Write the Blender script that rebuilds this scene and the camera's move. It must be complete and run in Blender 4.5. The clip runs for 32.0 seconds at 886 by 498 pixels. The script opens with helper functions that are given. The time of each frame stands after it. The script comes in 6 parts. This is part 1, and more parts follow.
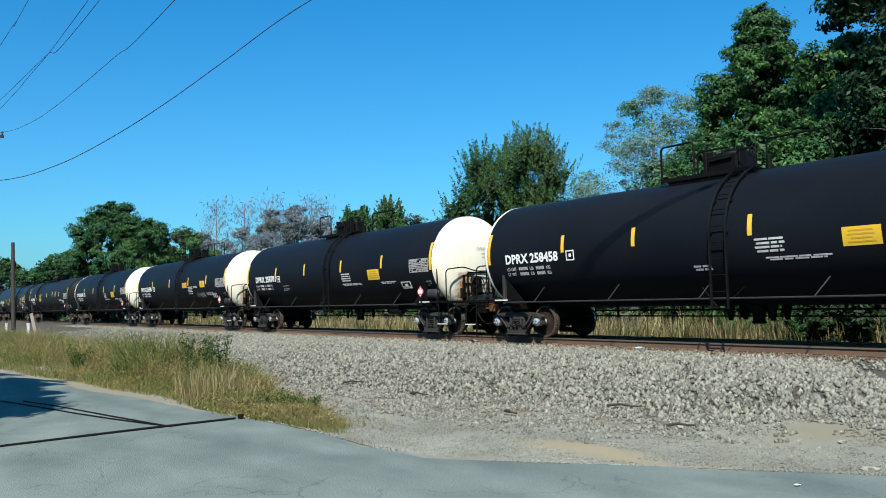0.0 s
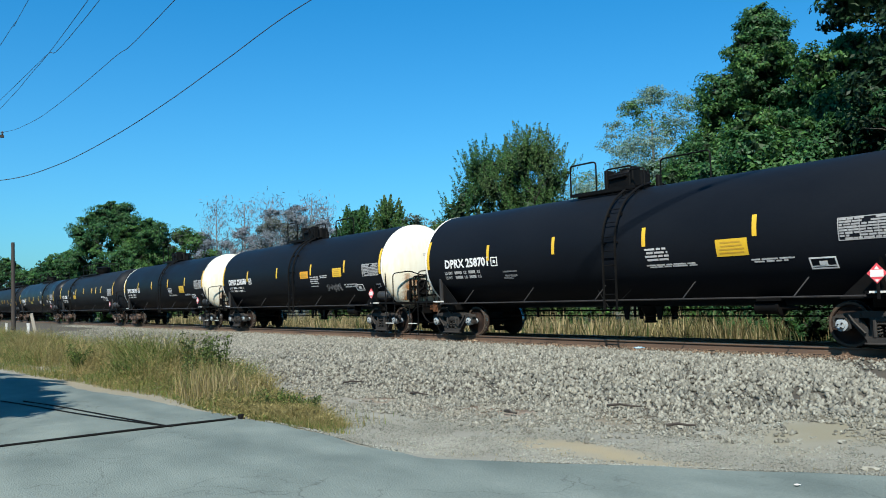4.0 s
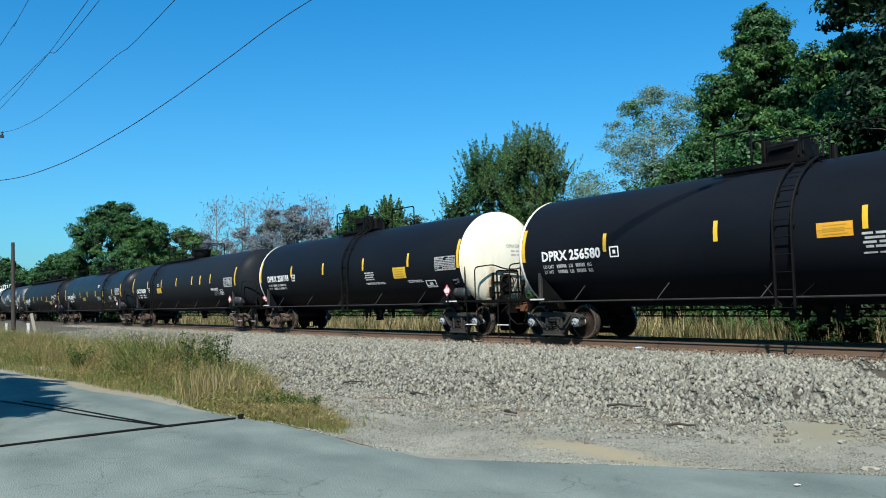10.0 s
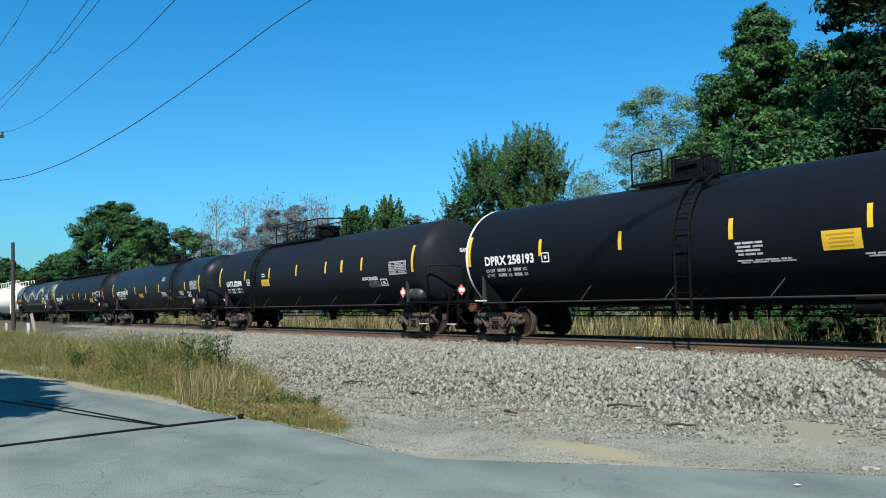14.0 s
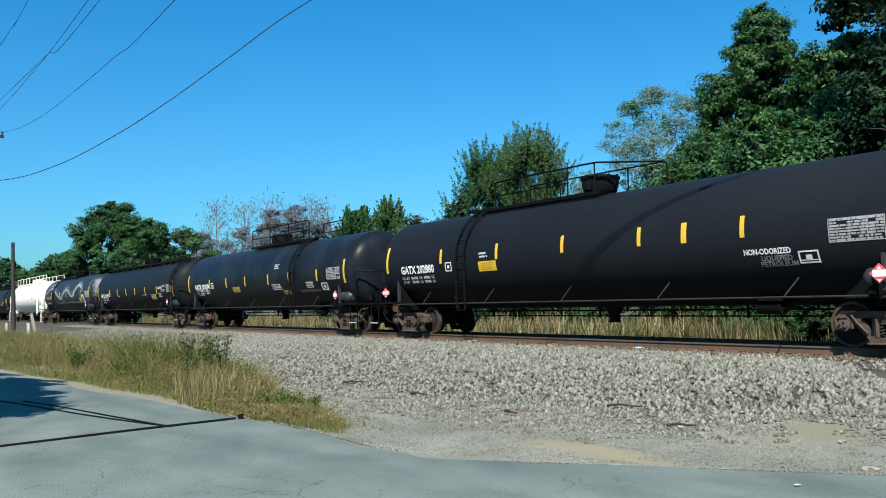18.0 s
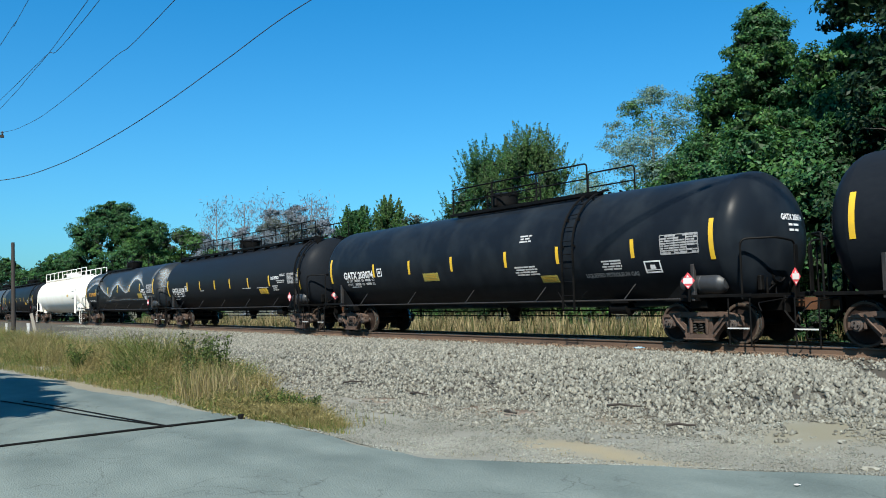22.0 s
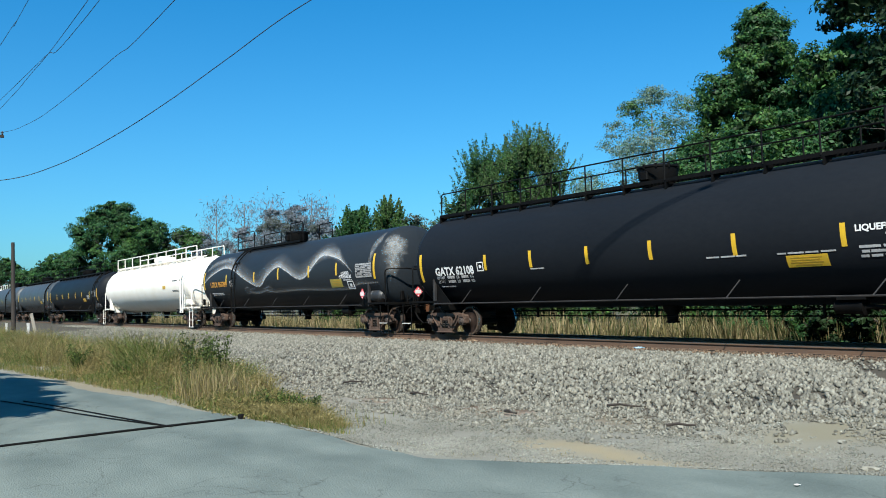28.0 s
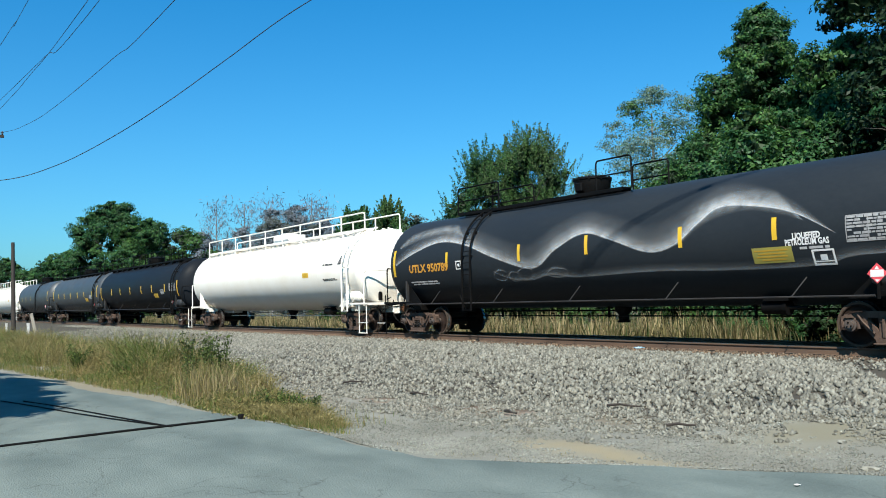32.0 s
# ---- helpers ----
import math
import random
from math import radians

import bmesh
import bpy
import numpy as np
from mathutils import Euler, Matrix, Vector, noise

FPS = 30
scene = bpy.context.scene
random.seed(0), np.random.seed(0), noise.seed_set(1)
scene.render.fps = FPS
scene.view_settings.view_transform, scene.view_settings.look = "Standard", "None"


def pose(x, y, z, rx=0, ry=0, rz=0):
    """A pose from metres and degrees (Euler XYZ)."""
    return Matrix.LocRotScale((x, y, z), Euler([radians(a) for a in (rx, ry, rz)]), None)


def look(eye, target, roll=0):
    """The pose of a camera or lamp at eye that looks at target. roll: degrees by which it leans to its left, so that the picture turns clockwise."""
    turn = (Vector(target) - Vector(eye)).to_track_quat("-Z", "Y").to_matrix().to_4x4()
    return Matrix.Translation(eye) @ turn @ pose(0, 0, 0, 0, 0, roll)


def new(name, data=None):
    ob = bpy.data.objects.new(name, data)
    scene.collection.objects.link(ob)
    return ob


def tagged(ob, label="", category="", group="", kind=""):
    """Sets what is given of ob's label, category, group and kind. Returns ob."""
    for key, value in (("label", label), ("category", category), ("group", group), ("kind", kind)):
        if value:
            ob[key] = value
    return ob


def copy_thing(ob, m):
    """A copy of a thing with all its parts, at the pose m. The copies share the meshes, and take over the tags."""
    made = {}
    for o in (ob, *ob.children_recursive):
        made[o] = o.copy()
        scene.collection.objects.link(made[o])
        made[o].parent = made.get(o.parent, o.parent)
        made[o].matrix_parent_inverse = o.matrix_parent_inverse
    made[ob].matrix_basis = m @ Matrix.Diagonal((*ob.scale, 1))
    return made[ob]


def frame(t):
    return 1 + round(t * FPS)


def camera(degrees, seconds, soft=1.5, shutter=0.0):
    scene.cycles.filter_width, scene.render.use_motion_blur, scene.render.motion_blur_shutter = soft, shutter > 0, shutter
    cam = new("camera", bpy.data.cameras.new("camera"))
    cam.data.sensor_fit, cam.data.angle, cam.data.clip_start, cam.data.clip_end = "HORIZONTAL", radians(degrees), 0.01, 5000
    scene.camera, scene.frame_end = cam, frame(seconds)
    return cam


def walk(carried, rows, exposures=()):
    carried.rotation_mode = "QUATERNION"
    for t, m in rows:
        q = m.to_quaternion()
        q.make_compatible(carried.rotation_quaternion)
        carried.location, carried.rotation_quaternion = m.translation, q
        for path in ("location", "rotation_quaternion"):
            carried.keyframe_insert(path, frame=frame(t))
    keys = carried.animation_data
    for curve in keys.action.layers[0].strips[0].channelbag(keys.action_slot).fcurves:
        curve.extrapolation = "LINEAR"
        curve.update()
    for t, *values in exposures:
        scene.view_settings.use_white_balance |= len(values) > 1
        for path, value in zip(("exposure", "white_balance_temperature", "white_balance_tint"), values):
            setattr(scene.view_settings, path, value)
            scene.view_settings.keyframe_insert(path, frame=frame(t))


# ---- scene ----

# Camera on a tripod beside the road, looking along the line.
CAM_Z = 1.206
TRACK_Y = 17.157
ROAD_Z = -0.45
cam = camera(55.25, 32.0, soft=1.0)
EYE = Vector((0.0, 0.0, CAM_Z))
AIM = EYE + Vector((-0.81471724, 0.57696478, 0.05785719)) * 20
walk(cam, [(0.0, look(EYE, AIM, -1.6054)), (32.0, look(EYE, AIM, -1.6054))], exposures=[(0.0, 0.85), (32.0, 0.85)])

# Sun behind the camera, clear afternoon sky.
SUN = Vector((0.95, -1.0, 1.48)).normalized()
world = bpy.data.worlds.new("clear_sky")
scene.world = world
world.use_nodes = True
wn = world.node_tree
sky = wn.nodes.new("ShaderNodeTexSky")
sky.sky_type = "NISHITA"
sky.sun_disc = False
sky.sun_elevation = math.asin(SUN.z)
sky.sun_rotation = math.atan2(SUN.x, SUN.y)
sky.air_density, sky.dust_density, sky.ozone_density = 1.0, 1.1, 3.0
tone = wn.nodes.new("ShaderNodeMix")
tone.data_type, tone.blend_type = "RGBA", "MULTIPLY"
tone.inputs["Factor"].default_value = 1.0
# deeper blue overhead, paler towards the horizon
up = wn.nodes.new("ShaderNodeTexCoord")
upz = wn.nodes.new("ShaderNodeSeparateXYZ")
wn.links.new(up.outputs["Generated"], upz.inputs[0])
rise = wn.nodes.new("ShaderNodeMapRange")
rise.inputs["From Min"].default_value, rise.inputs["From Max"].default_value = 0.03, 0.36
wn.links.new(upz.outputs["Z"], rise.inputs["Value"])
hue = wn.nodes.new("ShaderNodeMix")
hue.data_type = "RGBA"
hue.inputs["A"].default_value = (0.43, 1.0, 1.25, 1)
hue.inputs["B"].default_value = (0.14, 1.0, 1.42, 1)
wn.links.new(rise.outputs[0], hue.inputs["Factor"])
wn.links.new(hue.outputs["Result"], tone.inputs["B"])
wn.links.new(sky.outputs[0], tone.inputs["A"])
wn.links.new(tone.outputs["Result"], wn.nodes["Background"].inputs["Color"])
wn.nodes["Background"].inputs["Strength"].default_value = 0.067
sun = new("sun", bpy.data.lights.new("sun", "SUN"))
sun.data.energy, sun.data.angle, sun.data.color = 5.0, radians(0.55), (1.0, 0.955, 0.845)
sun.matrix_world = look(SUN * 100, (0, 0, 0))


# ---- materials ----
def mat(name, base, other=None, rough=0.6, metal=0.0, grain=40.0, patch=1.5, bump=0.15, spec=0.5, mix=0.5, rvar=0.15, stretch=(1, 1, 1), rand=0.0, island=0.0, soft=0.46):
    """Two-scale variation between two tones, with fine relief."""
    m = bpy.data.materials.new(name)
    m.use_nodes = True
    t = m.node_tree
    n, l = t.nodes, t.links
    b = n["Principled BSDF"]
    other = other or tuple(c * 0.7 for c in base)
    co = n.new("ShaderNodeTexCoord")
    mp = n.new("ShaderNodeMapping")
    mp.inputs["Scale"].default_value = stretch
    l.new(co.outputs["Object"], mp.inputs["Vector"])
    big, fine = n.new("ShaderNodeTexNoise"), n.new("ShaderNodeTexNoise")
    big.inputs["Scale"].default_value, fine.inputs["Scale"].default_value = patch, grain
    big.inputs["Detail"].default_value, fine.inputs["Detail"].default_value = 5, 3
    for k in (big, fine):
        l.new(mp.outputs[0], k.inputs["Vector"])
    add = n.new("ShaderNodeMath")
    add.operation = "MULTIPLY_ADD"
    l.new(fine.outputs["Fac"], add.inputs[0])
    add.inputs[1].default_value = 0.45
    l.new(big.outputs["Fac"], add.inputs[2])
    ramp = n.new("ShaderNodeMapRange")
    ramp.inputs["From Min"].default_value, ramp.inputs["From Max"].default_value = 0.95 - mix * 0.45 - soft / 2, 0.95 - mix * 0.45 + soft / 2
    l.new(add.outputs[0], ramp.inputs["Value"])
    mixc = n.new("ShaderNodeMix")
    mixc.data_type = "RGBA"
    mixc.inputs["A"].default_value, mixc.inputs["B"].default_value = (*base, 1), (*other, 1)
    l.new(ramp.outputs[0], mixc.inputs["Factor"])
    colour = mixc.outputs["Result"]
    for amount, node, out in ((rand, "ShaderNodeObjectInfo", "Random"), (island, "ShaderNodeNewGeometry", "Random Per Island")):
        if amount:
            src = n.new(node)
            hsv = n.new("ShaderNodeHueSaturation")
            rng = n.new("ShaderNodeMapRange")
            rng.inputs["To Min"].default_value, rng.inputs["To Max"].default_value = 1 - amount, 1 + amount
            l.new(src.outputs[out], rng.inputs["Value"])
            l.new(rng.outputs[0], hsv.inputs["Value"])
            l.new(colour, hsv.inputs["Color"])
            colour = hsv.outputs[0]
    l.new(colour, b.inputs["Base Color"])
    rr = n.new("ShaderNodeMapRange")
    rr.inputs["To Min"].default_value, rr.inputs["To Max"].default_value = max(rough - rvar, 0.02), min(rough + rvar, 1)
    l.new(big.outputs["Fac"], rr.inputs["Value"])
    l.new(rr.outputs[0], b.inputs["Roughness"])
    b.inputs["Metallic"].default_value = metal
    b.inputs["Specular IOR Level"].default_value = spec
    if bump:
        bp = n.new("ShaderNodeBump")
        bp.inputs["Strength"].default_value, bp.inputs["Distance"].default_value = bump, 0.01
        l.new(fine.outputs["Fac"], bp.inputs["Height"])
        l.new(bp.outputs[0], b.inputs["Normal"])
    return m


BLACK = mat("black_tank_paint", (0.005, 0.00659, 0.00984), (0.008, 0.00976, 0.0132), rough=0.42, grain=22, patch=0.5, bump=0.03, stretch=(0.5, 1.5, 1.0), spec=0.04)
BLACK2 = mat("dusty_black_paint", (0.00759, 0.00972, 0.0132), (0.0129, 0.0151, 0.0188), rough=0.45, grain=18, patch=0.35, bump=0.03, stretch=(0.35, 1.0, 0.6), spec=0.04)
FADED = mat("faded_black_paint", (0.0135, 0.0175, 0.0225), (0.0205, 0.0250, 0.0300), rough=0.46, grain=18, patch=0.5, bump=0.03, stretch=(0.4, 1.0, 0.6), spec=0.1)
GREYTANK = mat("faded_grey_paint", (0.0288, 0.0342, 0.0403), (0.0468, 0.054, 0.0595), rough=0.5, grain=18, patch=0.6, bump=0.03)
SMEARED = mat("smeared_black_paint", (0.0074, 0.0100, 0.0142), (0.0200, 0.0250, 0.0300), rough=0.38, grain=3, patch=0.8, bump=0.02, mix=0.22, stretch=(0.9, 0.8, 0.6), spec=0.06)
WHITE = mat("white_tank_paint", (0.7568, 0.731, 0.6794), (0.688, 0.6364, 0.5504), rough=0.45, grain=14, patch=0.7, bump=0.03, mix=0.3)
WHITEHEAD = mat("streaked_white_paint", (0.621, 0.6, 0.509), (0.506, 0.419, 0.275), rough=0.45, grain=9, patch=0.9, bump=0.03, mix=0.22, stretch=(1, 1, 0.35))
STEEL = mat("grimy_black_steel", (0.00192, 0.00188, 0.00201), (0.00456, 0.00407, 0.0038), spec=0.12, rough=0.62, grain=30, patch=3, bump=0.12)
WORNPIPE = mat("worn_pipe_steel", (0.018, 0.018, 0.020), (0.034, 0.030, 0.028), rough=0.5, grain=24, patch=3, bump=0.1, spec=0.4)
WORNRIM = mat("worn_wheel_rim", (0.085, 0.066, 0.052), (0.050, 0.034, 0.025), rough=0.55, grain=24, patch=5, bump=0.1, spec=0.12)
BRAKEGREY = mat("grey_reservoir_paint", (0.028, 0.031, 0.036), (0.018, 0.019, 0.021), rough=0.5, grain=20, patch=3)
TRUCKSTEEL = mat("dusty_cast_steel", (0.0176, 0.01705, 0.0176), (0.0341, 0.0297, 0.0264), spec=0.3, rough=0.75, grain=26, patch=4, bump=0.25)
TRUCKRUST = mat("rusty_cast_steel", (0.046, 0.031, 0.025), (0.100, 0.064, 0.048), spec=0.3, rough=0.8, grain=26, patch=4, bump=0.25)
WHEEL = mat("rusty_wheel_steel", (0.030, 0.019, 0.015), (0.014, 0.010, 0.009), rough=0.7, grain=20, patch=4, bump=0.15, spec=0.12)
WHEELDARK = mat("dark_wheel_steel", (0.0096, 0.008, 0.0072), (0.0056, 0.0052, 0.0048), rough=0.7, grain=20, patch=4, bump=0.15, spec=0.12)
CAP = mat("pale_bearing_cap", (0.315, 0.3525, 0.375), (0.21, 0.2325, 0.2475), rough=0.45, grain=30, patch=12)
CAPRUST = mat("dull_bearing_cap", (0.084, 0.063, 0.0525), (0.049, 0.0385, 0.035), rough=0.7, grain=30, patch=12)
YELLOW = mat("yellow_reflective_sheet", (0.656, 0.41, 0.0246), (0.5576, 0.3444, 0.0328), rough=0.35, grain=60, patch=6, bump=0.02)
ORANGE = mat("orange_panel_sheet", (0.6724, 0.3116, 0.0164), (0.574, 0.2706, 0.0246), rough=0.45, grain=60, patch=6, bump=0.02)
OLIVE = mat("faded_yellow_panel", (0.3024, 0.2592, 0.0504), (0.2448, 0.216, 0.0576), rough=0.5, grain=60, patch=5, bump=0.02)
STENCIL = mat("white_stencil_paint", (0.74, 0.74, 0.74), (0.58, 0.58, 0.58), rough=0.55, grain=70, patch=5, bump=0.02)
GREYSTENCIL = mat("worn_grey_stencil", (0.21, 0.217, 0.224), (0.084, 0.084, 0.091), rough=0.6, grain=50, patch=7, bump=0.02)
HEADGREY = mat("faded_grey_stencil", (0.31, 0.3038, 0.2852), (0.3844, 0.372, 0.341), rough=0.6, grain=50, patch=7, bump=0.02)
SMALLTEXT = mat("fine_white_stencil", (0.493, 0.493, 0.493), (0.289, 0.289, 0.2975), rough=0.6, grain=60, patch=8, bump=0.02)
PANELTEXT = mat("worn_small_print", (0.368, 0.368, 0.368), (0.208, 0.208, 0.216), rough=0.6, grain=60, patch=9, bump=0.02)
INK = mat("panel_ink", (0.03, 0.03, 0.03), (0.06, 0.06, 0.06), rough=0.6, grain=60, patch=6, bump=0.02)
YELINK = mat("brown_panel_ink", (0.38, 0.22, 0.02), (0.46, 0.27, 0.03), rough=0.5, grain=60, patch=6, bump=0.02)
ORLETTER = mat("orange_stencil_paint", (0.576, 0.264, 0.024), (0.44, 0.208, 0.032), rough=0.55, grain=60, patch=6, bump=0.02)
REDSIGN = mat("red_placard_sheet", (0.663, 0.0595, 0.0765), (0.578, 0.085, 0.102), rough=0.4, grain=60, patch=6, bump=0.02)
WHITESIGN = mat("white_sheet", (0.697, 0.68, 0.68), (0.612, 0.595, 0.595), rough=0.4, grain=60, patch=6, bump=0.02)
WHITEPAINT = mat("white_edge_paint", (0.592, 0.592, 0.576), (0.4, 0.384, 0.36), rough=0.5, grain=40, patch=6)
COUPLERRUST = mat("orange_rusted_coupler", (0.105, 0.0406, 0.0168), (0.0525, 0.0266, 0.0154), spec=0.2, rough=0.85, grain=26, patch=5, bump=0.25)
RAIL = mat("rusty_rail_steel", (0.12, 0.0704, 0.044), (0.08, 0.0496, 0.0336), rough=0.75, grain=25, patch=1.2, bump=0.15)
RAILTOP = mat("polished_rail_head", (0.42, 0.40, 0.38), (0.30, 0.27, 0.25), rough=0.25, metal=0.9, grain=30, patch=3, bump=0.02, stretch=(0.2, 4, 4))
TIE = mat("weathered_tie_wood", (0.057, 0.045, 0.036), (0.033, 0.0252, 0.0204), rough=0.85, grain=30, patch=3, bump=0.4, rand=0.25)



# ---- mesh tools ----
class Geo:
    """Collects vertices and faces of one part."""

    def __init__(self):
        self.v, self.f, self.m, self.uv = [], [], [], []

    def add(self, verts, faces, mi=0):
        k = len(self.v)
        self.v.extend(tuple(p) for p in verts)
        self.f.extend(tuple(k + i for i in q) for q in faces)
        self.m.extend([mi] * len(faces))
        return self

    def box(self, x0, x1, y0, y1, z0, z1, c=0.0, mi=0):
        if c <= 0:
            vs = [(x, y, z) for x in (x0, x1) for y in (y0, y1) for z in (z0, z1)]
            return self.add(vs, [(0, 1, 3, 2), (4, 6, 7, 5), (0, 4, 5, 1), (2, 3, 7, 6), (0, 2, 6, 4), (1, 5, 7, 3)], mi)
        vs, idx = [], {}
        for i, x in enumerate((x0, x1)):
            for j, y in enumerate((y0, y1)):
                for k, z in enumerate((z0, z1)):
                    sx, sy, sz = c * (1 - 2 * i), c * (1 - 2 * j), c * (1 - 2 * k)
                    for a, p in enumerate(((x, y + sy, z + sz), (x + sx, y, z + sz), (x + sx, y + sy, z))):
                        idx[i, j, k, a] = len(vs)
                        vs.append(p)
        fs = []
        for i in (0, 1):
            fs.append([idx[i, 0, 0, 0], idx[i, 0, 1, 0], idx[i, 1, 1, 0], idx[i, 1, 0, 0]][:: 1 if i == 0 else -1])
            fs.append([idx[0, i, 0, 1], idx[1, i, 0, 1], idx[1, i, 1, 1], idx[0, i, 1, 1]][:: 1 if i == 0 else -1])
            fs.append([idx[0, 0, i, 2], idx[0, 1, i, 2], idx[1, 1, i, 2], idx[1, 0, i, 2]][:: 1 if i == 0 else -1])
            for j in (0, 1):
                s = 1 if i == j else -1
                fs.append([idx[i, j, 0, 0], idx[i, j, 0, 1], idx[i, j, 1, 1], idx[i, j, 1, 0]][::s])
                fs.append([idx[i, 0, j, 0], idx[i, 1, j, 0], idx[i, 1, j, 2], idx[i, 0, j, 2]][::s])
                fs.append([idx[0, i, j, 1], idx[0, i, j, 2], idx[1, i, j, 2], idx[1, i, j, 1]][::s])
                for k in (0, 1):
                    fs.append([idx[i, j, k, 0], idx[i, j, k, 1], idx[i, j, k, 2]][:: 1 if (i + j + k) % 2 else -1])
        return self.add(vs, fs, mi)

    def pipe(self, pts, r, n=8, mi=0, r1=None, caps=True):
        pts = [Vector(p) for p in pts]
        rings, up = [], None
        for i, p in enumerate(pts):
            d = (pts[min(i + 1, len(pts) - 1)] - pts[max(i - 1, 0)]).normalized()
            if up is None:
                up = d.orthogonal().normalized()
            up = (up - d * up.dot(d)).normalized()
            side = d.cross(up)
            rad = r if r1 is None else r + (r1 - r) * i / (len(pts) - 1)
            rings.append([p + (up * math.cos(a) + side * math.sin(a)) * rad for a in (2 * math.pi * j / n for j in range(n))])
        vs = [q for ring in rings for q in ring]
        fs = [(i * n + j, i * n + (j + 1) % n, (i + 1) * n + (j + 1) % n, (i + 1) * n + j) for i in range(len(pts) - 1) for j in range(n)]
        if caps:
            fs += [tuple(range(n))[::-1], tuple((len(pts) - 1) * n + j for j in range(n))]
        return self.add(vs, fs, mi)

    def lathe(self, prof, n=32, axis="x", at=(0, 0, 0), mi=0, a0=0.0, a1=360.0):
        """Turns (station, radius) pairs about an axis."""
        vs, fs = [], []
        full = a1 - a0 >= 359.9
        cnt = n if full else n + 1
        for s, r in prof:
            for j in range(cnt):
                a = radians(a0 + (a1 - a0) * j / n)
                c, d = r * math.cos(a), r * math.sin(a)
                p = {"x": (s, c, d), "y": (c, s, d), "z": (c, d, s)}[axis]
                vs.append((p[0] + at[0], p[1] + at[1], p[2] + at[2]))
        for i in range(len(prof) - 1):
            for j in range(n):
                k = (j + 1) % cnt
                fs.append((i * cnt + j, i * cnt + k, (i + 1) * cnt + k, (i + 1) * cnt + j))
        return self.add(vs, fs, mi)

    def prism(self, poly, y0, y1, plane="xz", mi=0):
        n = len(poly)
        put = {"xz": lambda a, b, t: (a, t, b), "yz": lambda a, b, t: (t, a, b), "xy": lambda a, b, t: (a, b, t)}[plane]
        vs = [put(a, b, y0) for a, b in poly] + [put(a, b, y1) for a, b in poly]
        fs = [tuple(range(n)), tuple(range(2 * n - 1, n - 1, -1))] + [(i, n + i, n + (i + 1) % n, (i + 1) % n) for i in range(n)]
        return self.add(vs, fs, mi)

    def patch(self, xc, ang, w, h, R, lift=0.006, mi=0, nx=1, na=5, skew=0.0):
        """A thin sheet bent round the near side of the tank."""
        vs, fs = [], []
        for lay in (0.0, lift):
            for i in range(nx + 1):
                for j in range(na + 1):
                    u, t = i / nx - 0.5, j / na - 0.5
                    a = radians(ang) + t * h / R
                    rr = R + lay
                    vs.append((xc + u * w + skew * t * h, -rr * math.cos(a), ZC + rr * math.sin(a)))
        k = (nx + 1) * (na + 1)
        q = lambda i, j, l: l * k + i * (na + 1) + j
        for i in range(nx):
            for j in range(na):
                fs.append((q(i, j, 1), q(i + 1, j, 1), q(i + 1, j + 1, 1), q(i, j + 1, 1)))
        for j in range(na):
            fs += [(q(0, j, 0), q(0, j, 1), q(0, j + 1, 1), q(0, j + 1, 0)), (q(nx, j, 1), q(nx, j, 0), q(nx, j + 1, 0), q(nx, j + 1, 1))]
        for i in range(nx):
            fs += [(q(i, 0, 0), q(i + 1, 0, 0), q(i + 1, 0, 1), q(i, 0, 1)), (q(i, na, 1), q(i + 1, na, 1), q(i + 1, na, 0), q(i, na, 0))]
        return self.add(vs, fs, mi)

    def move(self, m):
        self.v = [tuple(m @ Vector(p)) for p in self.v]
        return self

    def mesh(self, name, mats, sharp=35.0):
        me = bpy.data.meshes.new(name)
        me.from_pydata(self.v, [], self.f)
        for m in mats if isinstance(mats, (list, tuple)) else [mats]:
            me.materials.append(m)
        if any(self.m):
            me.polygons.foreach_set("material_index", self.m)
        if sharp:
            me.polygons.foreach_set("use_smooth", [True] * len(self.f))
            me.set_sharp_from_angle(angle=radians(sharp))
        me.update()
        return me


def part(name, geo, mats, parent=None, label="", at=None):
    """One mesh object, under a thing or a part. geo is a Geo or a mesh to share."""
    me = geo if isinstance(geo, bpy.types.Mesh) else geo.mesh(name, mats)
    ob = new(name, me)
    if parent is not None:
        ob.parent = parent
    if at is not None:
        ob.matrix_basis = at
    return tagged(ob, label)


def arc(p0, corner, p1, r, n=5):
    """Points of a pipe bend from p0 round a corner to p1 (ends not included)."""
    p0, corner, p1 = Vector(p0), Vector(corner), Vector(p1)
    a, b = (p0 - corner).normalized() * r + corner, (p1 - corner).normalized() * r + corner
    return [a * (1 - t) ** 2 + corner * 2 * t * (1 - t) + b * t * t for t in (i / n for i in range(n + 1))]


def bent(pts, r=0.08):
    """A polyline with rounded corners."""
    out = [Vector(pts[0])]
    for i in range(1, len(pts) - 1):
        out += arc(pts[i - 1], pts[i], pts[i + 1], r)
    return out + [Vector(pts[-1])]


def lettering(text, height):
    """Outline faces of a word, flat, as vertices and faces; its width follows."""
    cu = bpy.data.curves.new("word", "FONT")
    cu.body, cu.size, cu.resolution_u = text, height / 0.7, 2
    cu.offset = height * 0.05
    ob = bpy.data.objects.new("word", cu)
    scene.collection.objects.link(ob)
    me = bpy.data.meshes.new_from_object(ob.evaluated_get(bpy.context.evaluated_depsgraph_get()))
    vs, fs = [tuple(v.co) for v in me.vertices], [tuple(p.vertices) for p in me.polygons]
    bpy.data.objects.remove(ob)
    bpy.data.curves.remove(cu)
    bpy.data.meshes.remove(me)
    return vs, fs


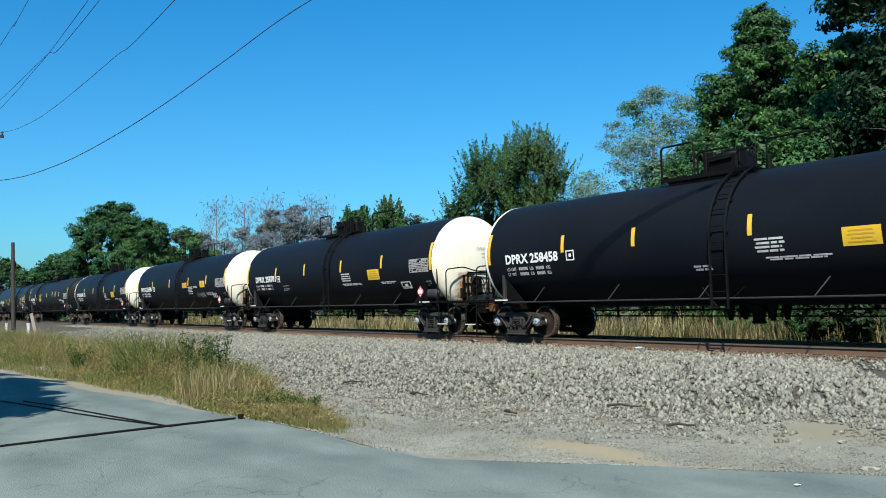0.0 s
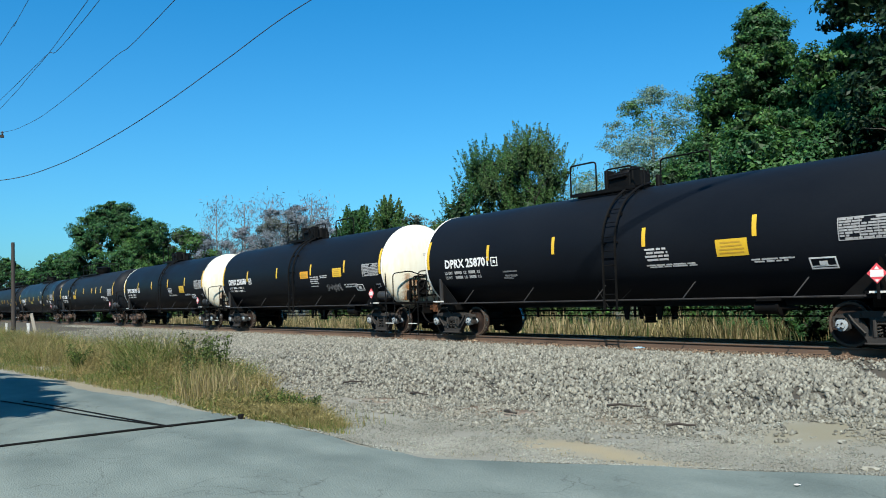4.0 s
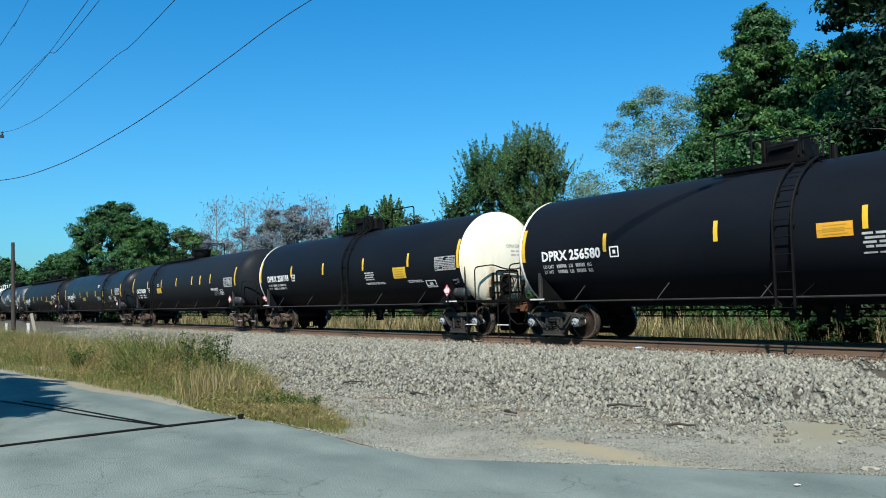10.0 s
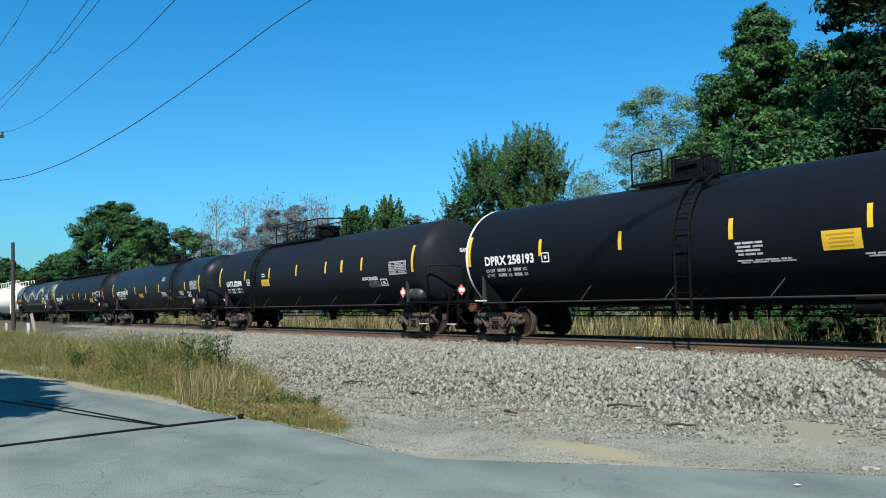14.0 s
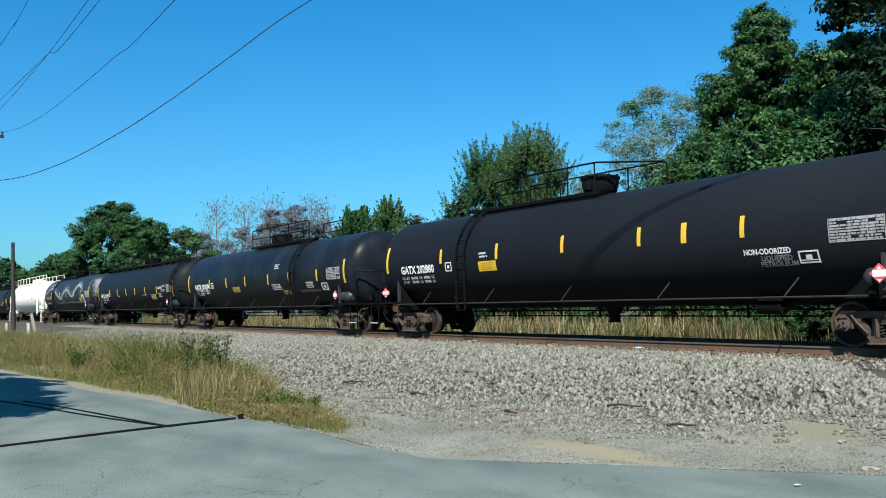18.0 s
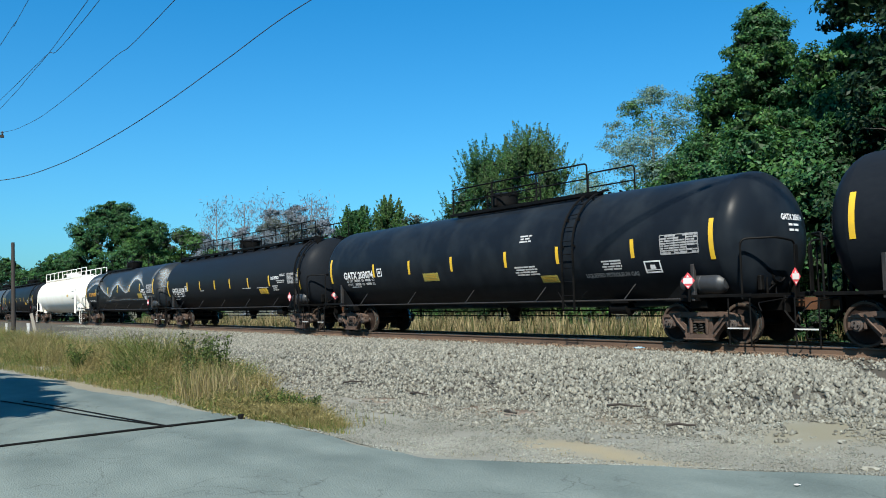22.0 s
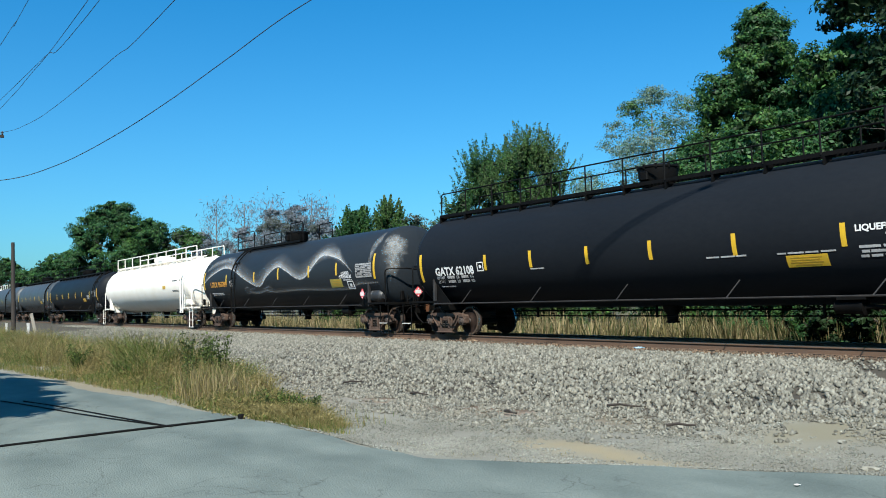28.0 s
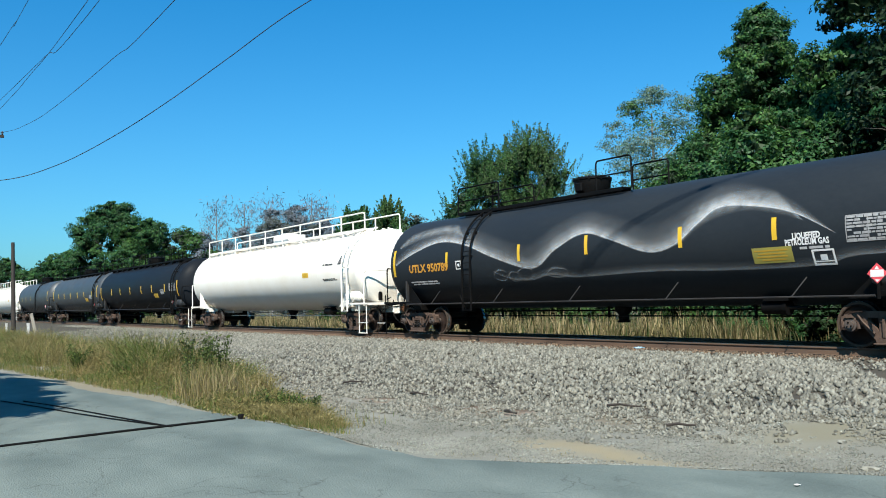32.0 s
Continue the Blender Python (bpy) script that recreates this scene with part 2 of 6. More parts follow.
def bent_word(text, xc, ang, w, h, R, lift=0.008):
    """Painted word on the near side of a tank, fitted to a width."""
    vs, fs = lettering(text, h)
    x0, x1 = min(v[0] for v in vs), max(v[0] for v in vs)
    g = Geo()
    out = []
    for x, y, z in vs:
        a = radians(ang) + (y - h / 2) / R
        out.append((xc + ((x - x0) / (x1 - x0) - 0.5) * w, -(R + lift) * math.cos(a), ZC + (R + lift) * math.sin(a)))
    return g.add(out, fs)



# ---- ground, road, track ----
ASPHALT = mat("worn_asphalt", (0.088, 0.110, 0.104), (0.150, 0.180, 0.168), soft=0.42, mix=0.46, rough=0.9, grain=60, patch=1.4, bump=1, spec=0.2, stretch=(0.55, 1, 1))


def crack(m, scale, width, gate, depth):
    """Thin dark cracks that come and go over a surface."""
    n, l = m.node_tree.nodes, m.node_tree.links
    b = n["Principled BSDF"]
    old = b.inputs["Base Color"].links[0].from_socket
    co = n.new("ShaderNodeTexCoord")
    wob = n.new("ShaderNodeTexNoise")
    wob.inputs["Scale"].default_value, wob.inputs["Detail"].default_value = 2.5, 4
    l.new(co.outputs["Object"], wob.inputs["Vector"])
    mixv = n.new("ShaderNodeMix")
    mixv.data_type = "VECTOR"
    mixv.inputs["Factor"].default_value = 0.35
    l.new(co.outputs["Object"], mixv.inputs[4])
    l.new(wob.outputs["Color"], mixv.inputs[5])
    vor = n.new("ShaderNodeTexVoronoi")
    vor.feature = "DISTANCE_TO_EDGE"
    vor.inputs["Scale"].default_value = scale
    l.new(mixv.outputs[1], vor.inputs["Vector"])
    line = n.new("ShaderNodeMapRange")
    line.inputs["From Max"].default_value = width
    line.inputs["To Min"].default_value, line.inputs["To Max"].default_value = 1.0, 0.0
    l.new(vor.outputs["Distance"], line.inputs["Value"])
    where = n.new("ShaderNodeTexNoise")
    where.inputs["Scale"].default_value = 0.45
    l.new(co.outputs["Object"], where.inputs["Vector"])
    g2 = n.new("ShaderNodeMapRange")
    g2.inputs["From Min"].default_value, g2.inputs["From Max"].default_value = gate, gate + 0.08
    g2.inputs["To Max"].default_value = depth
    l.new(where.outputs["Fac"], g2.inputs["Value"])
    mul = n.new("ShaderNodeMath")
    mul.operation = "MULTIPLY"
    l.new(line.outputs[0], mul.inputs[0])
    l.new(g2.outputs[0], mul.inputs[1])
    mx = n.new("ShaderNodeMix")
    mx.data_type = "RGBA"
    l.new(mul.outputs[0], mx.inputs["Factor"])
    l.new(old, mx.inputs["A"])
    mx.inputs["B"].default_value = (0.045, 0.05, 0.048, 1)
    l.new(mx.outputs["Result"], b.inputs["Base Color"])


crack(ASPHALT, 1.3, 0.010, 0.52, 0.65)
GRAVEL = mat("fine_gravel_and_dust", (0.205, 0.200, 0.168), (0.135, 0.132, 0.110), mix=0.45, rough=0.95, grain=60, patch=0.9, bump=1.0)
STONE = mat("ballast_stone", (0.190, 0.187, 0.158), (0.092, 0.085, 0.067), rough=0.9, grain=60, patch=9, bump=0.3, island=0.5, soft=0.5, mix=0.42)
PEBBLE = mat("pale_grey_pebble", (0.200, 0.204, 0.178), (0.130, 0.132, 0.113), rough=0.9, grain=40, patch=0.9, bump=0.2, island=0.3, soft=0.3)
RUSTSTONE = mat("rust_dusted_stone", (0.140, 0.095, 0.062), (0.080, 0.055, 0.038), rough=0.92, grain=30, patch=0.8, bump=0.3, island=0.45, soft=0.3)
# ballast floor, darkened to paint the shade in gaps between stones
BED = mat("gap_shade_ballast", (0.030, 0.026, 0.020), (0.060, 0.050, 0.036), rough=0.95, grain=18, patch=0.8, bump=0.9)
FIELD = mat("rough_field_soil", (0.0744, 0.062, 0.031), (0.0496, 0.0527, 0.0217), rough=0.95, grain=12, patch=0.3, bump=0.5)


# bare patches: centre x, y, half sizes, tone
PATCHES = [
    (-14.6, 6.9, 1.6, 0.45, (0.150, 0.112, 0.078)),
    (-11.9, 7.55, 1.9, 0.38, (0.165, 0.118, 0.082)),
    (-10.1, 8.10, 0.95, 0.50, (0.160, 0.112, 0.078)),
    (-6.8, 6.75, 1.5, 0.42, (0.235, 0.195, 0.118)),
    (-5.7, 9.60, 0.95, 1.5, (0.165, 0.150, 0.100)),
    (-8.0, 8.60, 0.9, 0.55, (0.135, 0.112, 0.078)),
    (-21.0, 4.55, 8.5, 1.0, (0.200, 0.172, 0.112)),
]


def soil_patches(m):
    """Blends earthy patches with ragged edges into a ground material."""
    n, l = m.node_tree.nodes, m.node_tree.links
    b = n["Principled BSDF"]
    co = n.new("ShaderNodeTexCoord")
    wob = n.new("ShaderNodeTexNoise")
    wob.inputs["Scale"].default_value, wob.inputs["Detail"].default_value = 2.2, 6
    l.new(co.outputs["Object"], wob.inputs["Vector"])
    for x, y, rx, ry, tone in PATCHES:
        mp = n.new("ShaderNodeVectorMath")
        mp.operation = "SUBTRACT"
        l.new(co.outputs["Object"], mp.inputs[0])
        mp.inputs[1].default_value = (x, y, 0)
        sc = n.new("ShaderNodeVectorMath")
        sc.operation = "MULTIPLY"
        l.new(mp.outputs[0], sc.inputs[0])
        sc.inputs[1].default_value = (1 / rx, 1 / ry, 0)
        ln = n.new("ShaderNodeVectorMath")
        ln.operation = "LENGTH"
        l.new(sc.outputs[0], ln.inputs[0])
        add = n.new("ShaderNodeMath")
        add.operation = "MULTIPLY_ADD"
        l.new(wob.outputs["Fac"], add.inputs[0])
        add.inputs[1].default_value = 1.6
        l.new(ln.outputs["Value"], add.inputs[2])
        rg = n.new("ShaderNodeMapRange")
        rg.inputs["From Min"].default_value, rg.inputs["From Max"].default_value = 1.05, 2.05
        rg.inputs["To Min"].default_value, rg.inputs["To Max"].default_value = 0.85, 0.0
        l.new(add.outputs[0], rg.inputs["Value"])
        mx = n.new("ShaderNodeMix")
        mx.data_type = "RGBA"
        l.new(rg.outputs[0], mx.inputs["Factor"])
        l.new(b.inputs["Base Color"].links[0].from_socket, mx.inputs["A"])
        mx.inputs["B"].default_value = (*tone, 1)
        l.new(mx.outputs["Result"], b.inputs["Base Color"])


soil_patches(GRAVEL)
soil_patches(BED)


def bare(x, y):
    """How deep inside a bare patch a place lies, 0 to 1."""
    return max(0.0, max(1 - math.hypot((x - a) / c, (y - b) / d) for a, b, c, d, _ in PATCHES))


def clamp01(t):
    return max(0.0, min(1.0, t))


def step(a, b, t):
    t = clamp01((t - a) / (b - a))
    return t * t * (3 - 2 * t)


def road_edge(x):
    """y of the road's edge towards the line: straight, then flaring out to the crossing."""
    bend = x + 7.7
    return 4.88 + 0.105 * max(-19.0, min(0.0, x + 11)) + 0.34 * (bend + math.sqrt(bend * bend + 0.15)) + 0.05 * math.sin(x * 1.1)


def ground_z(x, y):
    lift = 0.31 * step(8.2, 14.4, y) + 0.03 * step(15.2, 15.9, y) - 0.02
    back = -0.45 * step(TRACK_Y + 2.3, TRACK_Y + 4.2, y)
    dip = -0.06 * step(0.0, 0.5, y - road_edge(x))
    rough = 0.035 * noise.noise((x * 0.5, y * 0.5, 0)) + 0.02 * noise.noise((x * 1.7, y * 1.7, 3))
    near = step(0.1, 1.0, y - road_edge(x)) * (1 - step(13.5, 14.6, y))
    far = step(TRACK_Y + 3, TRACK_Y + 6, y)
    return ROAD_Z + dip + lift + back + rough * max(near, far * 2)


def stone_line(x):
    """y at which the coarse ballast begins."""
    return 7.35 + 0.7 * step(-11.5, -9.0, x) + 0.7 * step(-9.0, -7.0, x) + 1.8 * step(-7.4, -5.4, x)


def grid_axis(stops):
    out = []
    for (a, b, d) in stops:
        n = max(1, round((b - a) / d))
        out += [a + (b - a) * i / n for i in range(n)]
    return out + [stops[-1][1]]


gx = grid_axis([(-2500, -300, 220), (-300, -80, 10), (-80, -32, 1.5), (-32, 2, 0.3), (2, 40, 3), (40, 1500, 150)])
gy = grid_axis([(-1500, -30, 140), (-30, 0, 3), (0, 16, 0.3), (16, 30, 0.7), (30, 100, 6), (100, 2500, 200)])
g = Geo()
g.v = [(x, y, ground_z(x, y)) for x in gx for y in gy]
ny = len(gy)
for i in range(len(gx) - 1):
    for j in range(ny - 1):
        g.f.append((i * ny + j, (i + 1) * ny + j, (i + 1) * ny + j + 1, i * ny + j + 1))
        # faces under coarse stone take the shade-dark bed colour
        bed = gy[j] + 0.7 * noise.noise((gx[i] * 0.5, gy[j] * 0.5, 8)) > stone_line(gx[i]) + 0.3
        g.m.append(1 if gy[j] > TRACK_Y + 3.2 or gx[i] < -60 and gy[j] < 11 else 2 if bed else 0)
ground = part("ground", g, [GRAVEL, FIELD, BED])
tagged(ground, "dusty gravel verge with patches of dry soil", "ground", kind="structure")

# asphalt sheet with a broken edge, 25 mm thick
g = Geo()
xs = grid_axis([(-600, -60, 30), (-60, -26, 2), (-26, 3, 0.25), (3, 40, 2)])
edge = [(x, road_edge(x) + 0.10 * noise.noise((x * 1.3, 0, 5)) + 0.05 * noise.noise((x * 5, 0, 9))) for x in xs]
rows = [-9.0, -4.0, 0.0, 2.0, 3.2]
for x, e in edge:
    for y in rows:
        g.v.append((x, min(y, e - 0.4), ROAD_Z + 0.012 * noise.noise((x * 0.4, y * 0.4, 2))))
    g.v.append((x, e - 0.12, ROAD_Z - 0.004))
    g.v.append((x, e, ROAD_Z - 0.014))
    g.v.append((x, e + 0.01, ROAD_Z - 0.12))
k = len(rows) + 3
for i in range(len(edge) - 1):
    for j in range(k - 1):
        g.f.append((i * k + j, (i + 1) * k + j, (i + 1) * k + j + 1, i * k + j + 1))
        g.m.append(0)
tagged(part("road", g, ASPHALT), "grey worn asphalt road with a crumbling edge", "road", kind="structure")

# rails and ties
X0, X1 = -420.0, 60.0
prof = [(-0.075, -0.186), (0.075, -0.186), (0.075, -0.174), (0.012, -0.155), (0.010, -0.045), (0.037, -0.035), (0.037, -0.008), (0.030, 0.0), (-0.030, 0.0), (-0.037, -0.008), (-0.037, -0.035), (-0.010, -0.045), (-0.012, -0.155), (-0.075, -0.174)]
for name, y in (("near", TRACK_Y - 0.755), ("far", TRACK_Y + 0.755)):
    g = Geo()
    n = len(prof)
    for x in grid_axis([(X0, -60, 40), (-60, X1, 10)]):
        g.v += [(x, y + a, b) for a, b in prof]
    for i in range(len(g.v) // n - 1):
        for j in range(n):
            g.f.append((i * n + j, i * n + (j + 1) % n, (i + 1) * n + (j + 1) % n, (i + 1) * n + j))
            g.m.append(1 if j in (6, 7, 8) else 0)
    tagged(part("rail", g, [RAIL, RAILTOP]), "rusty steel rail with a polished head", "rail", group="rails of the track", kind="structure")

g = Geo().box(-0.11, 0.11, -1.3, 1.3, -0.36, -0.19, c=0.012)
tie_mesh = g.mesh("sleeper", TIE)
plate_mesh = Geo().box(-0.10, 0.10, -0.17, 0.17, -0.19, -0.176, c=0.003).mesh("tie_plate", RAIL)
track = tagged(new("track_bed"), "timber sleepers bedded in grey ballast", "sleepers", kind="structure")
rs = random.Random(4)
for i in range(110):
    x = -55.0 + i * 0.53
    t = part("sleeper", tie_mesh, None, track, at=pose(x + rs.uniform(-0.03, 0.03), TRACK_Y + rs.uniform(-0.04, 0.04), rs.uniform(-0.012, 0.0), 0, 0, rs.uniform(-1, 1)))
    for sgn in (-1, 1):
        part("tie_plate", plate_mesh, None, t, at=pose(0, sgn * 0.755, 0))


def tri_mesh(name, vs, fs):
    """A mesh of triangles from arrays."""
    me = bpy.data.meshes.new(name)
    me.vertices.add(len(vs))
    me.vertices.foreach_set("co", np.ascontiguousarray(vs, dtype=np.float32).ravel())
    me.loops.add(len(fs) * 3)
    me.loops.foreach_set("vertex_index", np.ascontiguousarray(fs, dtype=np.int32).ravel())
    me.polygons.add(len(fs))
    me.polygons.foreach_set("loop_start", np.arange(0, len(fs) * 3, 3, dtype=np.int32))
    me.update(calc_edges=True)
    return me


# ballast: broken stones, joined
def stones(name, count, area, size, seed, label, mats, keep=None, flat=0.75):
    rng = np.random.default_rng(seed)
    base = np.array([(1, 0, 0), (-1, 0, 0), (0, 1, 0), (0, -1, 0), (0, 0, 1), (0, 0, -1)], float)
    tris = np.array([(0, 2, 4), (2, 1, 4), (1, 3, 4), (3, 0, 4), (2, 0, 5), (1, 2, 5), (3, 1, 5), (0, 3, 5)])
    vs, fs, k = [], [], 0
    for i in range(count):
        x, y, s = area(rng)
        if keep is not None and not keep(x, y):
            continue
        a = rng.uniform(0, 6.28)
        m = base * rng.uniform(0.6, 1.25, (6, 1)) + rng.normal(0, 0.18, (6, 3))
        m = m * np.array([1, 0.8, flat]) * size * s * rng.uniform(0.55, 1.4)
        c, d = math.cos(a), math.sin(a)
        tl = rng.uniform(-0.5, 0.5)
        m = np.stack([m[:, 0] * c - m[:, 1] * d, m[:, 0] * d + m[:, 1] * c, m[:, 2] + m[:, 0] * tl], 1)
        m += (x, y, ground_z(x, y) + size * rng.uniform(0.2, 0.55) * s)
        vs.append(m)
        fs.append(tris + k)
        k += 6
    me = tri_mesh(name, np.concatenate(vs), np.concatenate(fs))
    me.materials.append(mats)
    return tagged(new(name, me), label, "ballast", kind="stuff")


def ballast_spot(rng):
    y = 6.8 + 8.6 * rng.uniform() ** 0.85
    x = -2.0 - 27 * rng.uniform() ** 1.1 - max(0, y - 7.6) * 0.9
    return x, y, 0.72 + 0.28 * step(8.5, 10.5, y)


def coarse(x, y):
    if y < road_edge(x) + 0.12:
        return False
    edge = y + 0.9 * noise.noise((x * 0.5, y * 0.5, 8)) + 0.5 * noise.noise((x * 1.7, y * 1.7, 4)) - stone_line(x)
    if bare(x, y) > 0.22 and noise.noise((x * 5, y * 5, 1)) < 0.12:
        return False
    return edge > 0 or (edge > -1.8 and noise.noise((x * 2.1, y * 2.6, 2)) > 0.12 - 0.1 * edge)


def mixed_spot(rng):
    x = -16.0 + 13.0 * rng.uniform()
    return x, stone_line(x) - 1.3 + 2.3 * rng.uniform() ** 0.7, 1.0


def shoulder_spot(rng):
    return -rng.uniform(4, 75), rng.uniform(14.2, 15.75), 1.1


def rusty_spot(rng):
    return -rng.uniform(4, 62), 15.55 + 0.80 * rng.uniform(), 0.95


def crib_spot(rng):
    return -rng.uniform(6, 60), rng.uniform(TRACK_Y - 0.65, TRACK_Y + 2.6), 1.1


def far_spot(rng):
    return -26.0 - 34 * rng.uniform() ** 1.2, 7.6 + 7.6 * rng.uniform(), 1.0


def pebble_spot(rng):
    x = -15.0 + 13.5 * rng.uniform()
    return x, road_edge(x) + 0.03 + 4.6 * rng.uniform() ** 1.25, 1.0


def fine(x, y):
    return x > -12.6 and bare(x, y) < 0.34 + 0.5 * noise.noise((x * 4, y * 4, 6)) and noise.noise((x * 0.9, y * 1.3, 12)) > -0.35


stones("ballast_stones", 36000, ballast_spot, 0.050, 1, "loose grey broken stone spread beside the line", STONE, keep=coarse, flat=0.95)
stones("mixed_gravel", 9000, mixed_spot, 0.026, 14, "middling grey stones between gravel and ballast", STONE, keep=lambda x, y: y > road_edge(x) + 0.3 and noise.noise((x * 1.3, y * 1.3, 9)) > -0.25)
stones("shoulder_stones", 8000, shoulder_spot, 0.042, 2, "grey ballast shoulder along the sleepers' ends", STONE)
stones("rusty_stones", 7000, rusty_spot, 0.036, 12, "rust-dusted ballast close to the rail", RUSTSTONE)
stones("crib_stones", 5000, crib_spot, 0.042, 3, "grey ballast between and behind the rails", STONE)
stones("far_ballast", 11000, far_spot, 0.050, 6, "grey broken stone beside the line, farther along", STONE)
stones("verge_gravel", 46000, pebble_spot, 0.0135, 5, "small pale grey gravel strewn along the road's edge", PEBBLE, keep=fine)



# ---- the train ----
ZC, RT = 2.38, 1.55
SHARED = {}


def shared(key, build):
    if key not in SHARED:
        SHARED[key] = build()
    return SHARED[key]


def head_profile(x0, depth, sgn, n=10):
    return [(x0 + sgn * depth * math.sin(a), RT * math.cos(a)) for a in (math.pi / 2 * i / n for i in range(n + 1))]


def side_frame_mesh(mats):
    g = Geo()
    y0, y1 = -0.075, 0.075
    # cast frame: top member, sloping tension members, columns, pedestal jaws
    g.prism([(-1.08, 0.50), (-1.08, 0.62), (-0.80, 0.70), (-0.55, 0.725), (0.55, 0.725), (0.80, 0.70), (1.08, 0.62), (1.08, 0.50), (0.74, 0.52), (0.70, 0.60), (-0.70, 0.60), (-0.74, 0.52)], y0, y1)
    for s in (-1, 1):
        g.prism([(s * 0.78, 0.58), (s * 0.34, 0.10), (s * 0.28, 0.28), (s * 0.58, 0.62)], y0, y1)
        g.box(*sorted((s * 0.24, s * 0.34)), y0, y1, 0.2, 0.62, c=0.012)
        g.box(*sorted((s * 0.70, s * 0.76)), y0 - 0.01, y1 + 0.01, 0.38, 0.58, c=0.01)
        g.box(*sorted((s * 1.02, s * 1.08)), y0 - 0.01, y1 + 0.01, 0.40, 0.55, c=0.01)
        g.box(*sorted((s * 0.78, s * 1.0)), y0 - 0.02, y1 + 0.02, 0.535, 0.60, c=0.01)
        g.pipe([(s * 0.52, y0 - 0.012, 0.66), (s * 0.52, y0 + 0.02, 0.66)], 0.035, 10)
    g.prism([(-0.36, 0.07), (0.36, 0.07), (0.40, 0.22), (-0.40, 0.22)], y0 - 0.04, y1 + 0.04)
    g.box(-0.30, 0.30, y0 - 0.03, y1 + 0.03, 0.52, 0.60, c=0.012)
    g.box(-0.06, 0.06, y0 - 0.01, y0 + 0.012, 0.62, 0.69, c=0.004)
    return g.mesh("side_frame", mats)


def spring_mesh():
    g = Geo()
    for x in (-0.18, 0.0, 0.18):
        for y in (-0.06, 0.06):
            pts = [(x + 0.055 * math.cos(a), y + 0.045 * math.sin(a), 0.25 + 0.24 * a / 25.1) for a in (25.1 * i / 40 for i in range(41))]
            g.pipe(pts, 0.016, 5)
    return g.mesh("spring_group", TRUCKSTEEL)


def wheelset_mesh(rusty, pale):
    g = Geo()
    n = 40
    for s in (-1, 1):
        # outward faces at +-0.80; flange on the inner side
        pr = [(0.665, 0.455), (0.665, 0.488), (0.690, 0.488), (0.702, 0.462), (0.80, 0.455), (0.80, 0.385), (0.765, 0.372), (0.745, 0.30), (0.77, 0.17), (0.80, 0.13), (0.80, 0.085), (0.665, 0.085), (0.665, 0.15), (0.69, 0.30), (0.665, 0.38), (0.665, 0.455)]
        g.lathe([(s * a, r) for a, r in pr][::s], n, "y", mi=0)
        g.lathe([(s * 0.6655, 0.455), (s * 0.703, 0.4635), (s * 0.797, 0.4565)][::s], n, "y", mi=1)
        g.lathe([(s * 0.8005, 0.402), (s * 0.8030, 0.408), (s * 0.8030, 0.448), (s * 0.8005, 0.4545)][::s], n, "y", mi=4)
        # axle journal, bearing and end cap with three bolts
        g.lathe([(s * a, r) for a, r in [(0.80, 0.09), (0.98, 0.085), (0.98, 0.125), (1.13, 0.125), (1.135, 0.105), (1.135, 0.085), (1.17, 0.085), (1.175, 0.0)]][::s], 20, "y", mi=2)
        for k in range(3):
            a = radians(120 * k + 30)
            g.pipe([(0.05 * math.cos(a), s * 1.172, 0.05 * math.sin(a)), (0.05 * math.cos(a), s * 1.19, 0.05 * math.sin(a))], 0.017, 6, mi=3)
    g.lathe([(-0.67, 0.085), (-0.3, 0.075), (0.3, 0.075), (0.67, 0.085)], 14, "y", mi=3)
    return g.mesh("wheelset", [WHEEL if rusty else WHEELDARK, RAILTOP, CAP if pale else CAPRUST, STEEL, WORNRIM])


WHEELSETS = []


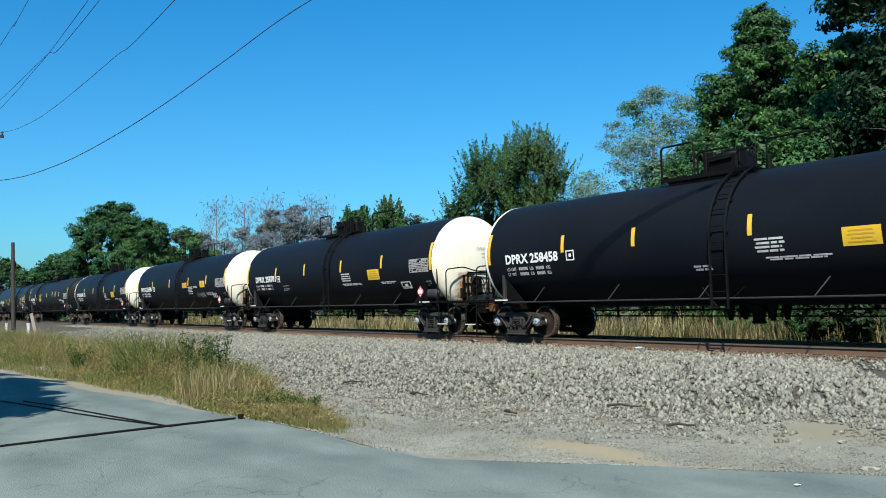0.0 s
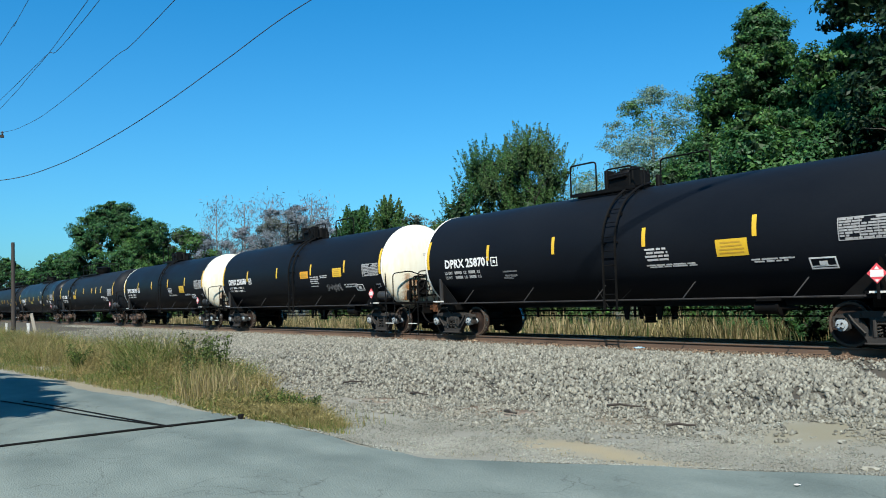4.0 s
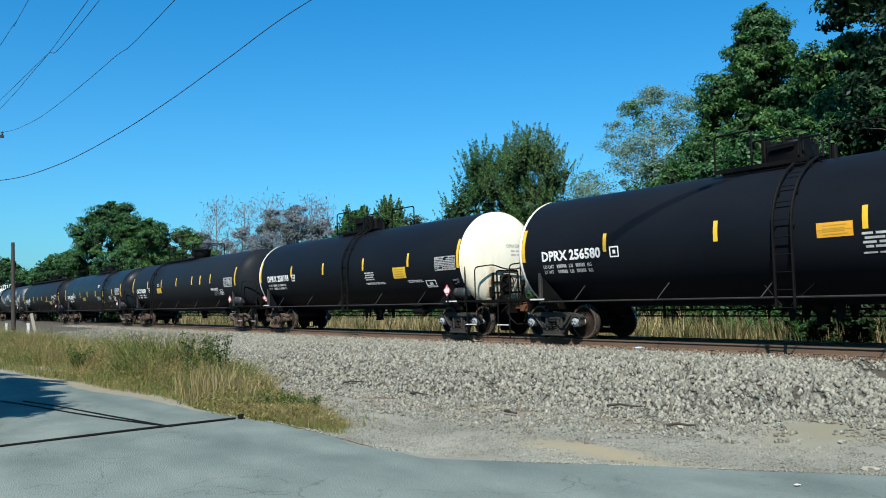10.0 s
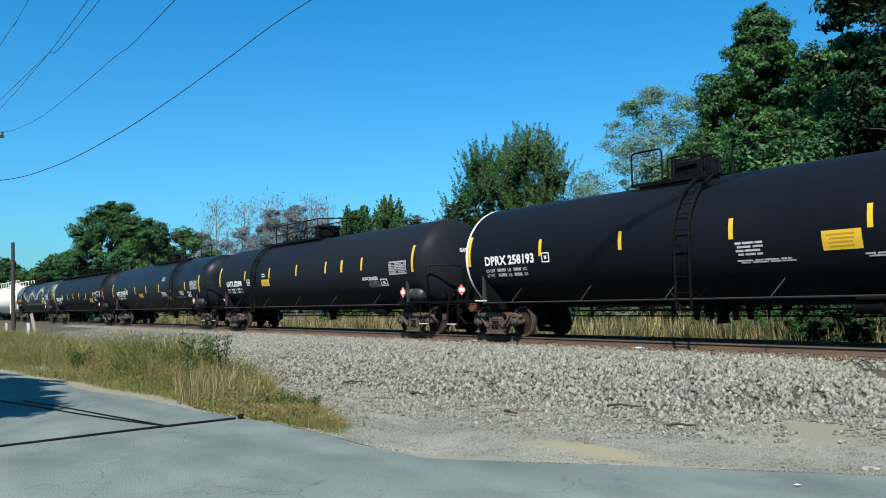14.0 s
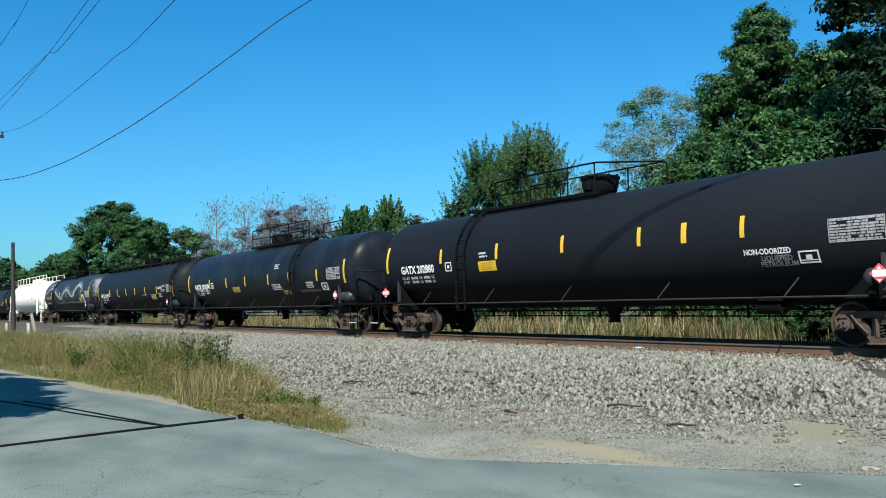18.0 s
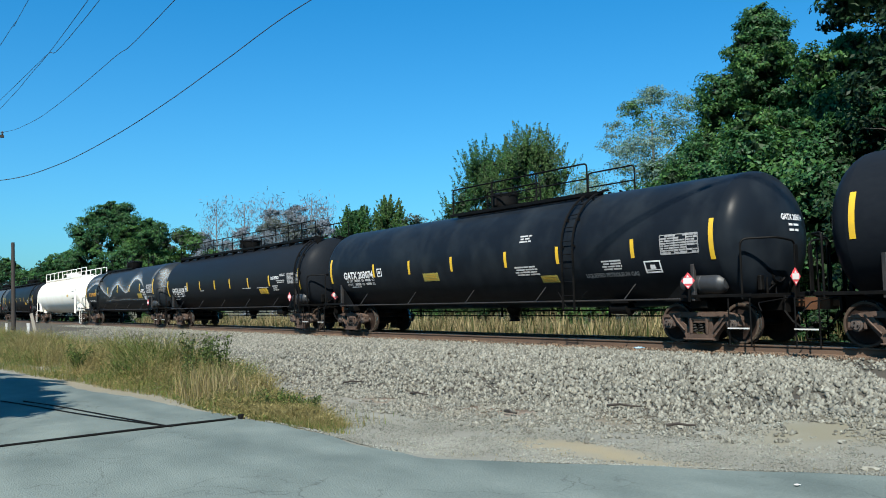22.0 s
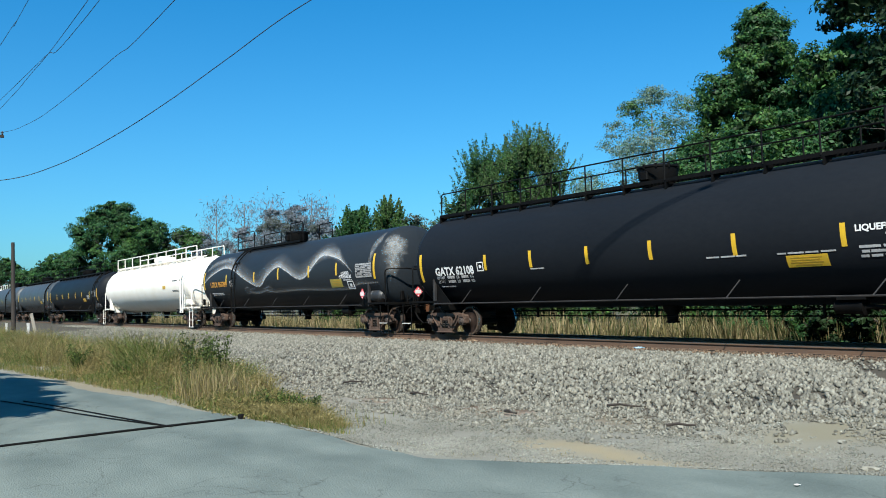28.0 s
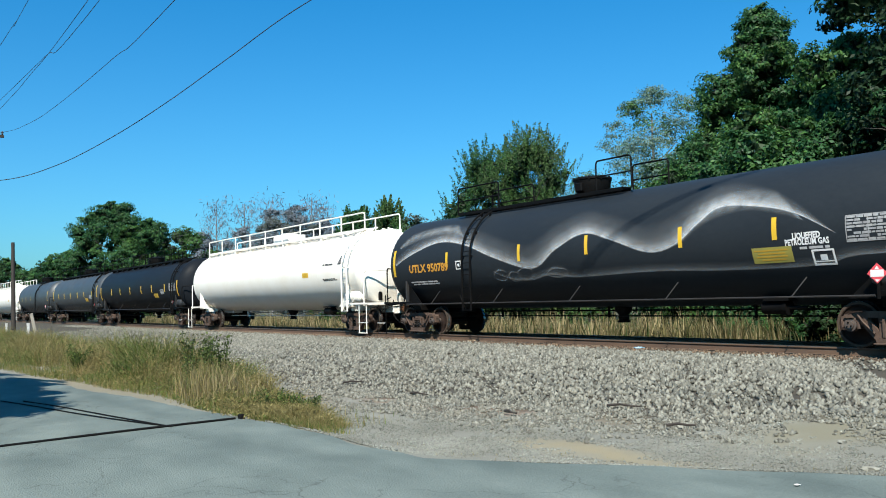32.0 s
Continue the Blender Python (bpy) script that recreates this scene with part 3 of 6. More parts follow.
def add_truck(car, x, rusty, pale, wheel_rusts):
    """One bogie: bolster, two side frames, springs, two turning wheelsets."""
    steel = TRUCKRUST if rusty else TRUCKSTEEL

    def bolster():
        g = Geo()
        g.prism([(-1.12, 0.48), (-0.9, 0.44), (0.9, 0.44), (1.12, 0.48), (1.12, 0.60), (0.5, 0.72), (-0.5, 0.72), (-1.12, 0.60)], -0.19, 0.19, "yz")
        g.lathe([(0.60, 0.22), (0.86, 0.22), (0.86, 0.0)], 18, "z")
        for s in (-1, 1):
            g.box(-0.12, 0.12, s * 0.62 - 0.05, s * 0.62 + 0.05, 0.70, 0.80, c=0.01)
            g.box(s * 0.42 - 0.04, s * 0.42 + 0.04, -0.72, 0.72, 0.30, 0.40, c=0.01)
            for q in (-1, 1):
                g.box(s * 0.42 - 0.05 + s * 0.05, s * 0.42 + 0.05 + s * 0.05, q * 0.72 - 0.06, q * 0.72 + 0.06, 0.28, 0.52, c=0.012)
        for q in (-1, 1):
            g.pipe([(q * 0.33, -0.95, 0.34), (q * 0.36, 0.0, 0.30), (q * 0.33, 0.95, 0.34)], 0.035, 7)
            g.box(q * 0.22 - 0.03, q * 0.22 + 0.03, -1.16, -1.10, 0.22, 0.58, c=0.01)
            g.prism([(q * 0.80, 0.60), (q * 1.00, 0.60), (q * 0.97, 0.67), (q * 0.83, 0.67)], -1.16, -0.90)
            g.pipe([(q * 0.40, -1.14, 0.30), (q * 0.62, -1.15, 0.52), (q * 0.72, -1.14, 0.66)], 0.022, 6)
        g.box(-0.42, 0.42, -1.19, -1.13, 0.085, 0.125, c=0.01)
        return g.mesh("bogie", steel)

    truck = part("bogie", shared(("bogie", rusty), bolster), None, car, at=pose(x, 0, 0))
    for s in (-1, 1):
        part("side_frame", shared(("sf", rusty), lambda: side_frame_mesh(steel)), None, truck, at=pose(0, s * 1.03, 0))
        part("spring_group", shared("spring", spring_mesh), None, truck, at=pose(0, s * 1.0, 0))
    for q, wr in zip((-1, 1), wheel_rusts):
        w = part("wheelset", shared(("ws", wr, pale), lambda: wheelset_mesh(wr, pale)), None, truck, at=pose(q * 0.889, 0, 0.457))
        WHEELSETS.append((w, Vector((q * 0.889, 0, 0.457))))


def tank_shell(L, depth, heads):
    """Shell with weld seams and dished heads; the heads may be painted apart."""
    g = Geo()
    n = 64
    h = L / 2
    stations = [(-h + L * k / 6, RT) for k in range(7)]
    g.lathe(stations, n, "x", (0, 0, ZC), 0)
    for s in (-1, 1):
        pr = [(s * (a), r) for a, r in [(q[0], q[1]) for q in head_profile(h, depth, 1)]]
        g.lathe(pr[::1] if s > 0 else pr[::-1], n, "x", (0, 0, ZC), 1 if heads else 0)
    return g


def ladder_geo(x, R, top=82.0, bottom=-48.0, width=0.42, far=False):
    g = Geo()
    sy = 1 if far else -1
    rr = R + 0.10
    for s in (-1, 1):
        pts = []
        for i in range(13):
            a = radians(top * (1 - i / 12))
            pts.append((x + s * width / 2, sy * rr * math.cos(a), ZC + rr * math.sin(a)))
        pts += [(x + s * width / 2, sy * rr, 1.5), (x + s * width / 2, sy * rr, 0.80)]
        g.pipe(pts, 0.032, 6)
        for a in (60, 30, 3):
            c, d = math.cos(radians(a)), math.sin(radians(a))
            g.box(x + s * width / 2 - 0.02, x + s * width / 2 + 0.02, min(sy * R * c, sy * rr * c), max(sy * R * c, sy * rr * c), ZC + R * d - 0.02, ZC + rr * d + 0.02)
    for i in range(6):
        a = radians((top - 8) * (1 - i / 5.6))
        g.pipe([(x - width / 2, sy * rr * math.cos(a), ZC + rr * math.sin(a)), (x + width / 2, sy * rr * math.cos(a), ZC + rr * math.sin(a))], 0.012, 5)
    for k in range(5):
        z = 0.82 + 0.36 * k
        g.pipe([(x - width / 2, sy * rr, z), (x + width / 2, sy * rr, z)], 0.012, 5)
    for s in (-1, 1):
        g.pipe([(x + s * 0.1, sy * (rr - 0.03), 0.86), (x + s * 0.55, sy * (RT - 0.05), 1.28)], 0.012, 5)
    return g


def plank_geo(x0, x1, y, w, z, step_gap=0.0):
    """Grating walkway with edge angles."""
    g = Geo()
    for s in (-1, 1):
        g.box(x0, x1, y + s * w / 2 - 0.012, y + s * w / 2 + 0.012, z - 0.08, z + 0.012)
    n = max(2, int((x1 - x0) / 0.118))
    for i in range(n + 1):
        x = x0 + (x1 - x0) * i / n
        g.box(x - 0.032, x + 0.032, y - w / 2, y + w / 2, z - 0.02, z)
    return g


def rail_geo(x0, x1, y, z0, z1, posts, r=0.019, mid=True):
    """Guard rail along the roof with rounded ends."""
    g = Geo()
    g.pipe(bent([(x0, y, z0), (x0, y, z1), (x1, y, z1), (x1, y, z0)], 0.12), r, 7)
    if mid:
        g.pipe([(x0, y, (z0 + z1) / 2), (x1, y, (z0 + z1) / 2)], r * 0.85, 6)
    for i in range(1, posts):
        x = x0 + (x1 - x0) * i / posts
        g.pipe([(x, y, z0), (x, y, z1)], r, 6)
    return g


MARKMAT = {"y": YELLOW, "yp": YELLOW, "op": ORANGE, "gp": OLIVE, "gr": GREYSTENCIL, "sc": GREYSTENCIL}
MARKNAME = {"y": "reflector", "ye": "reflector", "yp": "notice_panel", "op": "notice_panel", "gp": "notice_panel", "gr": "worn_stencil", "sc": "chalk_scrawl", "tb": "data_panel", "bx": "stencil_box", "n": "lettering", "on": "lettering", "lpg": "lettering", "lpgd": "lettering", "lg": "emblem"}


def add_mark(car, kind, x, ang, w, h, word="", R=RT, rng=None, stencil=None):
    rng = rng or random.Random(int(x * 100 + ang * 7))
    stencil = stencil or STENCIL
    name = MARKNAME.get(kind, "stencil_lines")
    g = Geo()
    if kind in ("y", "op", "gp", "yp"):
        g.patch(x, ang, w, h, R, na=6)
        mats = [MARKMAT[kind], YELINK, INK]
        if kind != "y":
            for k in range(4):
                g.patch(x - w * 0.02 * rng.uniform(-1, 2), ang + math.degrees(h / R) * (0.30 - 0.2 * k), w * rng.uniform(0.55, 0.84), h * 0.085, R, lift=0.009, mi=1, na=1)
            if kind == "op":
                g.patch(x, ang, w, h * 0.05, R, lift=0.009, mi=1, na=1)
    elif kind[0] == "l" and kind[1:].isdigit():
        rows = int(kind[1:])
        mats = [SMALLTEXT if stencil is STENCIL else stencil]
        for k in range(rows):
            a = ang + math.degrees(h / R) * (0.5 - (k + 0.5) / rows)
            left = x - w / 2 + (0.06 * w if k % 2 else 0)
            right = x + w / 2 - w * rng.uniform(0, 0.18)
            while left < right - 0.03:
                ln = min(rng.uniform(0.12, 0.42), right - left)
                part("stencil_word", Geo().patch(left + ln / 2, a, ln, max(0.032, h / rows * 0.54), R, lift=0.007, na=1), mats, car)
                left += ln + rng.uniform(0.025, 0.06)
    elif kind == "wt":
        mats = [SMALLTEXT if stencil is STENCIL else stencil]
        tall, pitch = h * 0.30, math.degrees(h / R) * 0.5
        for k, (first, a) in enumerate((("LD LMT", ang + pitch * 0.5), ("LT WT", ang - pitch * 0.5))):
            left = x - w / 2
            for item, share in ((first, 0.22), ("", 0.20), ("LB", 0.08), ("", 0.18), ("KG", 0.08)):
                ww = w * share * (0.85 if k and item == first else 1.0)
                if item:
                    geo = bent_word(item, left + ww / 2, a, ww, tall, R, lift=0.007)
                else:
                    geo = Geo()
                    for q in range(6):
                        geo.patch(left + ww * (q + 0.5) / 6, a, ww / 6 * 0.66, tall, R, lift=0.007, na=1)
                part("lettering", geo, mats, car)
                left += w * share + 0.05 * w
    elif kind == "tb":
        mats = [PANELTEXT if stencil is STENCIL else stencil]
        tall = math.degrees(h / R)
        for k in range(8):
            at, end = x - w / 2 + 0.02, x + w / 2 - 0.02
            while at < end - 0.02:
                ln = min(rng.uniform(0.05, 0.2), end - at)
                if rng.random() < 0.92:
                    g.patch(at + ln / 2, ang + tall * (0.44 - 0.125 * k), ln, h * rng.uniform(0.065, 0.10), R, lift=0.007, na=1)
                at += ln + rng.uniform(0.012, 0.03)
        for k in (-0.5, 0.5, 0.06):
            g.patch(x, ang + tall * k, w, 0.016, R, lift=0.008, na=1)
        for k in (-0.5, -0.12, 0.2, 0.5):
            g.patch(x + w * k, ang, 0.014, h, R, lift=0.008, na=5)
    elif kind == "bx":
        mats = [stencil]
        b = max(0.03, min(w, h) * 0.11)
        dh = math.degrees((h - b) / 2 / R)
        g.patch(x, ang + dh, w, b, R, na=1)
        g.patch(x, ang - dh, w, b, R, na=1)
        g.patch(x - w / 2 + b / 2, ang, b, h - 2 * b, R, na=4)
        g.patch(x + w / 2 - b / 2, ang, b, h - 2 * b, R, na=4)
        g.patch(x, ang, w * 0.30, h * 0.34, R, lift=0.006, na=2)
        if w > 0.38:
            g.patch(x, ang - dh * 0.55, w - 2 * b, b * 0.6, R, lift=0.005, na=1)
    elif kind in ("gr", "sc"):
        mats = [GREYSTENCIL]
        for k in range(9 if kind == "gr" else 14):
            a = ang + math.degrees(h / R) * rng.uniform(-0.45, 0.45)
            if kind == "gr":
                g.patch(x + rng.uniform(-0.3, 0.3) * w, a, w * rng.uniform(0.2, 0.5), h * 0.12, R, lift=0.005 + 0.0004 * k, na=1)
            else:
                g.patch(x - w / 2 + w * k / 13, ang + math.degrees(h / R) * rng.uniform(-0.12, 0.12), 0.02, h * rng.uniform(0.4, 0.9), R, lift=0.005 + 0.0004 * k, na=4, skew=rng.uniform(-0.5, 0.5))
    elif kind in ("n", "on", "lpg", "lpgd"):
        hh = {"n": 0.25, "on": 0.25, "lpg": 0.12, "lpgd": 0.11}[kind]
        mats = [ORLETTER if kind == "on" else GREYSTENCIL if kind == "lpgd" else stencil]
        g = bent_word(word, x, ang, w, hh, R)
    elif kind == "lg":
        mats = [INK]
        for k in range(5):
            t = k / 4
            g.patch(x, ang - math.degrees(h / R) * (t - 0.5) * 0.8, w * (0.35 + 0.65 * t), h * 0.16, R, na=1)
    return part(name, g, mats, car) if g.v else None


def sprayed(name, tone, strength, edge=0.16, mid=0.35, thin=0.0):
    """Paint or stain that thins out across its breadth and in specks."""
    m = bpy.data.materials.new(name)
    m.use_nodes = True
    t = m.node_tree
    n, l = t.nodes, t.links
    b = n["Principled BSDF"]
    b.inputs["Base Color"].default_value = (*tone, 1)
    b.inputs["Roughness"].default_value = 0.6
    uv = n.new("ShaderNodeUVMap")
    sep = n.new("ShaderNodeSeparateXYZ")
    l.new(uv.outputs[0], sep.inputs[0])
    ramp = n.new("ShaderNodeValToRGB")
    el = ramp.color_ramp.elements
    el[0].position, el[0].color = 0.0, (0, 0, 0, 1)
    el[1].position, el[1].color = 1.0, (0, 0, 0, 1)
    e = el.new(edge)
    e.color = (1, 1, 1, 1)
    e = el.new(0.5)
    e.color = (mid, mid, mid, 1)
    l.new(sep.outputs["Y"], ramp.inputs[0])
    co = n.new("ShaderNodeTexCoord")
    nz = n.new("ShaderNodeTexNoise")
    nz.inputs["Scale"].default_value, nz.inputs["Detail"].default_value = 5, 6
    l.new(co.outputs["Object"], nz.inputs["Vector"])
    rg = n.new("ShaderNodeMapRange")
    rg.inputs["From Min"].default_value, rg.inputs["From Max"].default_value = 0.28, 0.62
    rg.inputs["To Min"].default_value = thin
    l.new(nz.outputs["Fac"], rg.inputs["Value"])
    fade = n.new("ShaderNodeMath")
    fade.operation = "MULTIPLY"
    l.new(ramp.outputs[0], fade.inputs[0])
    l.new(rg.outputs[0], fade.inputs[1])
    fin = n.new("ShaderNodeMath")
    fin.operation = "MULTIPLY"
    l.new(fade.outputs[0], fin.inputs[0])
    fin.inputs[1].default_value = strength
    l.new(fin.outputs[0], b.inputs["Alpha"])
    return m


SPRAY = sprayed("white_spray_paint", (0.62, 0.64, 0.66), 0.30, 0.10, 0.22, 0.6)
SPRAYCORE = sprayed("dense_white_spray_paint", (0.62, 0.64, 0.66), 0.5, 0.14, 0.4, 0.6)
SMEAR = sprayed("smudged_white_paint", (0.60, 0.63, 0.64), 0.25, 0.4, 0.9, 0.25)
RUSTRUN = sprayed("brown_rust_run", (0.30, 0.13, 0.04), 1.0, 0.5)


def spray_strip(parent, pts, breadth, name="spray_paint", m=None, up=1):
    """A sprayed line round the near side: pts are (x, angle in degrees)."""
    pts = [(x + 0.22, a) for x, a in pts]
    path = []
    for i in range(len(pts) - 1):
        p0, p1, p2, p3 = pts[max(i - 1, 0)], pts[i], pts[i + 1], pts[min(i + 2, len(pts) - 1)]
        for k in range(6):
            t = k / 6
            path.append(tuple(0.5 * (2 * p1[j] + (p2[j] - p0[j]) * t + (2 * p0[j] - 5 * p1[j] + 4 * p2[j] - p3[j]) * t * t + (3 * p1[j] - p0[j] - 3 * p2[j] + p3[j]) * t ** 3) for j in (0, 1)))
    path.append(pts[-1])
    g, uvs = Geo(), []
    rows = 6
    for i, (x, a) in enumerate(path):
        taper = min(1.0, 6 * i / len(path), 6 * (len(path) - 1 - i) / len(path)) * 0.8 + 0.2
        for j in range(rows + 1):
            aa = radians(a) + up * breadth * taper * j / rows / RT
            g.v.append((x - 0.25 * breadth * j / rows, -(RT + 0.004) * math.cos(aa), ZC + (RT + 0.004) * math.sin(aa)))
            uvs.append((i / len(path), j / rows))
    for i in range(len(path) - 1):
        for j in range(rows):
            k = i * (rows + 1) + j
            g.f.append((k, k + rows + 1, k + rows + 2, k + 1))
            g.m.append(0)
    me = g.mesh(name, m or SPRAY)
    layer = me.uv_layers.new(name="across")
    for lp in me.loops:
        layer.data[lp.index].uv = uvs[lp.vertex_index]
    return part(name, me, None, parent)


def head_point(spec, s, y, z, lift):
    r = min(0.995, math.hypot(y, z - ZC) / RT)
    return (s * (spec["L"] / 2 + spec["depth"] * math.sqrt(1 - r * r) + lift), y, z)


def head_sheet(car, spec, s, y, z, w, h, m, name, uv=False, lift=0.006):
    """A painted patch on a dished head."""
    g, uvs = Geo(), []
    n = 6
    for i in range(n + 1):
        for j in range(n + 1):
            g.v.append(head_point(spec, s, y + (i / n - 0.5) * w, z + (j / n - 0.5) * h, lift))
            uvs.append((j / n, i / n))
    for i in range(n):
        for j in range(n):
            k = i * (n + 1) + j
            g.f.append((k, k + n + 1, k + n + 2, k + 1)[::s])
            g.m.append(0)
    me = g.mesh(name, m)
    if uv:
        layer = me.uv_layers.new(name="across")
        for lp in me.loops:
            layer.data[lp.index].uv = uvs[lp.vertex_index]
    return part(name, me, None, car)


def head_smear(car, spec, y, z, ry, rz, seed):
    """A rubbed patch of paint on the leading head, thinning towards a ragged rim."""
    rr = random.Random(seed)
    g, uvs, n, rings = Geo(), [], 28, 6
    rim = [rr.uniform(0.7, 1.15) for _ in range(n)]
    for k in range(rings + 1):
        for i in range(n):
            a, r = 6.2832 * i / n, k / rings * rim[i]
            yy, zz = y + ry * r * math.cos(a), z - ZC + rz * r * math.sin(a)
            far = math.hypot(yy, zz)
            if far > RT * 0.985:
                yy, zz = yy * RT * 0.985 / far, zz * RT * 0.985 / far
            g.v.append(head_point(spec, 1, yy, ZC + zz, 0.004 + 0.001 * (seed % 3)))
            uvs.append((i / n, 0.5 * (1 - k / rings)))
    for k in range(rings):
        for i in range(n):
            g.f.append((k * n + i, k * n + (i + 1) % n, (k + 1) * n + (i + 1) % n, (k + 1) * n + i))
            g.m.append(0)
    me = g.mesh("spray_paint", SMEAR)
    layer = me.uv_layers.new(name="across")
    for lp in me.loops:
        layer.data[lp.index].uv = uvs[lp.vertex_index]
    return part("spray_paint", me, None, car)


def add_placard(car, x, y=-1.60, z=1.44, turn=0):
    """Diamond hazard sign in a holder on a bracket."""
    g = Geo()
    d = 0.19
    g.prism([(0, -d), (d, 0), (0, d), (-d, 0)], -0.006, 0.006, mi=0)
    e = d * 0.86
    g.prism([(-d * 0.66, -0.065), (d * 0.66, -0.065), (d * 0.66, 0.065), (-d * 0.66, 0.065)], -0.009, -0.0062, mi=1)
    g.prism([(0, -e), (0.05, -e + 0.05), (-0.05, -e + 0.05)], -0.009, -0.0062, mi=1)
    g.prism([(-0.045, 0.075), (0.045, 0.075), (0.0, 0.14)], -0.009, -0.0062, mi=1)
    p = part("placard", g, [REDSIGN, WHITESIGN], car, "red and white diamond hazard sign", at=pose(x, y, z, 0, 0, turn))
    part("holder", Geo().box(-0.03, 0.03, 0.008, 0.03, -0.48, 0.12, c=0.004).box(-0.14, 0.14, 0.008, 0.02, -0.02, 0.02), STEEL, p)


def add_end(car, s, half, tc, L, style, brake):
    """Draft sill, coupler, platform, hand rails and steps of one end. s: +1 or -1."""
    black = WHITE if style == "white" else STEEL
    x_in, x_out = tc - 1.55, half - 0.62
    rx = lambda a, b: sorted((s * a, s * b))
    # stub sill with saddle
    g = Geo()
    g.box(*rx(x_in, x_out), -0.26, 0.26, 0.72, 1.02, c=0.015)
    g.box(*rx(tc - 0.24, tc + 0.24), -1.12, 1.12, 0.80, 1.00, c=0.02)
    g.box(*rx(x_out, x_out + 0.06), -0.38, 0.38, 0.68, 1.05, c=0.01)
    for sy in (-1, 1):
        # cradle webs rising to the shell, one upright and one raked plate
        a, b = tc + 0.12, tc - 0.75
        g.prism([(sy * 0.3, 0.95), (sy * 1.42, 0.98), (sy * 1.46, 1.75), (sy * 1.30, 1.62), (sy * 0.95, 1.22), (sy * 0.5, 1.0)], s * (a - 0.02), s * (a + 0.02), "yz")
        g.prism([(s * (a + 0.03), 0.98), (s * (a - 0.03), 1.70), (s * (b + 0.25), 1.2), (s * b, 0.98)], sy * 1.36 - 0.012, sy * 1.36 + 0.012)
    part("draft_sill", g, black, car)
    for sy in (-1, 1) if s < 0 or style != "general" else ():
        part("cradle_post", Geo().box(*rx(tc + 0.08, tc + 0.17), sy * 1.41 - 0.05, sy * 1.41 + 0.05, 0.98, 1.82, c=0.01), black if style == "white" else WORNPIPE, car)
    # coupler
    g = Geo()
    g.box(*rx(x_out, half - 0.16), -0.075, 0.075, 0.80, 0.95, c=0.015)
    g.prism([(s * (half - 0.24), -0.17), (s * (half - 0.02), -0.15), (s * (half + 0.10), -0.06), (s * (half + 0.02), 0.02), (s * (half + 0.12), 0.10), (s * (half - 0.02), 0.19), (s * (half - 0.24), 0.15)], 0.74, 1.01, "xy")
    part("coupler", g, COUPLERRUST, car)
    # brake hose and cutting lever
    g = Geo()
    g.pipe([(s * (x_out + 0.04), -0.40, 0.72), (s * (half - 0.42), -0.38, 0.50), (s * (half - 0.22), -0.32, 0.34), (s * (half - 0.03), -0.24, 0.36)], 0.026, 7)
    part("brake_hose", g, STEEL, car)
    g = Geo()
    g.pipe(bent([(s * (half - 0.16), -0.12, 0.98), (s * (half - 0.5), -0.16, 1.02), (s * (half - 0.55), -1.40, 0.92), (s * (half - 0.42), -1.48, 0.74)], 0.06), 0.014, 6)
    part("cutting_lever", g, STEEL, car)
    # end platform
    g = Geo().box(*rx(half - 1.12, half - 0.70), -1.22, 1.22, 1.075, 1.10, c=0.006)
    g.box(*rx(half - 0.72, half - 0.68), -1.45, 1.45, 1.02, 1.112, c=0.006)
    for sy in (-1, 1):
        g.box(*rx(tc - 0.2, half - 0.66), sy * 1.46 - 0.02, sy * 1.46 + 0.02, 1.05, 1.12, c=0.006)
    part("end_platform", g, black, car)
    for sy in (-1, 1):
        if style == "general":
            part("edge_stripe", Geo().box(*rx(half - 2.30, half - 1.72), sy * 1.50 - 0.006, sy * 1.50 + 0.006, 1.075, 1.115), WHITEPAINT, car)
        # corner step: two hangers and two treads
        g = Geo()
        a, b = (s * (half - 0.70), s * (half - 1.24)) if s > 0 else (s * (half - 0.24), s * (half - 0.76))
        y = sy * 1.47
        g.pipe(bent([(a, y, 1.02), (a, y, 0.0), (b, y, 0.0), (b, y, 1.02)], 0.05), 0.018, 6)
        g.box(min(a, b), max(a, b), y - 0.05, y + 0.05, 0.37, 0.395)
        g.box(min(a, b), max(a, b), y - 0.05, y + 0.05, -0.012, 0.012)
        st = part("corner_step", g, black, car)
        part("tread_edge", Geo().box(min(a, b), max(a, b), y + sy * 0.05, y + sy * 0.056, 0.368, 0.397), WHITEPAINT, st)
    # hoop rail across the end
    g = Geo()
    xx = s * (half - (1.30 if style == "general" else 0.80))
    if style in ("general",):
        g.pipe(bent([(xx, -1.46, 1.05), (xx, -1.46, 2.50), (xx, -0.30, 2.50), (xx, 0.0, 2.44), (xx, 0.3, 2.50), (xx, 1.46, 2.50), (xx, 1.46, 1.05)], 0.12), 0.021, 8)
        xo = s * (half - 0.80)
        g.pipe(bent([(xo, -1.46, 1.05), (xo, -1.46, 2.12), (xo, -0.75, 2.20), (xo, -0.25, 2.06), (xo, 0.25, 2.06), (xo, 0.75, 2.20), (xo, 1.46, 2.12), (xo, 1.46, 1.05)], 0.15), 0.021, 7)
        for y in (-1.46, 1.46):
            g.box(xx - 0.03, xx + 0.03, y - 0.03, y + 0.03, 0.95, 1.2)
    else:
        xp, xq = s * (half - 0.88), s * (half - 0.34)
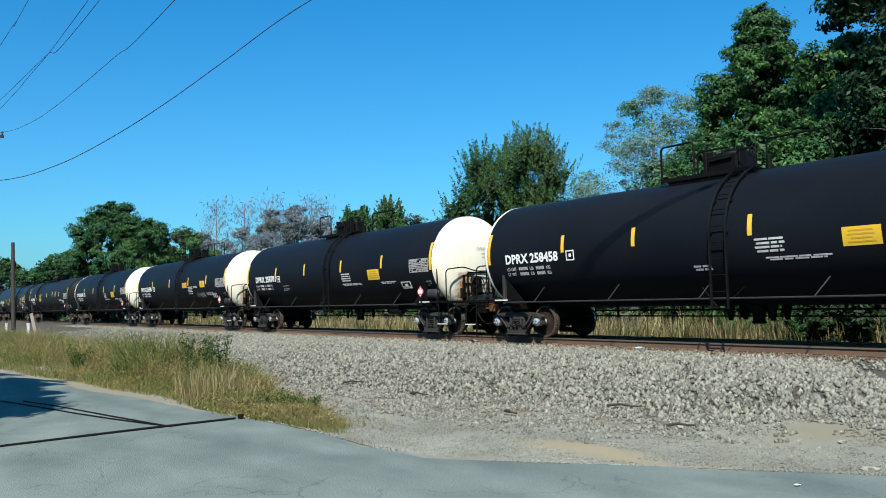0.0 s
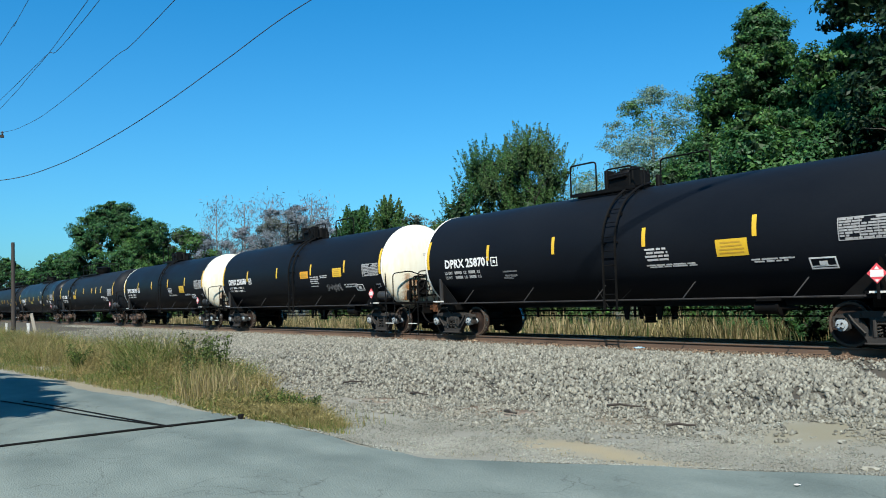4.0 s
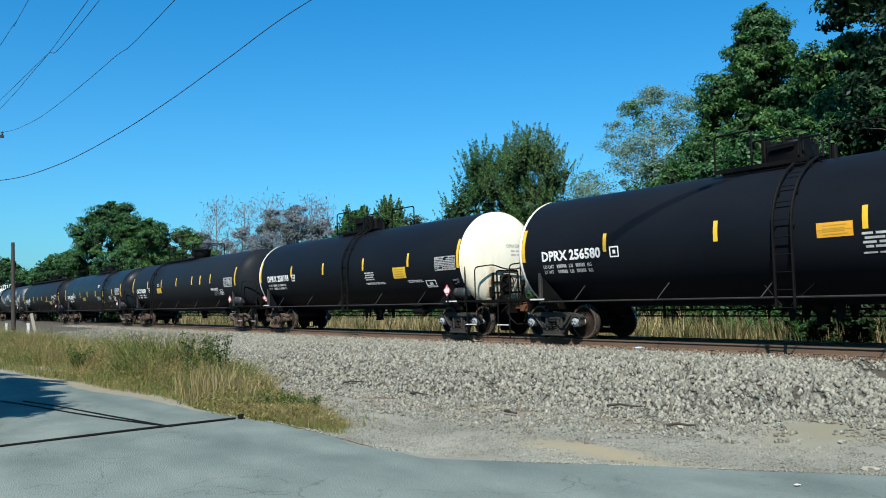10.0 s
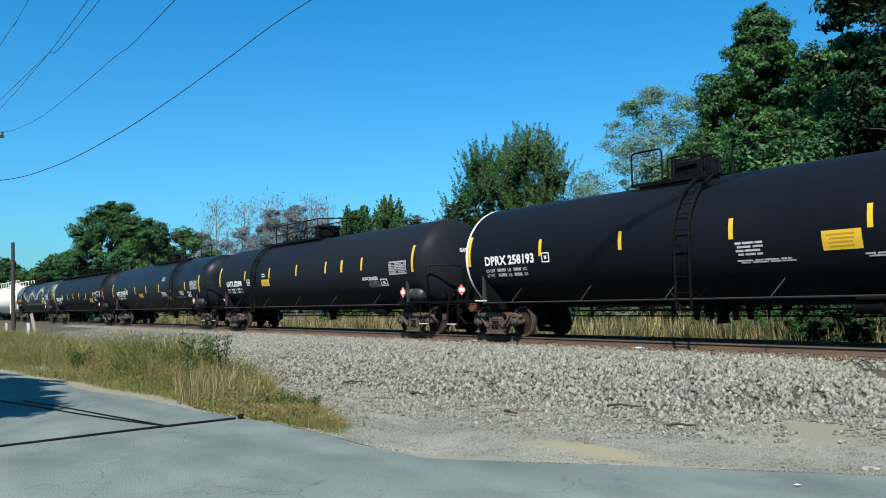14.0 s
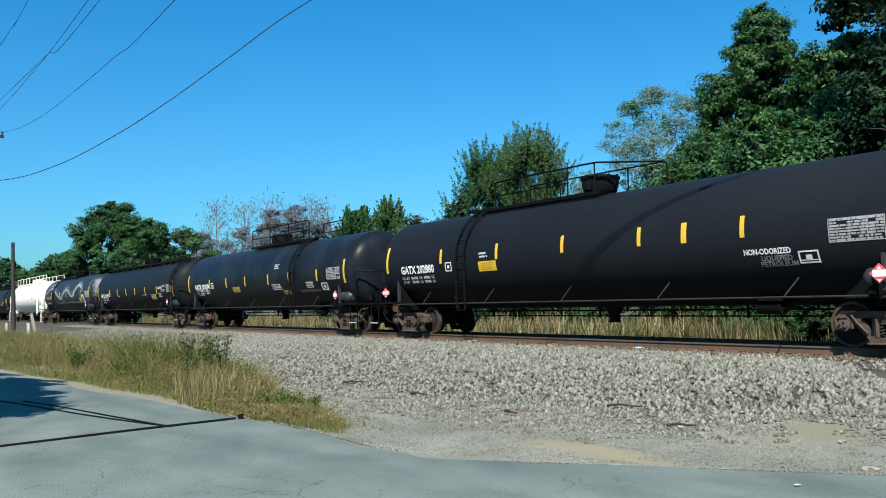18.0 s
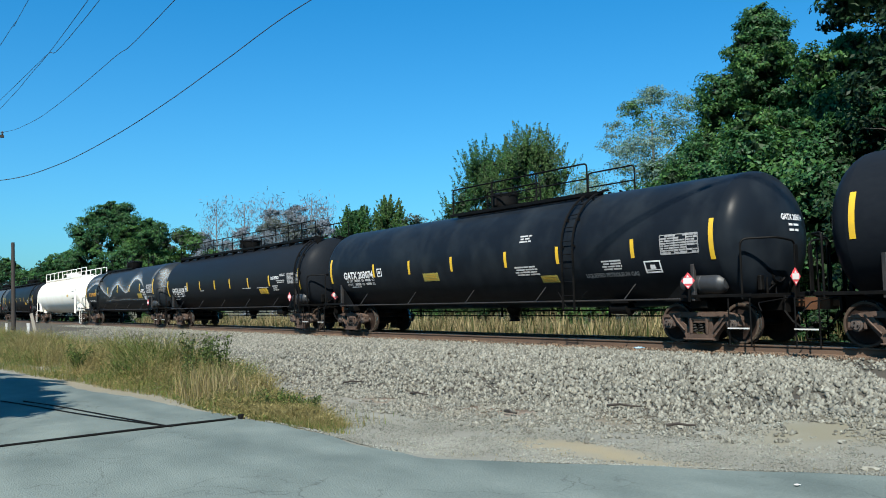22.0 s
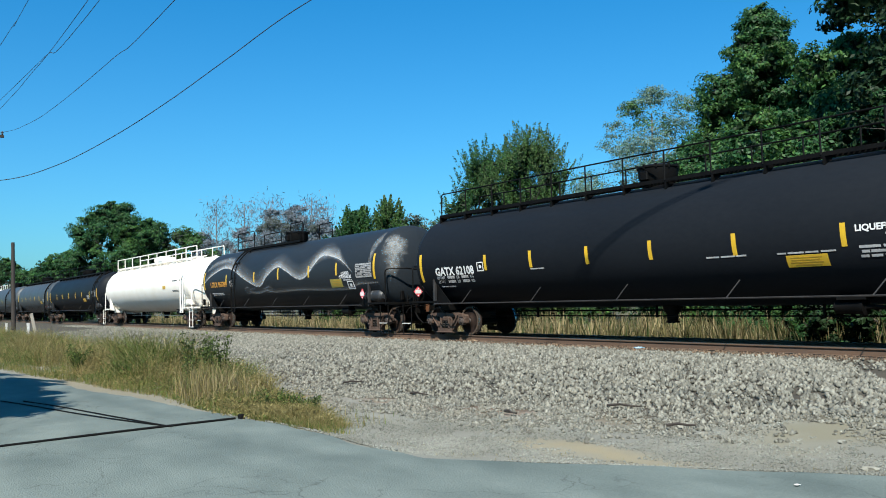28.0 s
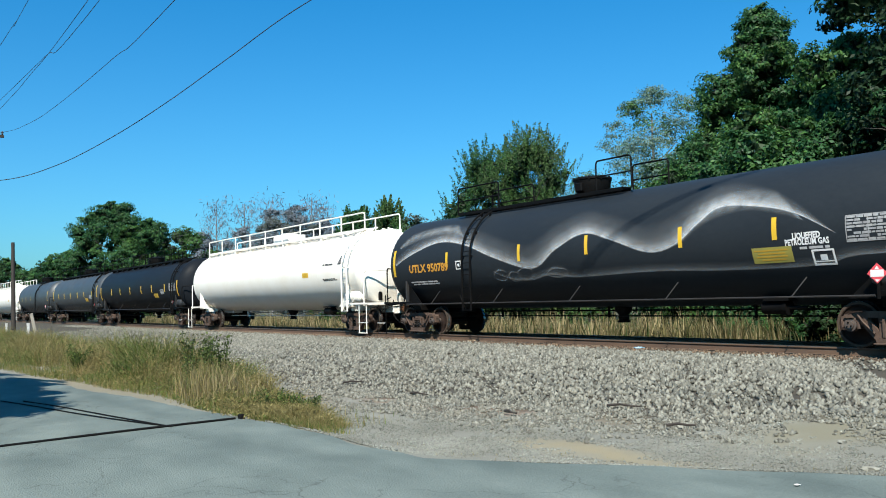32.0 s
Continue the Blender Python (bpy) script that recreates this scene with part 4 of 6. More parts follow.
        for q in (-1, 1):
            g.pipe(bent([(xp, q * 1.46, 1.0), (xp, q * 1.46, 2.30), (xq, q * 0.95, 2.31), (xq, q * 0.28, 2.24), (xq, q * 0.28, 1.08)], 0.16), 0.024, 8)
            g.box(min(xq, xq + s * 0.03), max(xq, xq + s * 0.03), q * 0.28 - 0.07, q * 0.28 + 0.07, 1.02, 2.16, c=0.006)
    part("end_rail", g, black, car)
    # uprights and brake rigging at the platform
    g = Geo()
    for y in (-0.62, 0.62):
        g.box(*rx(half - 1.02, half - 0.94), y - 0.035, y + 0.035, 1.05, 1.95 if y < 0 else 1.6, c=0.008)
    g.box(*rx(half - 1.0, half - 0.96), -0.62, 0.62, 1.30, 1.36)
    g.box(*rx(half - 1.0, half - 0.96), -0.62, -0.2, 1.62, 1.68)
    part("end_upright", g, black, car)
    if brake:
        g = Geo()
        xb = s * (half - 0.84)
        g.lathe([(xb - 0.02, 0.26), (xb, 0.285), (xb + 0.02, 0.26), (xb, 0.24), (xb - 0.02, 0.26)], 24, "x", (0, -0.15, 1.62))
        for k in range(5):
            a = 6.283 * k / 5
            g.pipe([(xb, -0.15, 1.62), (xb, -0.15 + 0.26 * math.cos(a), 1.62 + 0.26 * math.sin(a))], 0.015, 6)
        part("brake_wheel", g, black, car)
        g = Geo().box(xb - 0.15, xb - 0.03, -0.36, 0.06, 1.28, 1.86, c=0.03)
        g.pipe([(xb - 0.09, -0.15, 1.3), (xb - 0.09, -0.15, 0.9)], 0.02, 6)
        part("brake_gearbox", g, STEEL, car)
        # hand brake chain, bell crank, retainer valve and rods behind the wheel
        g = Geo()
        g.pipe(bent([(xb - s * 0.06, -0.52, 1.10), (xb - s * 0.06, -0.52, 2.02), (xb - s * 0.06, 0.34, 2.02), (xb - s * 0.06, 0.34, 1.10)], 0.07), 0.024, 7)
        g.pipe([(xb - s * 0.05, -0.50, 1.18), (xb - s * 0.02, 0.10, 1.52), (xb - s * 0.05, 0.32, 1.86)], 0.017, 6)
        g.pipe([(xb - s * 0.02, 0.62, 1.10), (xb - s * 0.02, 0.52, 1.44), (xb - s * 0.06, 0.20, 1.50)], 0.016, 6)
        g.box(*sorted((xb - s * 0.10, xb + s * 0.02)), 0.44, 0.60, 1.52, 1.74, c=0.02)
        g.box(*sorted((xb - s * 0.12, xb - s * 0.02)), -0.80, -0.66, 1.18, 1.52, c=0.02)
        g.pipe(bent([(xb - s * 0.05, 0.52, 1.10), (xb - s * 0.05, 0.52, 0.86), (xb - s * 0.5, 0.52, 0.80)], 0.06), 0.018, 6)
        part("brake_rigging", g, STEEL, car)
        # air reservoir on the shelf beside the sill
        g = Geo()
        ax = s * (tc + 0.24)
        k = 1.0 if style == "general" else 1.22
        g.lathe([(ax + a * k, r * k) for a, r in ((-0.50, 0.0), (-0.49, 0.10), (-0.42, 0.175), (-0.36, 0.19), (-0.02, 0.19), (-0.015, 0.195), (0.015, 0.195), (0.02, 0.19), (0.36, 0.19), (0.42, 0.175), (0.49, 0.10), (0.5, 0.0))], 20, "x", (0, -1.18, 1.36))
        part("air_reservoir", g, black if style == "white" else BRAKEGREY, car)
        part("reservoir_strap", Geo().lathe([(ax - 0.30 * k, 0.192 * k), (ax - 0.30 * k, 0.20 * k), (ax - 0.26 * k, 0.20 * k), (ax - 0.26 * k, 0.192 * k)], 20, "x", (0, -1.18, 1.36)), STEEL, car)


def make_car(cx, spec):
    """One tank wagon, x along the line, z from the rail's head, near side at -y."""
    style = spec["style"]
    half, L, tc, depth = spec["half"], spec["L"], spec["tc"], spec["depth"]
    paint = spec["paint"]
    fit_m = WHITE if style == "white" else STEEL
    car = tagged(new("tank_car"), spec["label"], "tank car", group="tank cars of the train")
    car.matrix_basis = pose(cx, TRACK_Y, 0)
    g = shared(("shell", L, style == "general", paint.name), lambda: tank_shell(L, depth, style == "general").mesh("tank", [paint, WHITEHEAD]))
    part("tank", g, None, car)
    if style == "general":
        for s in (-1, 1):
            part("end_band", shared(("band", L, s), lambda: Geo().lathe([(s * L / 2 - 0.03, RT + 0.001), (s * L / 2 - 0.03, RT + 0.005), (s * L / 2 + 0.05, RT + 0.003)], 64, "x", (0, 0, ZC)).mesh("end_band", WHITE)), None, car)
    # yellow bars at the heads
    for s in (-1, 1) if style != "white" else ():
        g = Geo().patch(s * (L / 2 - 0.13), spec.get("bar_ang", 8.0), 0.12, 0.92, RT, lift=0.008, na=10)
        part("reflector", g, YELLOW, car)
    hx = spec["hatch"]
    top = ZC + RT
    # manway
    g = Geo()
    if style == "general":
        g.lathe([(top - 0.14, 0.42), (top + 0.46, 0.42), (top + 0.50, 0.40), (top + 0.52, 0.0)], 24, "z", (hx, 0, 0))
        g.box(hx - 0.40, hx + 0.40, -0.50, 0.30, top + 0.02, top + 0.44, c=0.03)
        for k in range(8):
            a = 6.283 * k / 8
            g.pipe([(hx + 0.43 * math.cos(a), 0.43 * math.sin(a), top + 0.42), (hx + 0.43 * math.cos(a), 0.43 * math.sin(a), top + 0.55)], 0.025, 6)
        for q in (-1, 1):
            g.box(hx + q * 0.46 - 0.05, hx + q * 0.46 + 0.05, -0.52, -0.22, top - 0.06, top + 0.56, c=0.015)
        g.pipe([(hx - 0.30, -0.54, top + 0.30), (hx + 0.30, -0.54, top + 0.34)], 0.03, 7)
        g.box(hx - 0.14, hx + 0.14, -0.30, 0.0, top + 0.50, top + 0.58, c=0.02)
        g.pipe([(hx + 0.9, 0.0, top - 0.02), (hx + 0.9, 0.0, top + 0.22), (hx + 0.9, 0.0, top + 0.30)], 0.07, 10)
    elif style == "white":
        g.box(hx - 0.85, hx + 0.85, -0.45, 0.45, top - 0.05, top + 0.42, c=0.05)
        g.lathe([(top + 0.40, 0.40), (top + 0.50, 0.38), (top + 0.54, 0.0)], 20, "z", (hx, 0, 0))
    else:
        wide = spec.get("dome", 0.52)
        g.lathe([(top - 0.14, 0.40), (top + 0.06, 0.40), (top + 0.09, 0.41 + (wide - 0.41) * 0.4), (top + 0.22, 0.41 + (wide - 0.41) * 0.8), (top + 0.44, wide), (top + 0.46, wide + 0.025), (top + 0.50, wide + 0.025), (top + 0.52, wide - 0.03), (top + 0.56, wide * 0.6), (top + 0.57, 0.0)], 28, "z", (hx, 0, 0))
        for k in range(10):
            a = 0.3 + 0.6283 * k
            g.box(hx + wide * math.cos(a) - 0.025, hx + wide * math.cos(a) + 0.025, wide * math.sin(a) - 0.025, wide * math.sin(a) + 0.025, top + 0.42, top + 0.54, c=0.005)
        g.box(hx - 0.12, hx + 0.12, -wide - 0.05, -wide + 0.06, top + 0.12, top + 0.36, c=0.02)
    part("manway", g, paint if style == "white" else STEEL, car)
    # roof walk with guard rails
    p0, p1 = spec["walk"]
    zr = top + 0.02
    if spec.get("full"):
        for sy in (-1, 1):
            g = plank_geo(p0, p1, sy * 0.62, 0.34, zr + 0.02)
            n = int((p1 - p0) / (1.75 if style == "white" else 1.32))
            for i in range(n + 1):
                x = p0 + (p1 - p0) * i / n
                g.prism([(sy * 0.45, zr - 0.02), (sy * 0.80, zr - 0.02), (sy * 0.80, zr - 0.30), (sy * 0.76, zr - 0.30)], x - 0.03, x + 0.03, "yz")
            part("roof_walk", g, fit_m, car)
            part("guard_rail", rail_geo(p0 + 0.1, p1 - 0.1, sy * 0.80, zr - 0.02, zr + (0.64 if style == "white" else 0.72), n, r=0.030 if style == "white" else 0.021, mid=False), fit_m, car)
    else:
        for sy in (-1, 1):
            part("roof_walk", plank_geo(p0, p1, sy * 0.58, 0.30, zr), fit_m, car)
        if style == "general":
            g = plank_geo(p0, p1, 0, 0.9, zr + 0.02)
            part("roof_walk", g, fit_m, car)
            for a, b, sy, up in ((p0, hx - 0.62, -1, 0.80), (p0, hx - 0.62, 1, 0.80), (hx + 0.55, hx + 1.05, -1, 0.42), (hx + 0.4, hx + 2.0, 1, 0.82)):
                part("guard_rail", rail_geo(a, b, sy * 0.70, zr - 0.04, zr + up, 1, mid=False, r=0.024), fit_m, car)
        elif spec.get("basket"):
            g = Geo()
            g.pipe(bent([(p0 + 1.4, -0.72, zr - 0.04), (p0 + 1.4, -0.72, zr + 0.78), (hx + 0.55, -0.72, zr + 0.78), (hx + 1.75, 0.72, zr + 0.74), (hx + 1.75, 0.72, zr - 0.2)], 0.1), 0.026, 7)
            g.pipe([(p0 + 1.4, -0.72, zr + 0.36), (hx - 0.5, -0.72, zr + 0.36)], 0.020, 6)
            for x in (p0 + 2.6, p0 + 3.9, hx - 0.55, hx + 0.5):
                g.pipe([(x, -0.72, zr - 0.1), (x, -0.72, zr + 0.78)], 0.022, 6)
            part("guard_rail", g, fit_m, car)
            part("guard_rail", rail_geo(p0 + 1.4, hx + 1.75, 0.72, zr - 0.04, zr + 0.74, 4, r=0.022, mid=False), fit_m, car)
        else:
            for a, b, n, sides in spec.get("rails", ((p0, p0 + 2.1, 1, (-1, 1)), (hx + 0.85, hx + 2.1, 1, (-1, 1)))):
                for sy in sides:
                    part("guard_rail", rail_geo(a, b, sy * 0.72, zr - 0.04, zr + 0.80, n, r=0.024, mid=True), fit_m, car)
    # ladders on both sides
    for far in (False, True):
        part("ladder", ladder_geo(spec["ladder"], RT, far=far), fit_m, car)
    # side hand rails on raked struts
    for sy in (-1, 1) if style != "white" else (1,):
        g = Geo()
        y = sy * (RT + 0.07)
        xr = tc - 0.1
        g.pipe([(-xr, y, 1.03), (xr, y, 1.03)], 0.020, 6)
        n = 5
        for i in range(n):
            x = -xr + 2 * xr * (i + 0.5) / n
            g.pipe([(x - 0.1, y, 1.03), (x + 0.16, sy * (RT * 0.94), 1.42)], 0.016, 5)
        part("side_rail", g, fit_m if style == "white" else WORNPIPE, car)
    # under-gear: brake line with hangers, outlet valve, cylinder, levers
    g = Geo()
    xr = tc - 1.3
    g.pipe([(-xr, 0.85, 0.72), (xr, 0.85, 0.72)], 0.022, 6)
    g.pipe([(-xr, -0.25, 0.60), (xr, -0.25, 0.60)], 0.018, 6)
    for i in range(7):
        x = -xr + 2 * xr * i / 6
        g.box(x - 0.018, x + 0.018, 0.82, 0.86, 0.68, 0.98)
        if i % 2:
            g.box(x - 0.02, x + 0.02, -0.28, -0.22, 0.56, 0.88)
    part("brake_line", g, fit_m, car)
    g = Geo()
    vx = spec.get("valve", 0.3)
    g.lathe([(0.90, 0.26), (0.74, 0.22), (0.62, 0.14), (0.48, 0.14), (0.46, 0.17), (0.42, 0.17), (0.42, 0.0)], 16, "z", (vx, 0, 0))
    for q in (-0.55, 0.55) if style == "general" else ():
        g.prism([(vx + q - 0.14, 0.92), (vx + q + 0.14, 0.92), (vx + q + 0.05, 0.50), (vx + q - 0.05, 0.50)], -0.3, -0.26)
        g.prism([(vx + q - 0.14, 0.92), (vx + q + 0.14, 0.92), (vx + q + 0.05, 0.50), (vx + q - 0.05, 0.50)], 0.26, 0.3)
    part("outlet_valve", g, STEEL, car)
    g = Geo()
    bx = tc - 2.6
    g.lathe([(bx - 0.42, 0.05), (bx - 0.40, 0.14), (bx + 0.1, 0.15), (bx + 0.14, 0.17), (bx + 0.2, 0.17), (bx + 0.22, 0.06), (bx + 0.6, 0.03)], 18, "x", (0, -0.75, 0.80))
    g.box(bx - 0.3, bx + 0.3, -0.95, 0.3, 0.95, 1.0)
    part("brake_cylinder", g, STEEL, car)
    for s in (-1, 1):
        add_end(car, s, half, tc, L, style, brake=s > 0)
    rust = spec.get("rusty", (False, False))
    wr = spec.get("wheel_rust", (True, True, True, True))
    add_truck(car, -tc, rust[0], not rust[0], (wr[0], wr[1]))
    add_truck(car, tc, rust[1], not rust[1], (wr[2], wr[3]))
    if style != "white":
        add_placard(car, tc + spec.get("placard", 0.12))
    ink = spec.get("head_ink", HEADGREY if style == "general" else STENCIL)
    if style == "pressure":
        add_placard(car, half - 0.22, -0.50, 1.46, turn=90)
    if style != "white":
        title = (spec.get("words") or ("",))[0]
        if title:
            vs, fs = lettering(title, 0.10 if style == "general" else 0.13)
            lo, hi = min(v[0] for v in vs), max(v[0] for v in vs)
            part("lettering", Geo().add([head_point(spec, 1, 0.30 + ((v[0] - lo) / (hi - lo) - 0.5) * (0.74 if style == "general" else 0.92), ZC + 0.37 + v[1], 0.008) for v in vs], fs), ink, car)
        for k, (yy, zz, ww) in enumerate([(0.17, 0.26, 0.16), (0.42, 0.26, 0.24), (0.20, 0.14, 0.20), (0.43, 0.14, 0.16)] if title else [(0.12, 0.42, 0.22), (0.44, 0.41, 0.3), (0.3, 0.24, 0.36), (0.3, 0.12, 0.3)]):
            head_sheet(car, spec, 1, yy, ZC + zz, ww, 0.05 if title else 0.1 if k < 2 else 0.06, ink, "stencil_word")
    if style == "general":
        rs = random.Random(int(cx * 10))
        for k in range(3):
            head_sheet(car, spec, 1, rs.uniform(-0.75, 0.3), ZC - 0.85 + rs.uniform(-0.1, 0.2), rs.uniform(0.3, 0.7), 0.95, RUSTRUN, "rust_run", True)
    words = list(spec.get("words", ()))
    for kind, x, ang, w, h in spec.get("marks", ()):
        word = words.pop(0) if kind in ("n", "on", "lpg", "lpgd") and words else ""
        if kind in ("n", "on", "lpg", "lpgd") and not word:
            continue
        add_mark(car, kind, x, ang, w, h, word, stencil=spec.get("stencil"))
    return car


GEN = dict(style="general", half=9.2, L=15.55, tc=7.0, depth=0.52, paint=BLACK, hatch=-0.15, walk=(-1.75, 0.62), ladder=0.48, label="black tank car with white heads and yellow reflectors")
PRES = dict(style="pressure", half=10.33, L=17.9, tc=8.1, depth=0.74, paint=BLACK2, hatch=-0.1, bar_ang=2.0, label="long black gas tank car with round manway on its roof")
DATA_END = [("tb", 6.95, -2.5, 1.12, 0.43), ("bx", 5.97, -26.5, 0.57, 0.26), ("gr", 7.40, -25.4, 0.37, 0.23)]
COMMON = [("n", -5.78, -4.6, 2.20, 0.25), ("wt", -5.92, -18.0, 1.9, 0.30), ("bx", -4.22, -5.2, 0.30, 0.27)]
cars = []


def car(cx, base, marks, words=(), **more):
    slip = more.pop("slip", 0.0)
    if slip:
        cx -= slip
        marks = [(k, x + slip, a, w, h) for k, x, a, w, h in marks]
        more["hatch"] = more["hatch"] + slip
        more["ladder"] = more["ladder"] + slip
        more["walk"] = (more["walk"][0] + slip, more["walk"][1] + slip)
        if "rails" in more:
            more["rails"] = tuple((a + slip, b + slip, n, sides) for a, b, n, sides in more["rails"])
    cars.append((make_car(cx, dict(base, marks=marks, words=words, **more)), cx))
    return cars[-1][0]


car(-12.05, GEN, [("y", -4.50, 6.6, 0.11, 0.46), ("y", -2.02, 6.7, 0.11, 0.46), ("y", 1.23, 7.2, 0.11, 0.46), ("yp", 3.63, -8.0, 0.76, 0.37), ("y", 4.55, 6.0, 0.11, 0.46), ("l4", 1.70, -9.6, 0.75, 0.34), ("l2", 2.30, -20.6, 1.54, 0.09), ("l2", -0.06, -25.2, 0.56, 0.16), *COMMON, *DATA_END], ["DPRX 258458"], wheel_rust=(False, True, True, True))
car(-30.45, GEN, [("y", -4.50, 4.9, 0.11, 0.46), ("y", -1.66, 5.8, 0.11, 0.47), ("y", 1.52, 5.5, 0.11, 0.46), ("yp", 3.96, -9.5, 0.80, 0.38), ("y", 4.55, 6.5, 0.11, 0.46), ("l4", 1.91, -10.7, 0.74, 0.34), ("l2", 2.30, -21.2, 1.55, 0.09), ("l2", 4.90, -21.6, 1.02, 0.10), ("gr", -3.58, -20.4, 0.70, 0.33), ("n", -5.60, -4.2, 2.20, 0.25), ("wt", -5.82, -17.6, 1.9, 0.30), COMMON[2], *DATA_END], ["DPRX 258701"], wheel_rust=(False, True, True, False))
car(-48.85, GEN, [("y", -4.53, 4.0, 0.11, 0.46), ("y", -1.20, 4.8, 0.11, 0.46), ("op", 1.54, -2.2, 0.74, 0.29), ("y", 2.15, 4.8, 0.11, 0.45), ("l4", 2.44, -11.4, 0.74, 0.34), ("l1", 2.48, -20.6, 0.86, 0.06), ("l2", 3.30, -6.9, 0.72, 0.13), ("yp", 4.41, -2.4, 0.71, 0.34), ("y", 5.00, 5.4, 0.11, 0.46), ("sc", 3.95, -24.5, 1.15, 0.36), ("l2", 5.36, -22.6, 1.04, 0.17), *COMMON, *DATA_END], ["DPRX 256580"], wheel_rust=(False, True, False, True))
car(-67.3, GEN, [("y", -4.42, 5.1, 0.11, 0.46), ("y", -1.48, 4.6, 0.11, 0.46), ("y", 1.73, 5.5, 0.11, 0.46), ("yp", 4.20, -9.8, 0.80, 0.39), ("y", 4.78, 5.6, 0.11, 0.46), ("l4", 2.20, -11.4, 0.77, 0.33), ("l2", 2.58, -21.9, 1.55, 0.09), ("l2", 5.12, -22.0, 1.02, 0.10), *COMMON, *DATA_END], ["DPRX 258193"], rusty=(True, False), wheel_rust=(True, True, False, False))
car(-87.0, PRES, [("y", -5.78, 5.8, 0.11, 0.46), ("n", -7.17, -7.3, 1.97, 0.24), ("wt", -7.16, -20.4, 2.0, 0.29), ("bx", -5.38, -7.0, 0.33, 0.29), ("l2", -3.56, 3.2, 0.44, 0.20), ("yp", -3.40, -9.5, 0.84, 0.30), ("y", -2.94, 5.7, 0.11, 0.46), ("y", -0.15, 6.5, 0.11, 0.46), ("y", 2.53, 6.3, 0.11, 0.46), ("y", 3.87, 5.8, 0.15, 0.47), ("y", 5.41, 6.3, 0.11, 0.47), ("lpg", 5.95, -14.6, 1.10, 0.12), ("lpgd", 6.15, -20.2, 0.72, 0.11), ("lpgd", 6.18, -25.0, 0.86, 0.11), ("bx", 6.86, -21.0, 0.44, 0.27), ("tb", 7.90, -3.0, 1.10, 0.45), ], slip=0.10, tc=8.3, half=10.5, L=18.15, words=["GATX 202880", "NON-ODORIZED", "LIQUEFIED", "PETROLEUM"], basket=True, walk=(-5.3, 0.5), hatch=-0.15, ladder=-4.62, rusty=(True, True), bar_ang=7.0)
car(-108.1, PRES, [("y", -5.79, -4.6, 0.11, 0.47), ("n", -6.94, -8.8, 2.16, 0.24), ("wt", -6.80, -19.0, 2.1, 0.29), ("l1", -7.2, -25.6, 0.8, 0.045), ("bx", -5.40, -7.5, 0.31, 0.29), ("y", -3.44, -4.2, 0.11, 0.46), ("gp", -2.22, -18.0, 0.86, 0.27), ("y", -0.99, -4.3, 0.11, 0.46), ("l3", 2.58, 15.8, 0.50, 0.24), ("y", 1.69, -4.4, 0.11, 0.46), ("l4", 2.59, -18.0, 1.05, 0.30), ("gp", 3.40, -28.4, 0.66, 0.22), ("y", 3.88, -4.2, 0.11, 0.46), ("l4", 5.81, -17.6, 0.68, 0.28), ("y", 6.54, -3.9, 0.11, 0.46), ("lpgd", 5.72, -27.0, 1.80, 0.10), ("bx", 7.09, -21.6, 0.50, 0.31), ("tb", 7.95, -3.0, 1.08, 0.45)], slip=0.10, tc=8.2, half=10.5, L=18.15, words=["GATX 203074", "LIQUEFIED PETROLEUM GAS"], walk=(-2.05, 4.6), hatch=-0.10, dome=0.42, rails=((-1.9, 4.3, 3, (-1,)), (-1.9, 0.8, 2, (1,)), (2.9, 4.7, 1, (1,))), ladder=4.38, rusty=(True, True), bar_ang=-1.0, paint=SMEARED)
car(-128.7, PRES, [("y", -5.60, -5.6, 0.11, 0.46), ("n", -7.21, -12.2, 2.04, 0.24), ("wt", -7.20, -22.3, 2.0, 0.29), ("l1", -7.75, -31.5, 0.75, 0.05), ("bx", -5.86, -9.6, 0.31, 0.28), ("y", -3.56, -5.7, 0.11, 0.47), ("l1", -3.30, -16.0, 0.62, 0.06), ("y", -1.36, -6.5, 0.11, 0.47), ("y", 0.75, -6.5, 0.11, 0.46), ("y", 3.08, -7.4, 0.11, 0.48), ("l1", 2.92, -16.8, 1.20, 0.06), ("l1", 4.75, -17.3, 1.35, 0.06), ("yp", 4.70, -24.0, 0.90, 0.26), ("y", 5.53, -6.5, 0.11, 0.46), ("lpg", 6.20, -2.4, 0.85, 0.12), ("l2", 6.80, -9.0, 0.92, 0.15), ("l2", 7.0, 1.2, 0.61, 0.12), ("l3", 6.11, -19.4, 0.6, 0.28), ("tb", 8.03, -5.0, 1.10, 0.44)], slip=0.22, placard=-0.05, words=["GATX 62108", "LIQUEFIED"], walk=(-8.9, 8.9), full=True, hatch=-0.2, ladder=8.62, rusty=(True, True), bar_ang=-7.0, label="long black gas tank car with a full-length roof walk")
